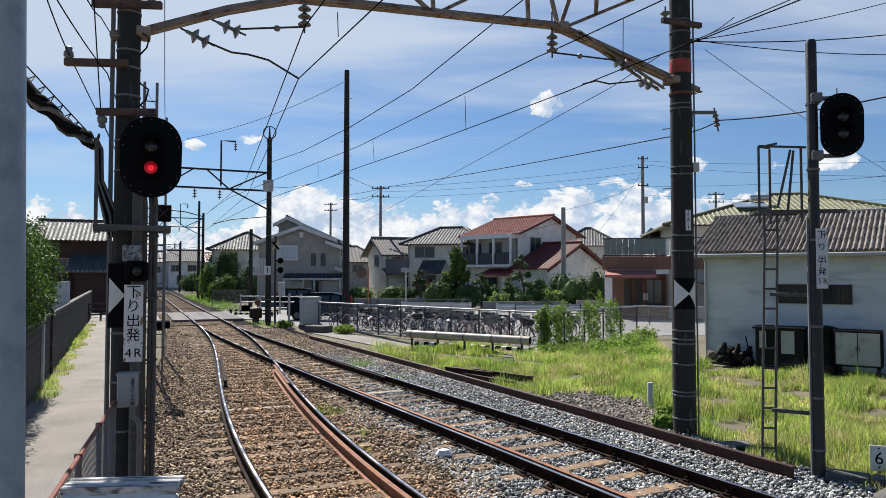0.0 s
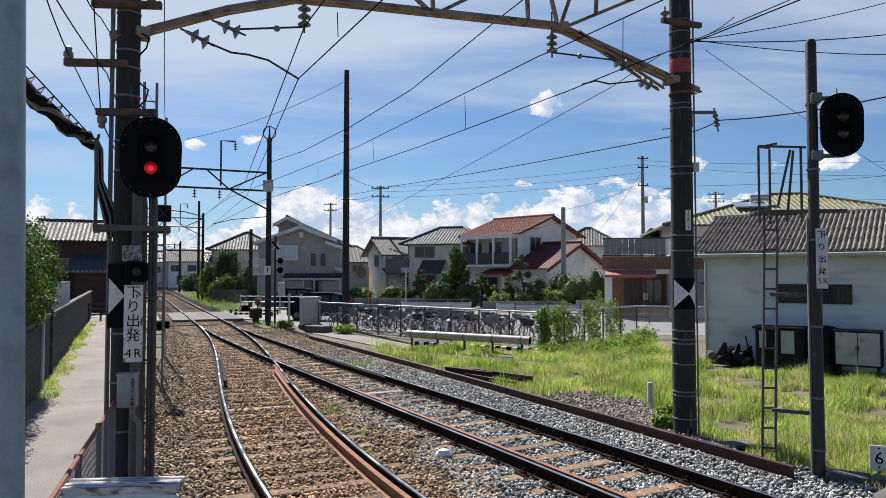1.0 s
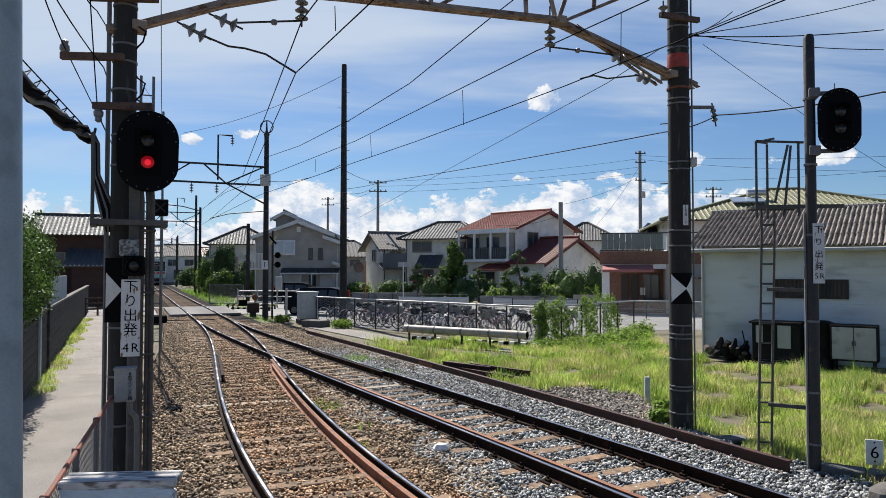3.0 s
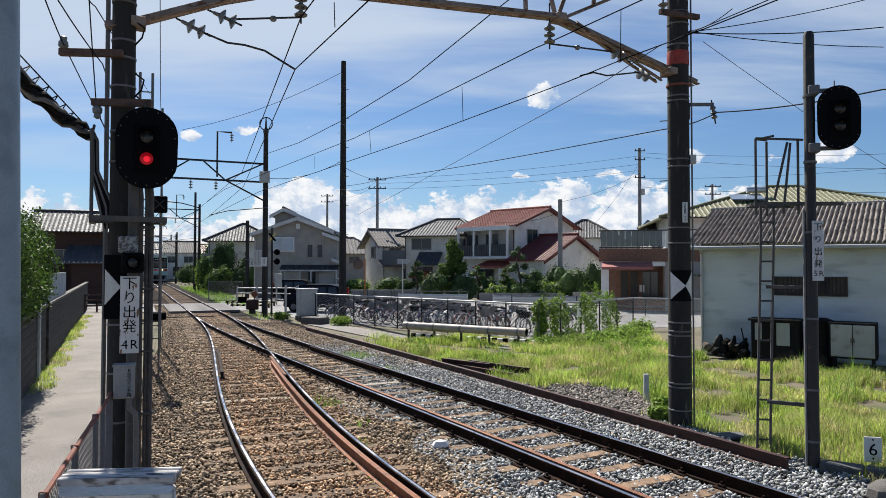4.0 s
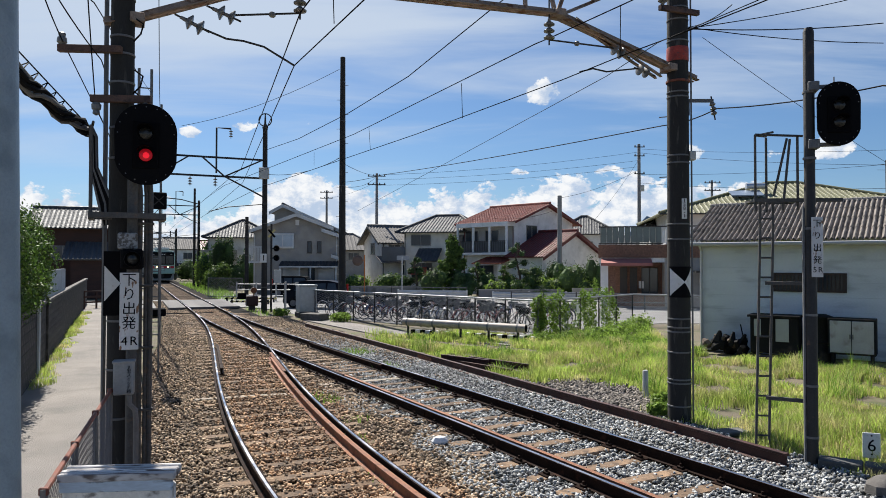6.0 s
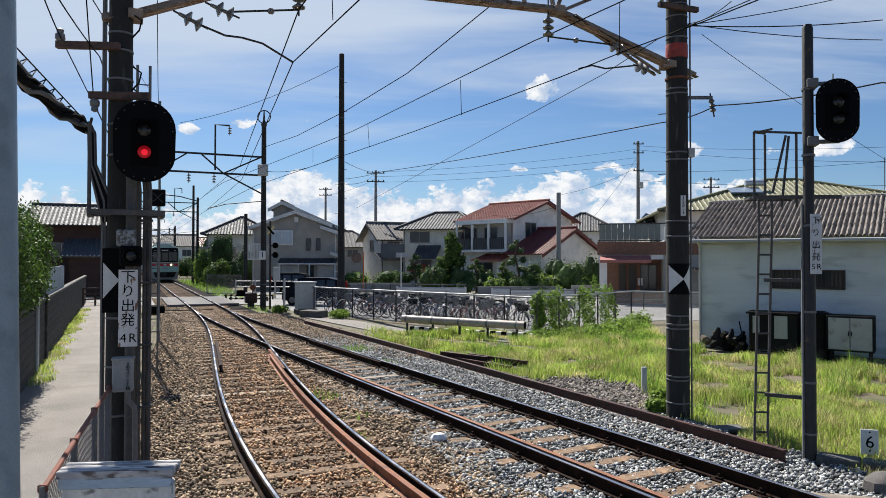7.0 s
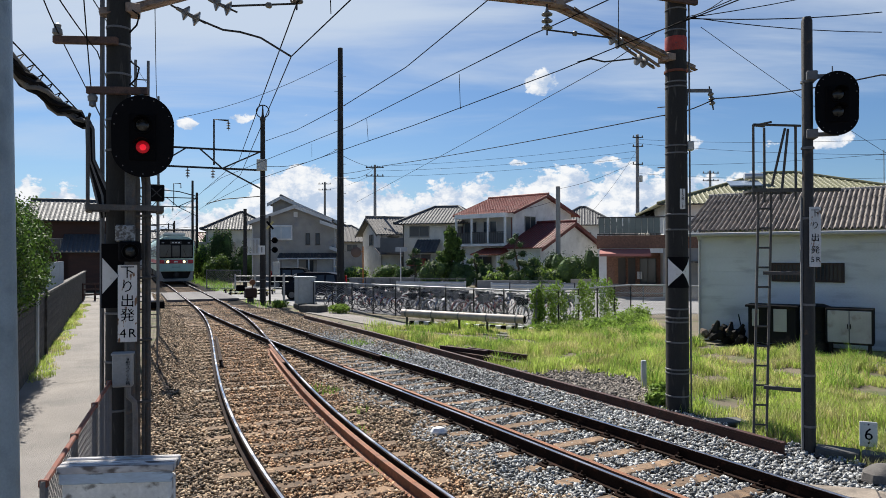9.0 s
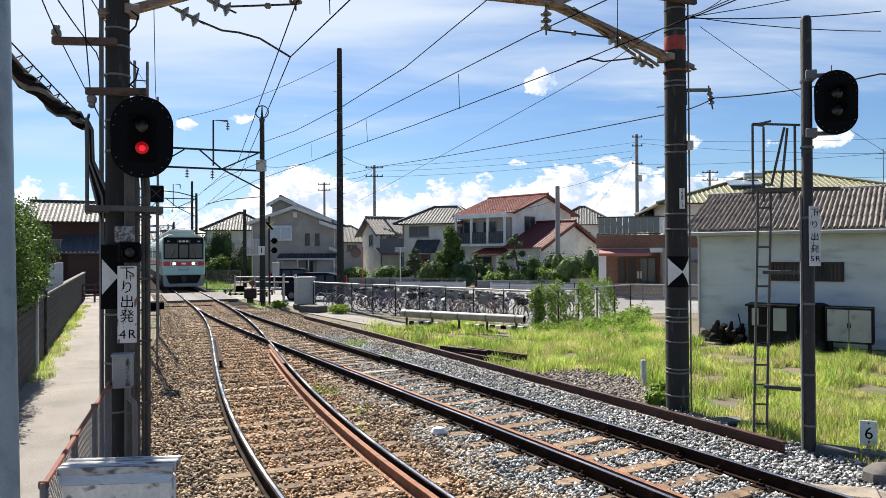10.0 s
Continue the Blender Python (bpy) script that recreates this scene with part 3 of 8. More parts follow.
def build_ballast():
    # bed colours are near-black: the shade in the gaps between stones is painted in
    bed_b = mat("ballast_bed_gap_shade_brown", (0.016, 0.011, 0.008), 0.95, var=0.45, scale=1.5, fine=26, bump=1.0, spot=(0.04, 0.028, 0.02), spot_at=0.62)
    bed_g = mat("ballast_bed_gap_shade_grey", (0.018, 0.017, 0.016), 0.95, var=0.45, scale=1.5, fine=26, bump=1.0, spot=(0.04, 0.032, 0.026), spot_at=0.62)
    ys = np.linspace(-6, 130, 120)
    for name, lo, hi, m, z, label in (("ballast_bed", lambda y: left_edge(y), lambda y: (track_x_np(y, 0) + track_x_np(y, 1)) / 2 + 0.2, bed_b, -0.004, "ballast bed under the siding track, near-black for shade between stones"),
                                      ("ballast_bed", lambda y: (track_x_np(y, 0) + track_x_np(y, 1)) / 2 + 0.2, lambda y: np.where(y < 33, np.maximum(right_edge(y), track_x_np(y, 1) + 1.6), track_x_np(y, 1) + 2.4), bed_g, -0.004, "ballast bed under the main track, near-black for shade between stones")):
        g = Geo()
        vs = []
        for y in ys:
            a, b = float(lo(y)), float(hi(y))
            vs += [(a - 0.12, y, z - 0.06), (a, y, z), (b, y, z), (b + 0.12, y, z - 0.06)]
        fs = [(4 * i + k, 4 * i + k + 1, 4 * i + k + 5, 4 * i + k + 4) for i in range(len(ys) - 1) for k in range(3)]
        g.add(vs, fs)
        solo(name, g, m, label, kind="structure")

    def mid(y):
        return (track_x_np(y, 0) + track_x_np(y, 1)) / 2 + 0.25

    def clear(x, y, r):
        """Off the rails, and mostly off the sleepers."""
        ok = np.ones(len(x), bool)
        for w in (0, 1):
            dx = x - track_x_np(y, w)
            for q in (-0.82, 0.82):
                ok &= np.abs(dx - q) > 0.075
            ties = np.array(sorted(TIES[w]))
            t = y - dx * 0.37
            i = np.clip(np.searchsorted(ties, t), 1, len(ties) - 1)
            gap = np.minimum(np.abs(ties[i] - t), np.abs(ties[i - 1] - t))
            ok &= ~((gap < 0.095) & (np.abs(dx) < 1.28) & (r > (0.22 if w else 0.34)))
        return ok

    wave = lambda y: 0.30 * np.sin(y * 1.3) + 0.2 * np.sin(y * 2.9 + 1)
    gauge = lambda x, y: np.abs(x - track_x_np(y, 0) - 0.25 + 0.5 * wave(y)) < 1.0
    def clean(x, y, r):
        """Fresh grey stone near the platform and along the outer shoulder; brown, dusty stone further on."""
        out = x - track_x_np(y, 1)
        edge = np.where(out > 0.9, 21.0, np.where(out > -0.75, 16.0, 13.5)) + 1.6 * np.sin(x * 2.3 + y * 0.7)
        return np.modf(r * 61)[0] < np.clip((edge - y) / 5.0 + 0.5, 0.06, 0.97)

    rnd_stones("ballast_stones", 112000, left_edge, lambda y: mid(y) + wave(y) + 0.25, 5.5, 46, STONE_BROWN, "brown dusty crushed stone ballast", 0.038, 3, lambda x, y, r: clear(x, y, r) & ~(gauge(x, y) & (np.modf(r * 97)[0] < 0.75)), 2.1)
    rnd_stones("ballast_stones", 60000, lambda y: track_x_np(y, 0) - 1.1, lambda y: track_x_np(y, 0) + 1.5, 5.5, 40, STONE_RUST, "rust-stained crushed stone between the siding rails", 0.038, 13, lambda x, y, r: clear(x, y, r) & gauge(x, y), 2.1)
    rnd_stones("ballast_stones", 96000, lambda y: mid(y) + wave(y) - 0.25, lambda y: right_edge(y) + 0.3 * wave(y), 5.5, 28, STONE_GREY, "clean grey crushed stone ballast", 0.038, 4, lambda x, y, r: clear(x, y, r) & clean(x, y, r), 1.8)
    rnd_stones("ballast_stones", 62000, lambda y: mid(y) + wave(y) - 0.25, lambda y: right_edge(y) + 0.3 * wave(y), 9.0, 33, STONE_BROWN, "brown dusty crushed stone under the main track", 0.040, 14, lambda x, y, r: clear(x, y, r) & ~clean(x, y, r), 1.3)
    # grey patch of gravel by the catenary pole
    rnd_stones("ballast_stones", 11000, right_edge, lambda y: 0 * y + 4.6, 10.5, 16.0, STONE_DUSTY, "dusty grey gravel patch at the grass edge", 0.05, 6,
               lambda x, y, r: ((x - 2.9) / 1.3) ** 2 + ((y - 13.2) / 2.0) ** 2 < 1.25 - 0.7 * r, 1.0)
    white = Geo()
    white.lathe([(0.07, 0.0), (0.15, 0.03), (0.16, 0.08), (0.11, 0.15), (0.04, 0.17)], 7, pose(0, 0, 0, 0, 0, 20) @ Matrix.Diagonal((0.8, 0.6, 0.75, 1)))
    solo("white_stone", white, plain("white_painted_stone", (0.7, 0.71, 0.72), 0.8, bump=0.4), "white painted marker stone on the grey ballast", "stone", at=pose(0.01, 9.85, 0.01))


build_ballast()

# ---- poles, gantry, wires ----
POLE_L = Vector((-3.655, 8.0, 0))
POLE_R = Vector((3.92, 11.37, 0))
SPAN = (POLE_R - POLE_L)
SD = SPAN.normalized()
SPAN_ROT = math.degrees(math.atan2(SD.y, SD.x))


def round_pole(name, x, y, top, r0, r1, label, category="utility pole", material=None, bands=(), group="", steps=()):
    p = thing(name, label, category, group, pose(x, y, 0))
    part("pole", Geo().lathe([(r0, -0.3), (r0, 0), ((r0 + r1) / 2, top / 2), (r1, top - 0.02), (r1 * 0.8, top)], 20), material or CONCRETE_POLE_SHADED, p, smooth=True)
    for z in bands:
        r = r0 + (r1 - r0) * z / top
        part("band", Geo().lathe([(r + 0.002, z), (r + 0.008, z + 0.003), (r + 0.008, z + 0.022), (r + 0.002, z + 0.025)], 20), GALV, p, "galvanised strap", smooth=True)
    for z, a in steps:
        r = r0 + (r1 - r0) * z / top
        part("step_bolt", Geo().tube([(r * math.cos(a) * 0.9, r * math.sin(a) * 0.9, z), ((r + 0.13) * math.cos(a), (r + 0.13) * math.sin(a), z)], 0.009, 6), GALV, p)
    return p


def insulator(parent, at, discs=3, r=0.075, pitch=0.11, name="insulator"):
    """A string of porcelain sheds along local z, hanging down from its origin."""
    g = Geo()
    for i in range(discs):
        z = -pitch * (i + 1)
        g.lathe([(0.02, z - 0.02), (r * 0.95, z), (r, z + 0.015), (r * 0.45, z + 0.05), (0.025, z + 0.06), (0.02, z + pitch)], 14, None)
    o = part(name, g, PORCELAIN, parent, "grey porcelain insulator", smooth=True, at=at)
    part("insulator_pin", Geo().lathe([(0.012, -pitch * discs - 0.10), (0.012, 0.07)], 6), DARK_STEEL, o)
    return o


def aim(p, q):
    """A frame at p whose -z axis points to q."""
    d = (Vector(q) - Vector(p)).normalized()
    return Matrix.Translation(p) @ (-d).to_track_quat("Z", "Y").to_matrix().to_4x4()


def beam(g, a, b, w=0.06, h=0.06):
    """An angle bar from a to b."""
    a, b = Vector(a), Vector(b)
    d = (b - a).normalized()
    s = d.cross(Vector((0, 0, 1)))
    s = s.normalized() if s.length > 1e-4 else Vector((1, 0, 0))
    u = s.cross(d)
    prof = [(-w / 2, -h / 2), (w / 2, -h / 2), (w / 2, -h / 2 + 0.012), (-w / 2 + 0.012, -h / 2 + 0.012), (-w / 2 + 0.012, h / 2), (-w / 2, h / 2)]
    return g.rings([[p + s * x + u * y for x, y in prof] for p in (a, b)])


NUMBER_PLATES = []


def build_poles_near():
    left = round_pole("catenary_pole", POLE_L.x, POLE_L.y, 9.5, 0.140, 0.118, "shade-darkened weathered concrete catenary pole with steel straps beside the path", "catenary pole",
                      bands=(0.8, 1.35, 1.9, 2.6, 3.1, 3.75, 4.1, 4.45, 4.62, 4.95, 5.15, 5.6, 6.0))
    right = round_pole("catenary_pole", POLE_R.x, POLE_R.y, 10.5, 0.185, 0.155, "shade-darkened concrete catenary pole with a red band in the grass", "catenary pole",
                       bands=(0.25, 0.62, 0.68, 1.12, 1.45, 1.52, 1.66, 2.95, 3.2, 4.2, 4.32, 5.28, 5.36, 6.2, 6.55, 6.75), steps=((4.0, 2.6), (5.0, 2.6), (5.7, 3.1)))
    part("red_band", Geo().lathe([(0.1735, 5.88), (0.1755, 5.89), (0.1745, 6.10), (0.1725, 6.11)], 20), RED_PAINT, right, "faded red painted band", smooth=True)
    part("conduit", Geo().tube([(0.205, -0.06, 0.0), (0.20, -0.06, 3.0), (0.195, -0.06, 7.6)], 0.014, 6), GALV, right)
    part("junction_box", Geo().box(0.15, -0.13, 4.25, 0.25, -0.03, 4.40, 0.01), CABINET_GREY, right)
    # black plate with two white triangles
    facing = math.degrees(math.atan2(POLE_R.x, POLE_R.y))
    m = pose(0, 0, 2.27, 0, 0, -facing + 20)
    arc = lambda u, z, r: (r * math.sin(u), -r * math.cos(u), z)
    g = Geo()
    g.rings([[arc(-1.25 + 2.5 * i / 12, z, r) for z, r in ((-0.25, 0.186), (0.25, 0.186), (0.25, 0.189), (-0.25, 0.189))] for i in range(13)])
    plate = part("marker_plate", g, BLACK, right, "black marker plate wrapped round the pole", at=m)
    for s, u0, u1 in ((1, -1.15, 0.16), (-1, 0.98, 0.14)):
        pts = [arc(u0 + (u1 - u0) * i / 8, 0, 0.190) for i in range(9)]
        vs = []
        for i, p in enumerate(pts):
            hh = 0.225 * (1 - i / 8) + 0.004
            q = Vector(p) * 1.012
            vs += [(p[0], p[1], -hh), (p[0], p[1], hh), (q.x, q.y, hh), (q.x, q.y, -hh)]
        tri = Geo().rings([vs[4 * i:4 * i + 4] for i in range(9)])
        part("white_triangle", tri, WHITE_PAINT, plate, "white painted triangle")
    num = part("number_plate", Geo().box(-0.035, -0.188, 0.0, 0.05, -0.181, 0.33, 0.003), WHITE_PAINT, right, "small white number plate", at=pose(0.03, 0, 3.29, 0, 0, -facing + 18))
    NUMBER_PLATES.append(num)
    return left, right


LEFT_POLE, RIGHT_POLE = build_poles_near()


def sp(s, z, off=0.0):
    """A point on the span between the near poles: metres along it, height, metres towards the viewer."""
    p = POLE_L + SD * s
    return (p.x + SD.y * off, p.y - SD.x * off, z)


def build_gantry():
    t = thing("portal_gantry", "brown rusty steel truss gantry spanning between two catenary poles", "gantry")
    lower = [(-0.2, 5.33), (0.15, 5.43), (1.1, 5.84), (1.95, 6.12), (2.6, 6.17), (3.9, 6.24), (5.9, 6.35)]
    upper = [(1.95, 6.12), (2.9, 6.95), (3.9, 7.05), (5.2, 7.02), (6.4, 6.98), (7.4, 7.03)]
    for off in (-0.06, 0.06):
        g = Geo()
        for a, b in zip(lower, lower[1:]):
            beam(g, sp(*a, off), sp(*b, off), 0.075, 0.085)
        beam(g, sp(5.85, 6.36, off), sp(8.68, 5.65, off), 0.08, 0.10)
        part("lower_chord", g, TRUSS_STEEL, t)
        g = Geo()
        for a, b in zip(upper, upper[1:]):
            beam(g, sp(*a, off), sp(*b, off), 0.06, 0.075)
        part("upper_chord", g, TRUSS_STEEL, t)
        g = Geo()
        beam(g, sp(6.25, 6.30, off), sp(7.9, 5.60, off), 0.05, 0.05)
        part("knee_brace", g, TRUSS_STEEL, t)
    for a, b in (((3.9, 6.24), (2.9, 6.95)), ((3.9, 6.24), (3.85, 7.05)), ((3.9, 6.24), (5.2, 7.02)), ((5.45, 6.33), (5.42, 7.02)), ((5.98, 6.36), (5.8, 7.0)), ((6.0, 6.36), (6.25, 7.0)),
                 ((6.05, 6.36), (7.4, 7.03)), ((6.68, 6.68), (6.7, 7.0)), ((2.6, 6.17), (2.9, 6.95))):
        g = Geo()
        beam(g, sp(*a, -0.1), sp(*b, -0.1), 0.05, 0.05)
        part("brace", g, TRUSS_STEEL, t)
    for s, z in ((0.15, 5.4), (8.1, 5.76), (5.95, 6.33)):
        c = Vector(sp(s, z))
        part("gusset", Geo().box(-0.08, -0.13, -0.055, 0.08, 0.13, 0.055, 0.01), TRUSS_STEEL, t, at=pose(c.x, c.y, c.z, 0, 0, SPAN_ROT))
    part("clamp", Geo().lathe([(0.176, -0.02), (0.19, -0.015), (0.19, 0.015), (0.176, 0.02)], 18), RED_RUST, t, "red rusty clamp", at=pose(POLE_R.x, POLE_R.y, 5.55))
    # insulators under the truss and the two pull-off arms
    for s, z in ((2.05, 6.08), (5.8, 6.24)):
        insulator(t, pose(*sp(s, z)), 3, 0.085, 0.10)
        part("hanger_rod", Geo().tube([sp(s, z), sp(s, z + 0.3)], 0.012, 6), DARK_STEEL, t)
    for s0, z0, s1, z1 in ((0.62, 5.50, 0.86, 5.40), (0.98, 5.66, 1.16, 5.60), (7.25, 5.85, 6.95, 5.95), (7.75, 5.62, 7.45, 5.68)):
        insulator(t, aim(sp(s0, z0), sp(s1, z1)), 2, 0.095, 0.13)
    for pts in ([sp(0.86, 5.40), sp(1.15, 5.31), sp(1.35, 5.31), sp(1.6, 5.27), sp(1.98, 5.08)], [sp(1.16, 5.60), sp(2.05, 5.76)], [sp(6.95, 5.95), sp(5.8, 5.92)],
                [sp(7.45, 5.68), sp(6.85, 5.56), sp(6.6, 5.58), sp(6.35, 5.50)]):
        part("pull_off_arm", Geo().tube(pts, 0.013, 6), DARK_STEEL, t, smooth=True)
    for s, z in ((1.7, 5.69), (6.3, 5.93)):
        part("pull_off_bead", Geo().lathe([(0.02, -0.04), (0.04, -0.02), (0.04, 0.02), (0.02, 0.04)], 8), PORCELAIN, t, at=pose(*sp(s, z), 90, 0, SPAN_ROT + 90))


build_gantry()


def wire(pts, r=0.008, sag=0.0, label="thin dark overhead wire above the tracks", n=16, name="overhead_wire"):
    out = []
    for a, b in zip(pts, pts[1:]):
        a, b = Vector(a), Vector(b)
        for i in range(n + (b == Vector(pts[-1]))):
            u = i / n
            out.append(a.lerp(b, u) - Vector((0, 0, 4 * sag * u * (1 - u))))
    return solo(name, Geo().tube(out, r, 5), WIRE, label, "overhead wire", "overhead wires", smooth=False)


def along(which, y, z, off=0.0):
    return (track_x(y, which) + off, y, z)


def build_wires():
    # contact wire and messenger of the siding, with droppers
    c0 = [along(0, -4, 5.1, 0.1), sp(1.98, 5.08), along(0, 22, 5.1, 0.15), along(0, 36, 5.1), along(0, 75, 5.1), along(0, 130, 5.1)]
    m0 = [along(0, -4, 6.4, 0.1), sp(2.05, 5.76), along(0, 22, 5.55, 0.1), along(0, 36, 5.95), along(0, 75, 5.9), along(0, 130, 5.9)]
    wire(c0, 0.0075, 0.0, "taut contact wire over the siding track", 4)
    wire(m0, 0.009, 0.0, "messenger cable over the siding track", 4)
    c1 = [along(1, -4, 5.3, -0.2), (3.52, 9.00, 5.71), (2.67, 9.90, 5.57), (1.93, 10.90, 5.46), (-0.55, 16.00, 5.54), along(1, 24, 5.15), along(1, 36, 5.1)]
    wire(c1, 0.0085, 0.0, "contact wire over the main track", 4)
    m1 = [(3.24, 7.60, 6.06), (2.86, 8.90, 6.14), (1.72, 10.40, 5.99), (1.51, 10.90, 6.03), (-2.47, 20.00, 6.28), along(1, 30, 5.9), along(1, 37, 5.95)]
    wire(m1, 0.009, 0.0, "messenger cable over the main track", 4)
    for a, b in (((0.42, 13.20, 6.00), (0.44, 13.20, 5.33)), ((-1.91, 18.80, 6.24), (-1.87, 18.80, 5.64)), ((2.52, 9.60, 6.16), (2.51, 9.60, 5.45)), ((-1.26, 8.20, 5.71), (-1.25, 8.20, 5.41)), ((-4.42, 24.50, 6.47), (-4.42, 24.50, 6.01))):
        solo("dropper_wire", Geo().tube([a, b], 0.006, 5), WIRE, "short dropper wire between messenger and contact wire", "overhead wire", "droppers")
    # feeders
    wire([(12.2, -6.4, 10.1), (5.0, 8.1, 9.0), (1.32, 15.5, 8.40), (-0.9, 20.0, 7.96), (-3.24, 24.6, 7.88), (-6.2, 30.5, 8.02), (-9.0, 36.1, 8.44)], 0.013, 0.0, "thick feeder cable high over the main track", 6)
    wire([(-4.69, 33.40, 6.44), (-2.18, 27.00, 6.00), (3.95, 12.20, 5.00), (4.50, 11.20, 5.08), (5.53, 8.60, 4.79), (5.71, 7.60, 4.66)], 0.010, 0.05, "feeder cable held by the bracket on the pole", 8)
    wire([(-3.87, 33.00, 5.04), (1.32, 16.00, 5.51), (2.66, 11.00, 5.55), (2.85, 9.00, 5.45), (3.55, 7.00, 5.38)], 0.006, 0.0, "thin pull-off wire over the main track", 4)
    # spans from the pole to the far side of the line
    for a, b, r in (((4.07, 11.30, 6.42), (9.04, 14.00, 8.12), 0.008), ((4.07, 11.30, 6.41), (8.38, 13.00, 7.11), 0.010), ((4.07, 11.30, 6.44), (7.73, 12.00, 6.41), 0.008), ((4.31, 11.30, 6.27), (11.99, 18.00, 4.99), 0.005),
                    ((4.07, 11.30, 6.44), (3.82, 9.00, 5.95), 0.006)):
        wire([a, b], r, 0.06, "span wire between catenary pole and line side", 8)
    wire([(-13.37, 36.00, 9.66), (-4.82, 33.40, 11.91)], 0.012, 0.35, "sagging cable between distant poles", 10)
    # lines along the path on the left pole
    for a, b, c in (((-3.83, 6.60, 5.27), (-4.26, 7.90, 5.03), (-16.30, 40.00, 4.59)), ((-3.57, 7.00, 5.44), (-3.96, 8.00, 4.37), (-24.30, 60.00, 4.86)), ((-3.45, 6.60, 5.27), (-3.89, 7.80, 5.50), (-12.44, 30.00, 9.87)), ((-4.06, 10.00, 6.66), (-5.65, 14.00, 6.09), (-19.85, 50.00, 5.29)),
                    ((-3.41, 6.00, 5.03), (-3.90, 8.00, 4.91), (-20.31, 50.00, 5.70))):
        wire([a, b, c], 0.007, 0.03, "distribution wire along the path", 6)
    for a, b in (((-4.77, 33.40, 6.24), (-6.45, 70.00, 11.19)), ((-6.45, 70.00, 11.42), (19.14, 66.00, 13.18)), ((-6.45, 70.00, 10.96), (19.13, 66.00, 12.37)), ((-6.45, 70.00, 10.38), (19.12, 66.00, 11.78)), ((19.14, 66.00, 13.46), (33.68, 45.00, 10.18)), ((19.14, 66.00, 13.08), (33.65, 45.00, 8.99)),
                 ((19.12, 66.00, 11.02), (33.66, 45.00, 9.44)), ((19.11, 66.00, 10.21), (33.61, 45.00, 7.59)), ((-16.22, 100.00, 11.93), (-6.45, 70.00, 10.67)), ((-9.11, 36.00, 7.18), (-4.69, 33.40, 7.67)), ((-4.69, 33.40, 7.39), (-5.37, 70.00, 11.53)),
                 ((9.55, 55.00, 7.72), (19.12, 66.00, 11.56)), ((9.54, 55.00, 6.91), (4.53, 58.00, 6.30)), ((19.13, 66.00, 12.64), (16.23, 75.00, 6.66))):
        wire([a, b], 0.013, 0.35, "utility cable over the houses", 10)


build_wires()


def text_plate(parent, words, size, material, at_list, name="character"):
    """Upright written characters, one mesh each, lying in the local xz plane."""
    for ch, (x, z, sc) in zip(words, at_list):
        cu = bpy.data.curves.new("t", "FONT")
        cu.body, cu.size, cu.align_x, cu.align_y = ch, size * sc, "CENTER", "CENTER"
        cu.extrude, cu.resolution_u = 0.0015, 2
        ob = bpy.data.objects.new("t", cu)
        scene.collection.objects.link(ob)
        bpy.context.view_layer.update()
        me = bpy.data.meshes.new_from_object(ob.evaluated_get(bpy.context.evaluated_depsgraph_get()))
        bpy.data.objects.remove(ob)
        me.materials.clear()
        me.materials.append(material)
        o = new(name, me)
        o.parent = parent
        o.matrix_basis = pose(x, 0, z, 90, 0, 0)


for plate in NUMBER_PLATES:
    text_plate(plate, ("1", "5", "8", "-", "1"), 0.082, BLACK_MATT, [(0.008, 0.292 - 0.062 * k, 1.0) for k in range(5)])
    for o in plate.children:
        o.location.y = -0.1895


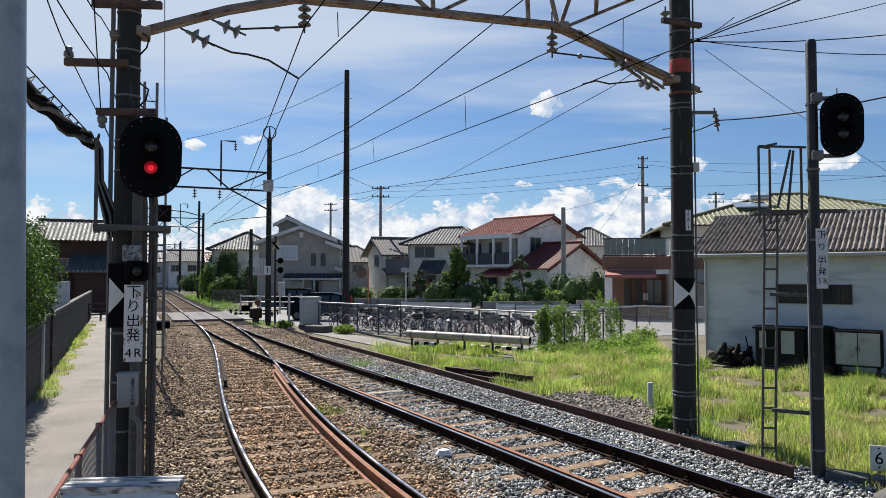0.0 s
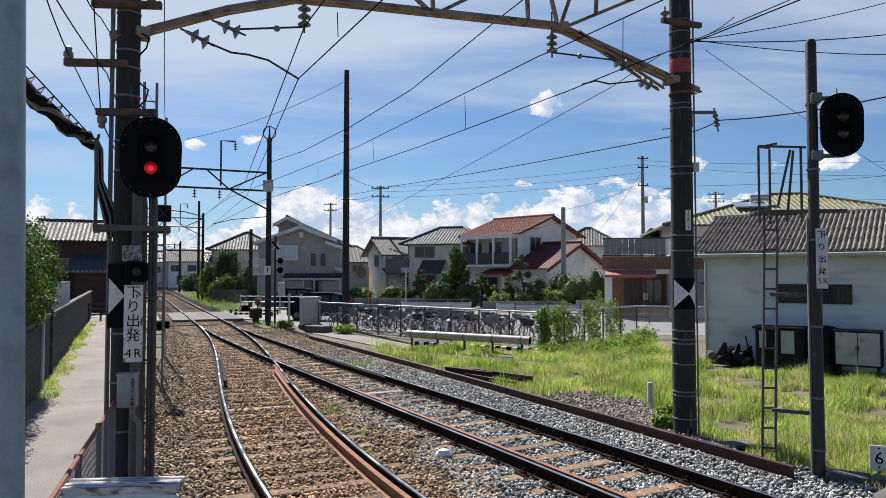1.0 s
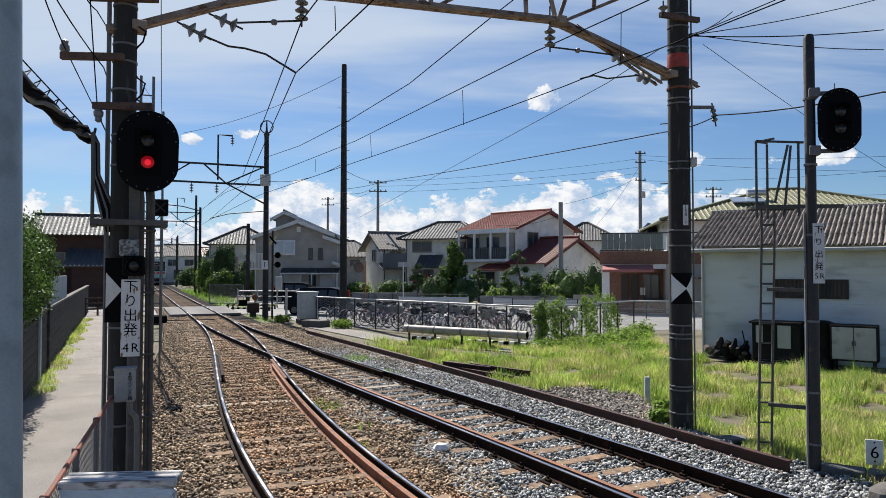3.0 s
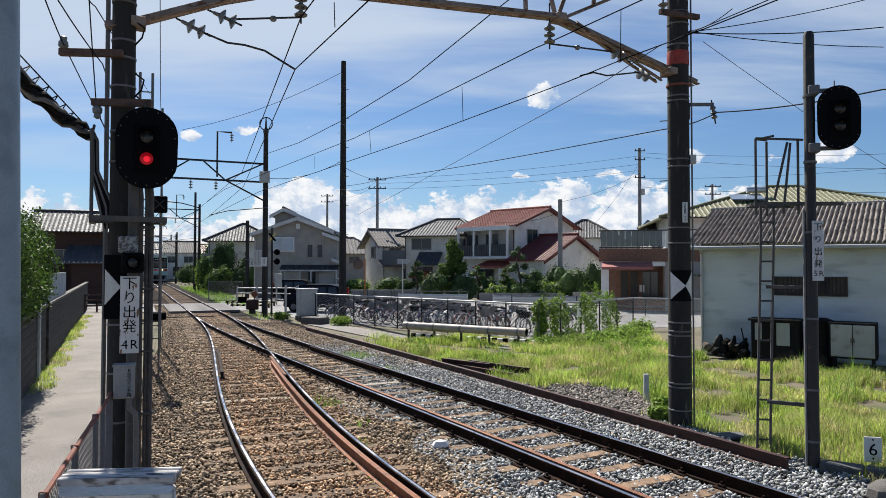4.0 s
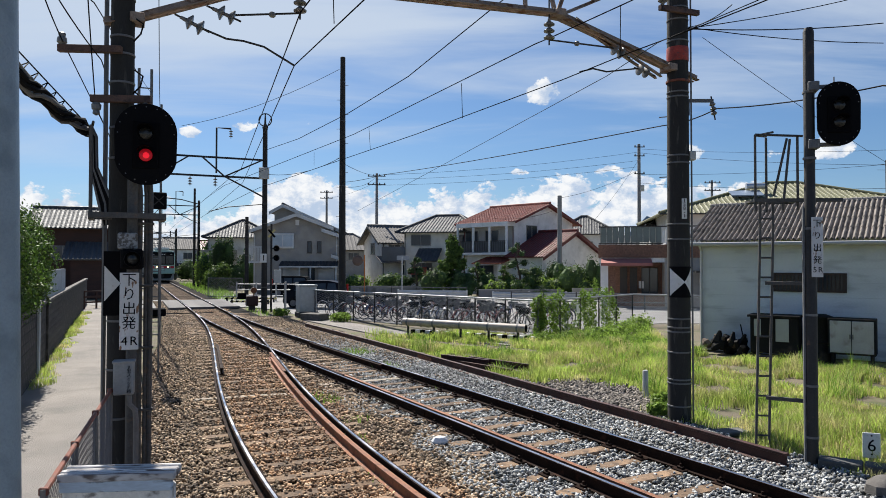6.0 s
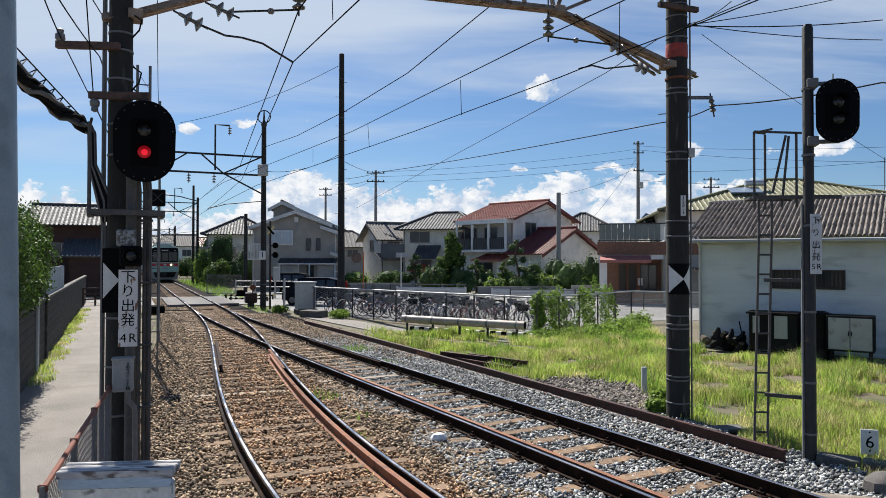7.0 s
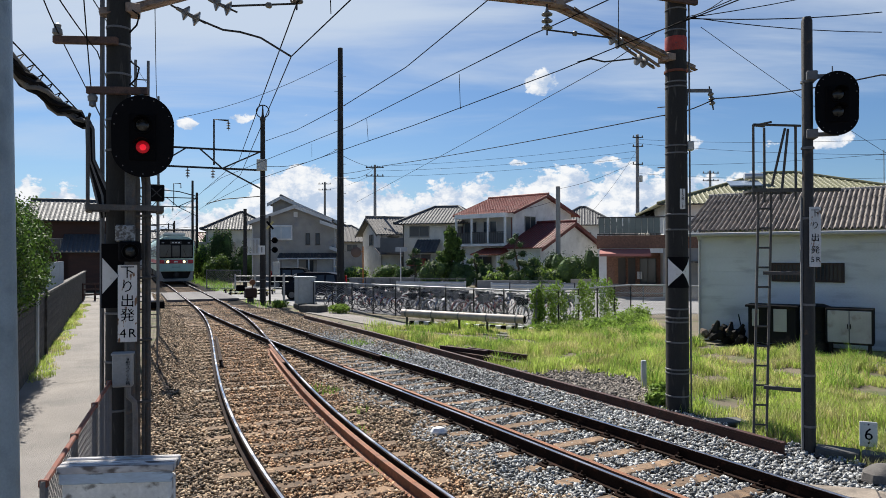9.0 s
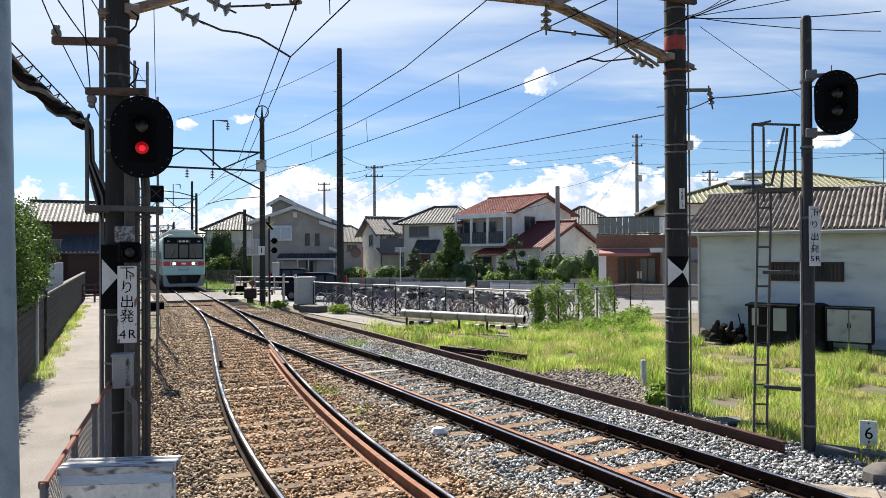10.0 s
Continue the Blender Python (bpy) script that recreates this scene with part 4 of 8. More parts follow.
def signal_head(t, w, h, lit, at):
    """A two-light signal with an oval black backboard; it faces local -y."""
    out = []
    for k in range(32):
        a = 2 * math.pi * k / 32
        s, c = math.sin(a), math.cos(a)
        out.append((w / 2 * c, (h - w) / 2 * (1 if s >= 0 else -1) + w / 2 * s))
    head = part("backboard", Geo().prism(out, "y", -0.012, 0.012), BLACK, t, "oval black backboard with small rivets", at=at)
    for k in range(0, 32, 2):
        part("rivet", Geo().lathe([(0.008, 0), (0.006, 0.006), (0.001, 0.008)], 6), GALV, head, at=pose(out[k][0] * 0.90, -0.012, out[k][1] * 0.92, 90, 0, 0))
    part("lamp_case", Geo().box(-0.15, 0.012, -h * 0.34, 0.15, 0.20, h * 0.34, 0.02), BLACK_MATT, head)
    part("lamp_panel", Geo().box(-0.135, -0.03, -h * 0.30, 0.135, -0.012, h * 0.27, 0.008), BLACK_MATT, head)
    for z, on in ((h * 0.13, False), (-h * 0.135, True)):
        hood = Geo()
        ring = []
        for d, r in ((-0.02, 0.092), (-0.16, 0.088)):
            ring.append([(r * math.cos(a), d if i < 11 else d, r * math.sin(a) + z) for i, a in enumerate(np.linspace(radians(20), radians(160), 11))])
        n = 11
        hood.add([p for rr in ring for p in rr], [(i, i + 1, n + i + 1, n + i) for i in range(n - 1)])
        hood.tube([(0.086 * math.cos(a), -0.03, 0.086 * math.sin(a) + z) for a in np.linspace(0, 2 * math.pi, 19)], 0.012, 5, False)
        part("hood", hood, BLACK_MATT, head)
        lens = Geo().lathe([(0.07, 0), (0.065, 0.012), (0.045, 0.022), (0.02, 0.027), (0.002, 0.028)], 20)
        part("lens", lens, (LAMP_RED if on and lit else LENS_DARK), head, "glowing red lens" if on and lit else "unlit grey lens", smooth=True, at=pose(0, -0.03, z, 90, 0, 0))
        if on and lit:
            part("lamp_filament", Geo().lathe([(0.038, 0), (0.03, 0.010), (0.002, 0.014)], 16), LAMP_CORE, head, "bright centre of the red lamp", smooth=True, at=pose(0.004, -0.049, z - 0.006, 90, 0, 0))
    return head


LAMP_RED = glow("red_lamp", (0.40, 0.004, 0.012), 0.20)
LAMP_CORE = glow("red_lamp_core", (0.75, 0.010, 0.025), 0.55)
LENS_DARK = plain("unlit_lens", (0.020, 0.019, 0.017), 0.25, var=0.3, scale=14, bump=0)
PLATE_WHITE = mat("rust_stained_enamel", (0.62, 0.62, 0.61), 0.45, var=0.08, scale=7, spot=(0.20, 0.11, 0.06), spot_at=0.61, bump=0.03, soft=0.03, stretch=(1.6, 1, 0.7))
KANJI = ("下", "り", "出", "発")


def name_plate(t, at, last, w=0.19, h=0.83):
    p = part("name_plate", Geo().box(-w / 2, -0.006, -h / 2, w / 2, 0.006, h / 2, 0.003), PLATE_WHITE, t, "white enamel name plate with black characters and rust stains", at=at)
    rows = [(0, h / 2 - 0.085 - 0.155 * k, 1.0) for k in range(4)]
    holder = part("lettering", Geo().box(-w / 2 + 0.004, -0.0085, -h / 2 + 0.004, -w / 2 + 0.006, -0.0065, -h / 2 + 0.006), BLACK_MATT, p)
    holder.matrix_basis = pose(0, -0.008, 0)
    text_plate(holder, KANJI, min(0.150, w * 0.78), BLACK_MATT, rows)
    text_plate(holder, last, min(0.155, w * 0.72), BLACK_MATT, [(-w * 0.23, -h / 2 + 0.09, 1.0), (w * 0.25, -h / 2 + 0.09, 1.0)])
    return p


def build_left_signal():
    yaw = 25.0                         # turned towards the platform
    q = (-3.42, 7.72, 2.57)
    t = thing("railway_signal", "black two-light railway signal showing red on a steel post", "railway signal", at=pose(q[0], q[1], 0, 0, 0, yaw))
    part("post", Geo().tube([(0.02, 0.06, 0), (0.02, 0.06, 4.1)], 0.055, 12), POST_GREY, t, smooth=True)
    for x, r in ((0.10, 0.030), (0.165, 0.022), (0.21, 0.030)):
        part("conduit", Geo().tube([(x, 0.16, 0), (x, 0.16, 3.35), (x - 0.02, 0.15, 3.6)], r, 8), POST_GREY, t, "grey steel cable conduit", smooth=True)
    for z in (0.9, 1.6, 2.3, 3.0):
        part("conduit_clamp", Geo().box(0.05, 0.11, z, 0.25, 0.20, z + 0.03, 0.006), POST_GREY, t)
    part("platform_bar", Geo().box(-0.42, -0.12, 3.06, 0.36, -0.06, 3.12).box(-0.42, 0.26, 3.06, 0.36, 0.32, 3.12).box(-0.42, -0.10, 3.045, -0.36, 0.30, 3.06).box(0.30, -0.10, 3.045, 0.36, 0.30, 3.06), POST_GREY, t, "steel step bracket under the signal")
    for k in range(9):
        part("grating_bar", Geo().box(-0.40 + 0.09 * k, -0.06, 3.09, -0.385 + 0.09 * k, 0.26, 3.105), POST_GREY, t)
    for x in (-0.40,):
        part("guard_rail", Geo().tube([(x, 0.24, 3.1), (x, 0.24, 4.08), (x + 0.02, -0.02, 4.10)], 0.016, 6), POST_GREY, t)
        part("guard_rail", Geo().tube([(x, -0.09, 3.1), (x, -0.09, 4.05), (x, 0.24, 4.08)], 0.018, 6), POST_GREY, t)
    signal_head(t, 0.64, 0.90, True, pose(0.145, -0.14, 3.875, 0, 0, -8))
    part("bracket", Geo().box(-0.05, -0.12, 3.72, 0.2, 0.08, 3.80, 0.01), POST_GREY, t)
    # small shunting signal below
    sm = part("shunting_signal", Geo().box(-0.10, -0.22, 2.50, 0.13, 0.0, 2.72, 0.02), BLACK, t, "small unlit black shunting signal")
    part("hood", Geo().tube([(0.015, -0.21, 2.61), (0.015, -0.33, 2.61)], [0.088, 0.08], 14, False), BLACK_MATT, sm)
    part("lens", Geo().lathe([(0.07, 0), (0.05, 0.01), (0.01, 0.016)], 14), LENS_DARK, sm, at=pose(0.015, -0.215, 2.61, 90, 0, 0))
    part("peeling_box", Geo().box(-0.13, -0.12, 2.72, 0.07, 0.04, 2.90, 0.015), plain("peeling_grey_paint", (0.30, 0.31, 0.31), 0.6, spot=(0.1, 0.09, 0.08), spot_at=0.52, scale=18), t, "grey box with peeling paint")
    name_plate(t, pose(-0.01, -0.20, 2.05, 0, 0, -6), ("4", "R"))
    box = part("switch_box", Geo().box(-0.105, -0.26, 1.16, 0.10, -0.12, 1.51, 0.012).box(-0.115, -0.27, 1.50, 0.11, -0.11, 1.525, 0.005), plain("switch_box_grey", (0.27, 0.28, 0.28), 0.5, spot=(0.2, 0.18, 0.16), spot_at=0.68), t, "grey steel switch box with black lettering", at=pose(-0.03, 0, 0, 0, 0, -6))
    text_plate(box, ("B", "型", "ス", "イ", "ッ", "チ", "箱"), 0.046, BLACK_MATT, [(0.05, 1.455 - 0.043 * k, 1.0) for k in range(7)])
    for o in box.children:
        o.location.y = -0.264
    part("bent_conduit", Geo().tube([(0.0, -0.19, 1.15), (0.0, -0.19, 1.05), (0.06, -0.17, 0.98), (0.07, -0.14, 0.85), (0.07, -0.14, 0.0)], 0.028, 8), GALV, t, smooth=True)
    # white triangle marker on the pole
    f = pose(POLE_L.x, POLE_L.y, 2.34, 0, 0, 26)
    tri = Geo().prism([(-0.155, -0.20), (-0.155, 0.20), (0.01, 0.0)], "y", -0.176, -0.170)
    mk = part("triangle_plate", tri, WHITE_PAINT, LEFT_POLE, "white triangle marker", at=pose(0, 0, 2.34, 0, 0, 22))
    part("marker_backing", Geo().box(-0.165, -0.169, -0.36, 0.165, -0.160, 0.36), BLACK, LEFT_POLE, "black marker plate", at=pose(0, 0, 2.34, 0, 0, 22))
    # crossarms with insulators on the pole
    for z, x0, x1, pins in ((4.98, -0.64, 0.05, (-0.60,)), (5.66, -0.35, 0.42, (-0.25, 0.3)), (4.42, -0.28, 0.38, (-0.22, 0.32))):
        a = part("crossarm", Geo().box(x0, -0.20, z - 0.04, x1, -0.13, z + 0.04, 0.004), CROSSARM, LEFT_POLE, "rusty steel crossarm", at=pose(0, 0, 0, 0, 0, 4))
        for k, px in enumerate(pins):
            hang = z < 4.6
            g = Geo().lathe([(0.03, 0.0), (0.055, 0.03), (0.05, 0.08), (0.035, 0.09), (0.04, 0.13), (0.01, 0.15)], 10, pose(px, -0.165, z + (-0.04 if hang else 0.04), 180 if hang else 0))
            part("pin_insulator", g, PORCELAIN, a, "white porcelain pin insulator", smooth=True)
    for z in (5.1, 4.25, 4.5):
        part("cable_loop", Geo().tube([(0.16, -0.05, z + 0.28), (0.27, -0.08, z + 0.2), (0.25, -0.1, z + 0.08), (0.16, -0.08, z)], 0.010, 6), WIRE, LEFT_POLE, smooth=True)
    part("edge_strip", Geo().box(-0.19, -0.05, 0.0, -0.168, 0.02, 8.5), GALV, LEFT_POLE, "steel cable strip")
    # small signal seen beyond the pole
    s2 = (-6.42, 16.00, 2.57)
    n2 = thing("railway_signal", "small black signal box on a slim steel post further along", "railway signal", at=pose(s2[0], s2[1], 0, 0, 0, 25))
    part("post", Geo().tube([(0, 0.1, 0), (0, 0.1, 4.2)], 0.022, 8), GALV, n2)
    part("lamp_case", Geo().box(-0.20, -0.12, 3.80, 0.14, 0.08, 4.18, 0.02), BLACK, n2)
    for s in (-1, 1):
        part("diagonal_bar", Geo().box(-0.15, -0.004, -0.012, 0.15, 0.0, 0.012), DARK_STEEL, n2, at=pose(-0.03, -0.122, 3.99, 0, 45 * s, 0))
    # ladders and posts standing behind the near pole
    for k, w in enumerate((0.36, 0.3)):
        p = (-7.63, 18.00, 2.57) if k else (-9.00, 22.00, 2.57)
        lt = thing("lattice_post", "slim galvanised lattice post beside the track", "lattice post", "lattice posts", pose(p[0], p[1], 0, 0, 0, 20))
        for s in (-w / 2, w / 2):
            part("leg", Geo().tube([(s, 0, 0), (s, 0, 7.6)], 0.04, 6), GALV, lt)
        for j in range(18):
            part("rung", Geo().tube([(-w / 2, 0, 0.3 + 0.4 * j), (w / 2, 0, 0.3 + 0.4 * j)], 0.018, 5), GALV, lt)


build_left_signal()


def build_cable_bundle():
    t = thing("cable_bundle", "thick bundle of black cables hung from a messenger wire", "cable bundle")
    a, b, c = Vector((-3.70, 5.90, 4.33)), Vector((-4.00, 7.90, 4.10)), Vector((-3.33, 3.40, 4.36))
    ms = [Vector((-3.94, 8.00, 4.04)), Vector((-3.76, 6.20, 4.46)), Vector((-3.35, 3.40, 4.88))]
    part("messenger_wire", Geo().tube([ms[0].lerp(ms[1], i / 8) for i in range(8)] + [ms[1], ms[2]], 0.007, 6), WIRE, t)
    rng = random.Random(3)
    path = [c, a] + [a.lerp(b, i / 12) - Vector((0, 0, 0.34 * i / 12 * (1 - i / 12))) for i in range(1, 13)]
    for k in range(7):
        ph = k * 2 * math.pi / 7
        pts = []
        for i, p in enumerate(path):
            tw = ph + i * 0.55
            r = 0.055 if k else 0.0
            wob = 0.018 * math.sin(i * 2.1 + k) + 0.02 * math.sin(i * 1.3)
            pts.append(p + Vector((math.cos(tw) * r, 0, math.sin(tw) * r + wob)))
        down = b + Vector((0.02 + 0.01 * k, 0, 0))
        pts += [down + Vector((0.02, 0, -0.10)), down + Vector((0.03, 0.0, -0.45)), down + Vector((0.10 + 0.015 * k, 0.05, -0.85)), down + Vector((0.16, 0.06, -1.1))]
        part("cable", Geo().tube(pts, 0.021 + 0.008 * rng.random(), 7), RUBBER if k % 3 else GALV, t, smooth=True)
    for i in range(10):
        p = a.lerp(b, i / 9.5) - Vector((0, 0, 0.34 * i / 9.5 * (1 - i / 9.5)))
        q = ms[1].lerp(ms[0], i / 9.5)
        part("hanger", Geo().tube([q, p.lerp(q, 0.5) + Vector((0.03, 0, 0)), p + Vector((0.05, 0, -0.02)), p + Vector((-0.04, 0, -0.03)), p.lerp(q, 0.5) + Vector((-0.03, 0, 0)), q], 0.006, 5), WIRE, t)


build_cable_bundle()


def build_right_signal():
    q = (4.745, 8.87)
    t = thing("railway_signal", "unlit black two-light railway signal on a steel pipe post", "railway signal", at=pose(q[0], q[1], 0, 0, 0, -14))
    part("post", Geo().lathe([(0.075, 0), (0.075, 3.0), (0.066, 3.05), (0.066, 5.55), (0.05, 5.60)], 16), DARK_STEEL, t, "dark steel pipe post", smooth=True)
    part("strip", Geo().box(-0.094, -0.035, 0.02, -0.073, 0.01, 3.3), GALV, t, "grey cable strip")
    for z in (0.35, 1.0, 1.9, 3.0, 3.9, 4.75):
        part("clamp", Geo().lathe([(0.066, z), (0.081, z + 0.004), (0.081, z + 0.03), (0.066, z + 0.034)], 14), GALV, t, smooth=True)
    signal_head(t, 0.51, 0.81, False, pose(0.315, -0.10, 4.46, 0, 0, 4))
    for z in (4.80, 4.06):
        part("bracket", Geo().box(0.0, -0.05, z, 0.36, 0.0, z + 0.05, 0.006).box(-0.03, -0.11, z - 0.03, 0.1, 0.06, z + 0.09, 0.01), GALV, t)
    part("pin", Geo().tube([(0.28, -0.05, 4.82), (0.28, -0.05, 4.94)], 0.008, 5), GALV, t)
    name_plate(t, pose(0.055, -0.10, 2.78, 0, 0, 4), ("5", "R"), 0.135, 0.76)
    # ladder beside it, leaning on the post platform
    l = thing("ladder", "grey steel ladder with a guard frame beside the signal post", "ladder", at=pose(4.42, 9.55, 0, 0, 0, -6))
    for s in (0.0, 0.17):
        part("stile", Geo().tube([(s - 0.08, 0, 0.0), (s, 0.0, 3.1), (s, 0, 3.45)], 0.018, 6), POST_GREY, l)
    for j in range(12):
        z = 0.22 + 0.27 * j
        x = -0.08 + 0.08 * min(1, z / 3.1)
        part("rung", Geo().tube([(x, 0, z), (x + 0.17, 0, z)], 0.014, 5), POST_GREY, l)
    for pts in (((-0.10, -0.12, 3.28), (-0.10, -0.12, 4.32), (0.14, -0.12, 4.36)), ((0.12, 0.1, 3.28), (0.12, 0.1, 4.32)), ((-0.10, -0.12, 4.32), (0.12, 0.1, 4.34)), ((0.30, 0.0, 3.3), (0.40, 0.0, 4.28)),
                ((0.46, -0.1, 3.3), (0.46, -0.1, 4.30)), ((-0.1, -0.12, 4.33), (0.52, -0.12, 4.30)), ((0.20, 0.05, 3.5), (0.38, 0.05, 4.3))):
        part("guard_bar", Geo().tube(pts, 0.017, 6), POST_GREY, l)
    part("platform", Geo().box(-0.14, -0.2, 3.40, 1.0, -0.15, 3.45).box(-0.14, 0.14, 3.40, 0.5, 0.19, 3.45).box(-0.14, -0.15, 3.41, -0.08, 0.14, 3.44).box(0.42, -0.15, 3.41, 0.48, 0.14, 3.44), POST_GREY, l)
    for z in (0.72, 2.28):
        part("stay", Geo().box(0.06, -0.05, z, 0.55, -0.01, z + 0.05, 0.004), POST_GREY, l, at=pose(0.0, 0, 0, 0, 0, -25))
    # cable duct running off from the foot of the post
    d = thing("cable_duct", "dark concrete cable duct along the ground", "cable duct", at=pose(4.80, 8.86, 0, 0, 0, -33))
    for k in range(5):
        part("duct_cover", Geo().box(0.02 + 0.5 * k, -0.13, 0, 0.5 + 0.5 * k, 0.13, 0.12, 0.012), mat("duct_concrete", (0.055, 0.052, 0.048), 0.9, var=0.3, rand=0.2), d)
    # broken slabs and a boulder where the duct ends
    for x, y, w, r in ((4.25, 7.30, 0.34, -24), (4.75, 7.05, 0.30, -40)):
        solo("concrete_slab", Geo().box(-w, -0.16, -0.02, w, 0.16, 0.07, 0.02), mat("brown_slab_concrete", (0.22, 0.185, 0.15), 0.9, var=0.35, rand=0.2, bump=0.4), "broken brown-grey concrete slab on the ballast", "slab", at=pose(x, y, 0, 4, -3, r))
    solo("boulder", Geo().lathe([(0.16, -0.02), (0.24, 0.05), (0.22, 0.15), (0.13, 0.22), (0.03, 0.24)], 9, Matrix.Diagonal((1.2, 0.8, 0.9, 1))), mat("boulder_grey", (0.13, 0.12, 0.11), 0.9, var=0.35, bump=0.5), "rough grey boulder at the end of the duct", "stone", at=pose(4.98, 7.75, 0, 0, 0, 20), smooth=True)
    # small white post with the figure 6
    s6 = thing("marker_post", "small white marker board with a black figure on a short stake", "marker", at=pose(5.50, 8.87, 0, 0, 0, -20))
    part("stake", Geo().box(-0.025, 0.0, 0, 0.025, 0.04, 0.2), CONCRETE, s6)
    pl = part("board", Geo().box(-0.10, -0.02, 0.10, 0.10, 0.0, 0.42, 0.006), WHITE_PAINT, s6)
    text_plate(pl, ("6",), 0.22, BLACK_MATT, [(0, 0.255, 1.0)])
    for o in pl.children:
        o.location.y = -0.022
    for z in (0.15, 0.385):
        part("dot", Geo().lathe([(0.012, 0), (0.01, 0.003)], 8), BLACK_MATT, pl, at=pose(0, -0.021, z, 90, 0, 0))
    # short concrete post
    solo("concrete_post", Geo().lathe([(0.055, 0), (0.055, 0.52), (0.045, 0.54)], 10), CABINET_GREY, "short pale round post on the gravel", "post", at=pose(3.92, 13.24, 0), smooth=True)
    # bracket with insulator on the catenary pole
    b = part("side_bracket", Geo().box(0.15, -0.03, 5.22, 0.58, 0.02, 5.27).box(0.15, -0.02, 5.0, 0.19, 0.01, 5.27), GALV, RIGHT_POLE)
    insulator(RIGHT_POLE, aim((0.56, 0, 5.25), (0.62, 0, 4.9)), 3, 0.05, 0.075)
    part("crossarm", Geo().box(-0.50, -0.23, 6.62, 0.26, -0.16, 6.70), CROSSARM, RIGHT_POLE, "rusty steel crossarm", at=pose(0, 0, 0, 0, 0, 20))
    insulator(RIGHT_POLE, pose(-0.36, -0.38, 6.68, 180), 1, 0.08, 0.09)


build_right_signal()


def build_near():
    # pipe column beside the camera and the platform end
    solo("column", Geo().lathe([(0.075, 0), (0.075, 6.0)], 32), BLUE_PAINT, "pale blue painted steel pipe column", "column", at=pose(-0.997, 1.6, 0, 0, -1.1, 0), smooth=True)
    solo("platform", Geo().box(-4.2, -14.0, 0.0, 0.6, 0.5, 1.27, 0.02), CONCRETE, "grey concrete station platform", kind="structure")
    e = thing("concrete_block", "grey concrete block with a pale weathered top at platform end", "block", at=pose(-2.07, 4.48, 0, 0, 0, 5))
    part("base", Geo().box(-0.29, -0.075, 0, 0.37, 0.05, 1.16, 0.012), plain("pale_block_concrete", (0.78, 0.77, 0.73), 0.85, spot=(0.24, 0.23, 0.21), spot_at=0.62, scale=7, bump=0.3), e)
    part("cap", Geo().box(-0.30, -0.10, 1.14, 0.385, -0.072, 1.255, 0.008), plain("grey_block_paint", (0.44, 0.53, 0.62), 0.7, spot=(0.15, 0.15, 0.16), spot_at=0.64, scale=9, stretch=(0.5, 1, 2)), e, "blue-grey painted front board")
    for k, (z, c) in enumerate(((1.256, 0.48), (1.262, 0.60), (1.258, 0.34), (1.266, 0.52))):
        part("plank", Geo().box(-0.31, -0.104 + 0.046 * k, z - 0.05, 0.395, -0.062 + 0.046 * k, z, 0.006), plain("cap_board_%d" % k, (c, c * 0.97, c * 0.95), 0.75, spot=(0.12, 0.10, 0.09), spot_at=0.56, scale=9, stretch=(0.4, 5, 1), bump=0.3), e, "weathered grey cap plank")
    # chain-link fence with a rusty top rail along the path
    f = thing("chain_link_fence", "low chain-link fence with a rusty red top rail beside the path", "fence")
    a, b = Vector((-2.36, 4.2, 0)), Vector((-3.52, 7.5, 0))
    part("top_rail", Geo().tube([a + Vector((0, 0, 1.2)), b + Vector((0, 0, 1.2))], 0.019, 8), RED_RUST, f, "rusty red top rail")
    for u in (0.0, 0.33, 0.66, 1.0):
        p = a.lerp(b, u)
        q = part("post", Geo().tube([p, p + Vector((0, 0, 1.22))], 0.024, 8), GALV, f)
        part("rail_clip", Geo().box(p.x - 0.03, p.y - 0.015, 1.18, p.x + 0.025, p.y + 0.015, 1.228, 0.006), RED_RUST, q)
    part("mesh", chain_link(a, b, 0.05, 1.18, 0.055, 0.0022), GALV, f, "galvanised wire mesh")


def chain_link(a, b, z0, z1, pitch, r):
    """Diagonal wires both ways between two posts."""
    g = Geo()
    L, H = (b - a).length, z1 - z0
    d = (b - a).normalized()
    n = int((L + H) / pitch)
    for k in range(n + 1):
        u = k * pitch
        for s in (1, -1):
            u0, v0 = (u, 0.0) if u <= L else (L, u - L)
            u1, v1 = (u - H, H) if u >= H else (0.0, u)
            if s < 0:
                u0, u1 = L - u0, L - u1
            p, q = a + d * u0 + Vector((0, 0, z0 + v0)), a + d * u1 + Vector((0, 0, z0 + v1))
            if (p - q).length > 0.02:
                w = Vector((d.y, -d.x, 0)) * r
                t = (q - p).normalized()
                x = t.cross(w.normalized()) * r
                g.add([p + w, p - w * 0.5 + x, p - w * 0.5 - x, q + w, q - w * 0.5 + x, q - w * 0.5 - x], [(0, 1, 4, 3), (1, 2, 5, 4), (2, 0, 3, 5)])
    return g


build_near()

# ---- buildings ----
TILE_GREY = plain("kawara_grey", (0.072, 0.075, 0.079), 0.68, scale=4, var=0.3, island=0.12)
TILE_RED = plain("roof_tile_red", (0.21, 0.055, 0.038), 0.55, scale=4, var=0.3, island=0.12)
TILE_MAROON = plain("roof_tile_maroon", (0.13, 0.024, 0.022), 0.55, scale=4, var=0.3, island=0.12)
TILE_GREEN = plain("roof_tile_green", (0.175, 0.172, 0.09), 0.6, scale=4, var=0.3, island=0.14)
SLATE = plain("roof_slate", (0.17, 0.16, 0.15), 0.8, scale=4, var=0.2)
STUCCO_WHITE = plain("stucco_white", (0.74, 0.74, 0.73), 0.9, spot=(0.64, 0.64, 0.62), spot_at=0.62)
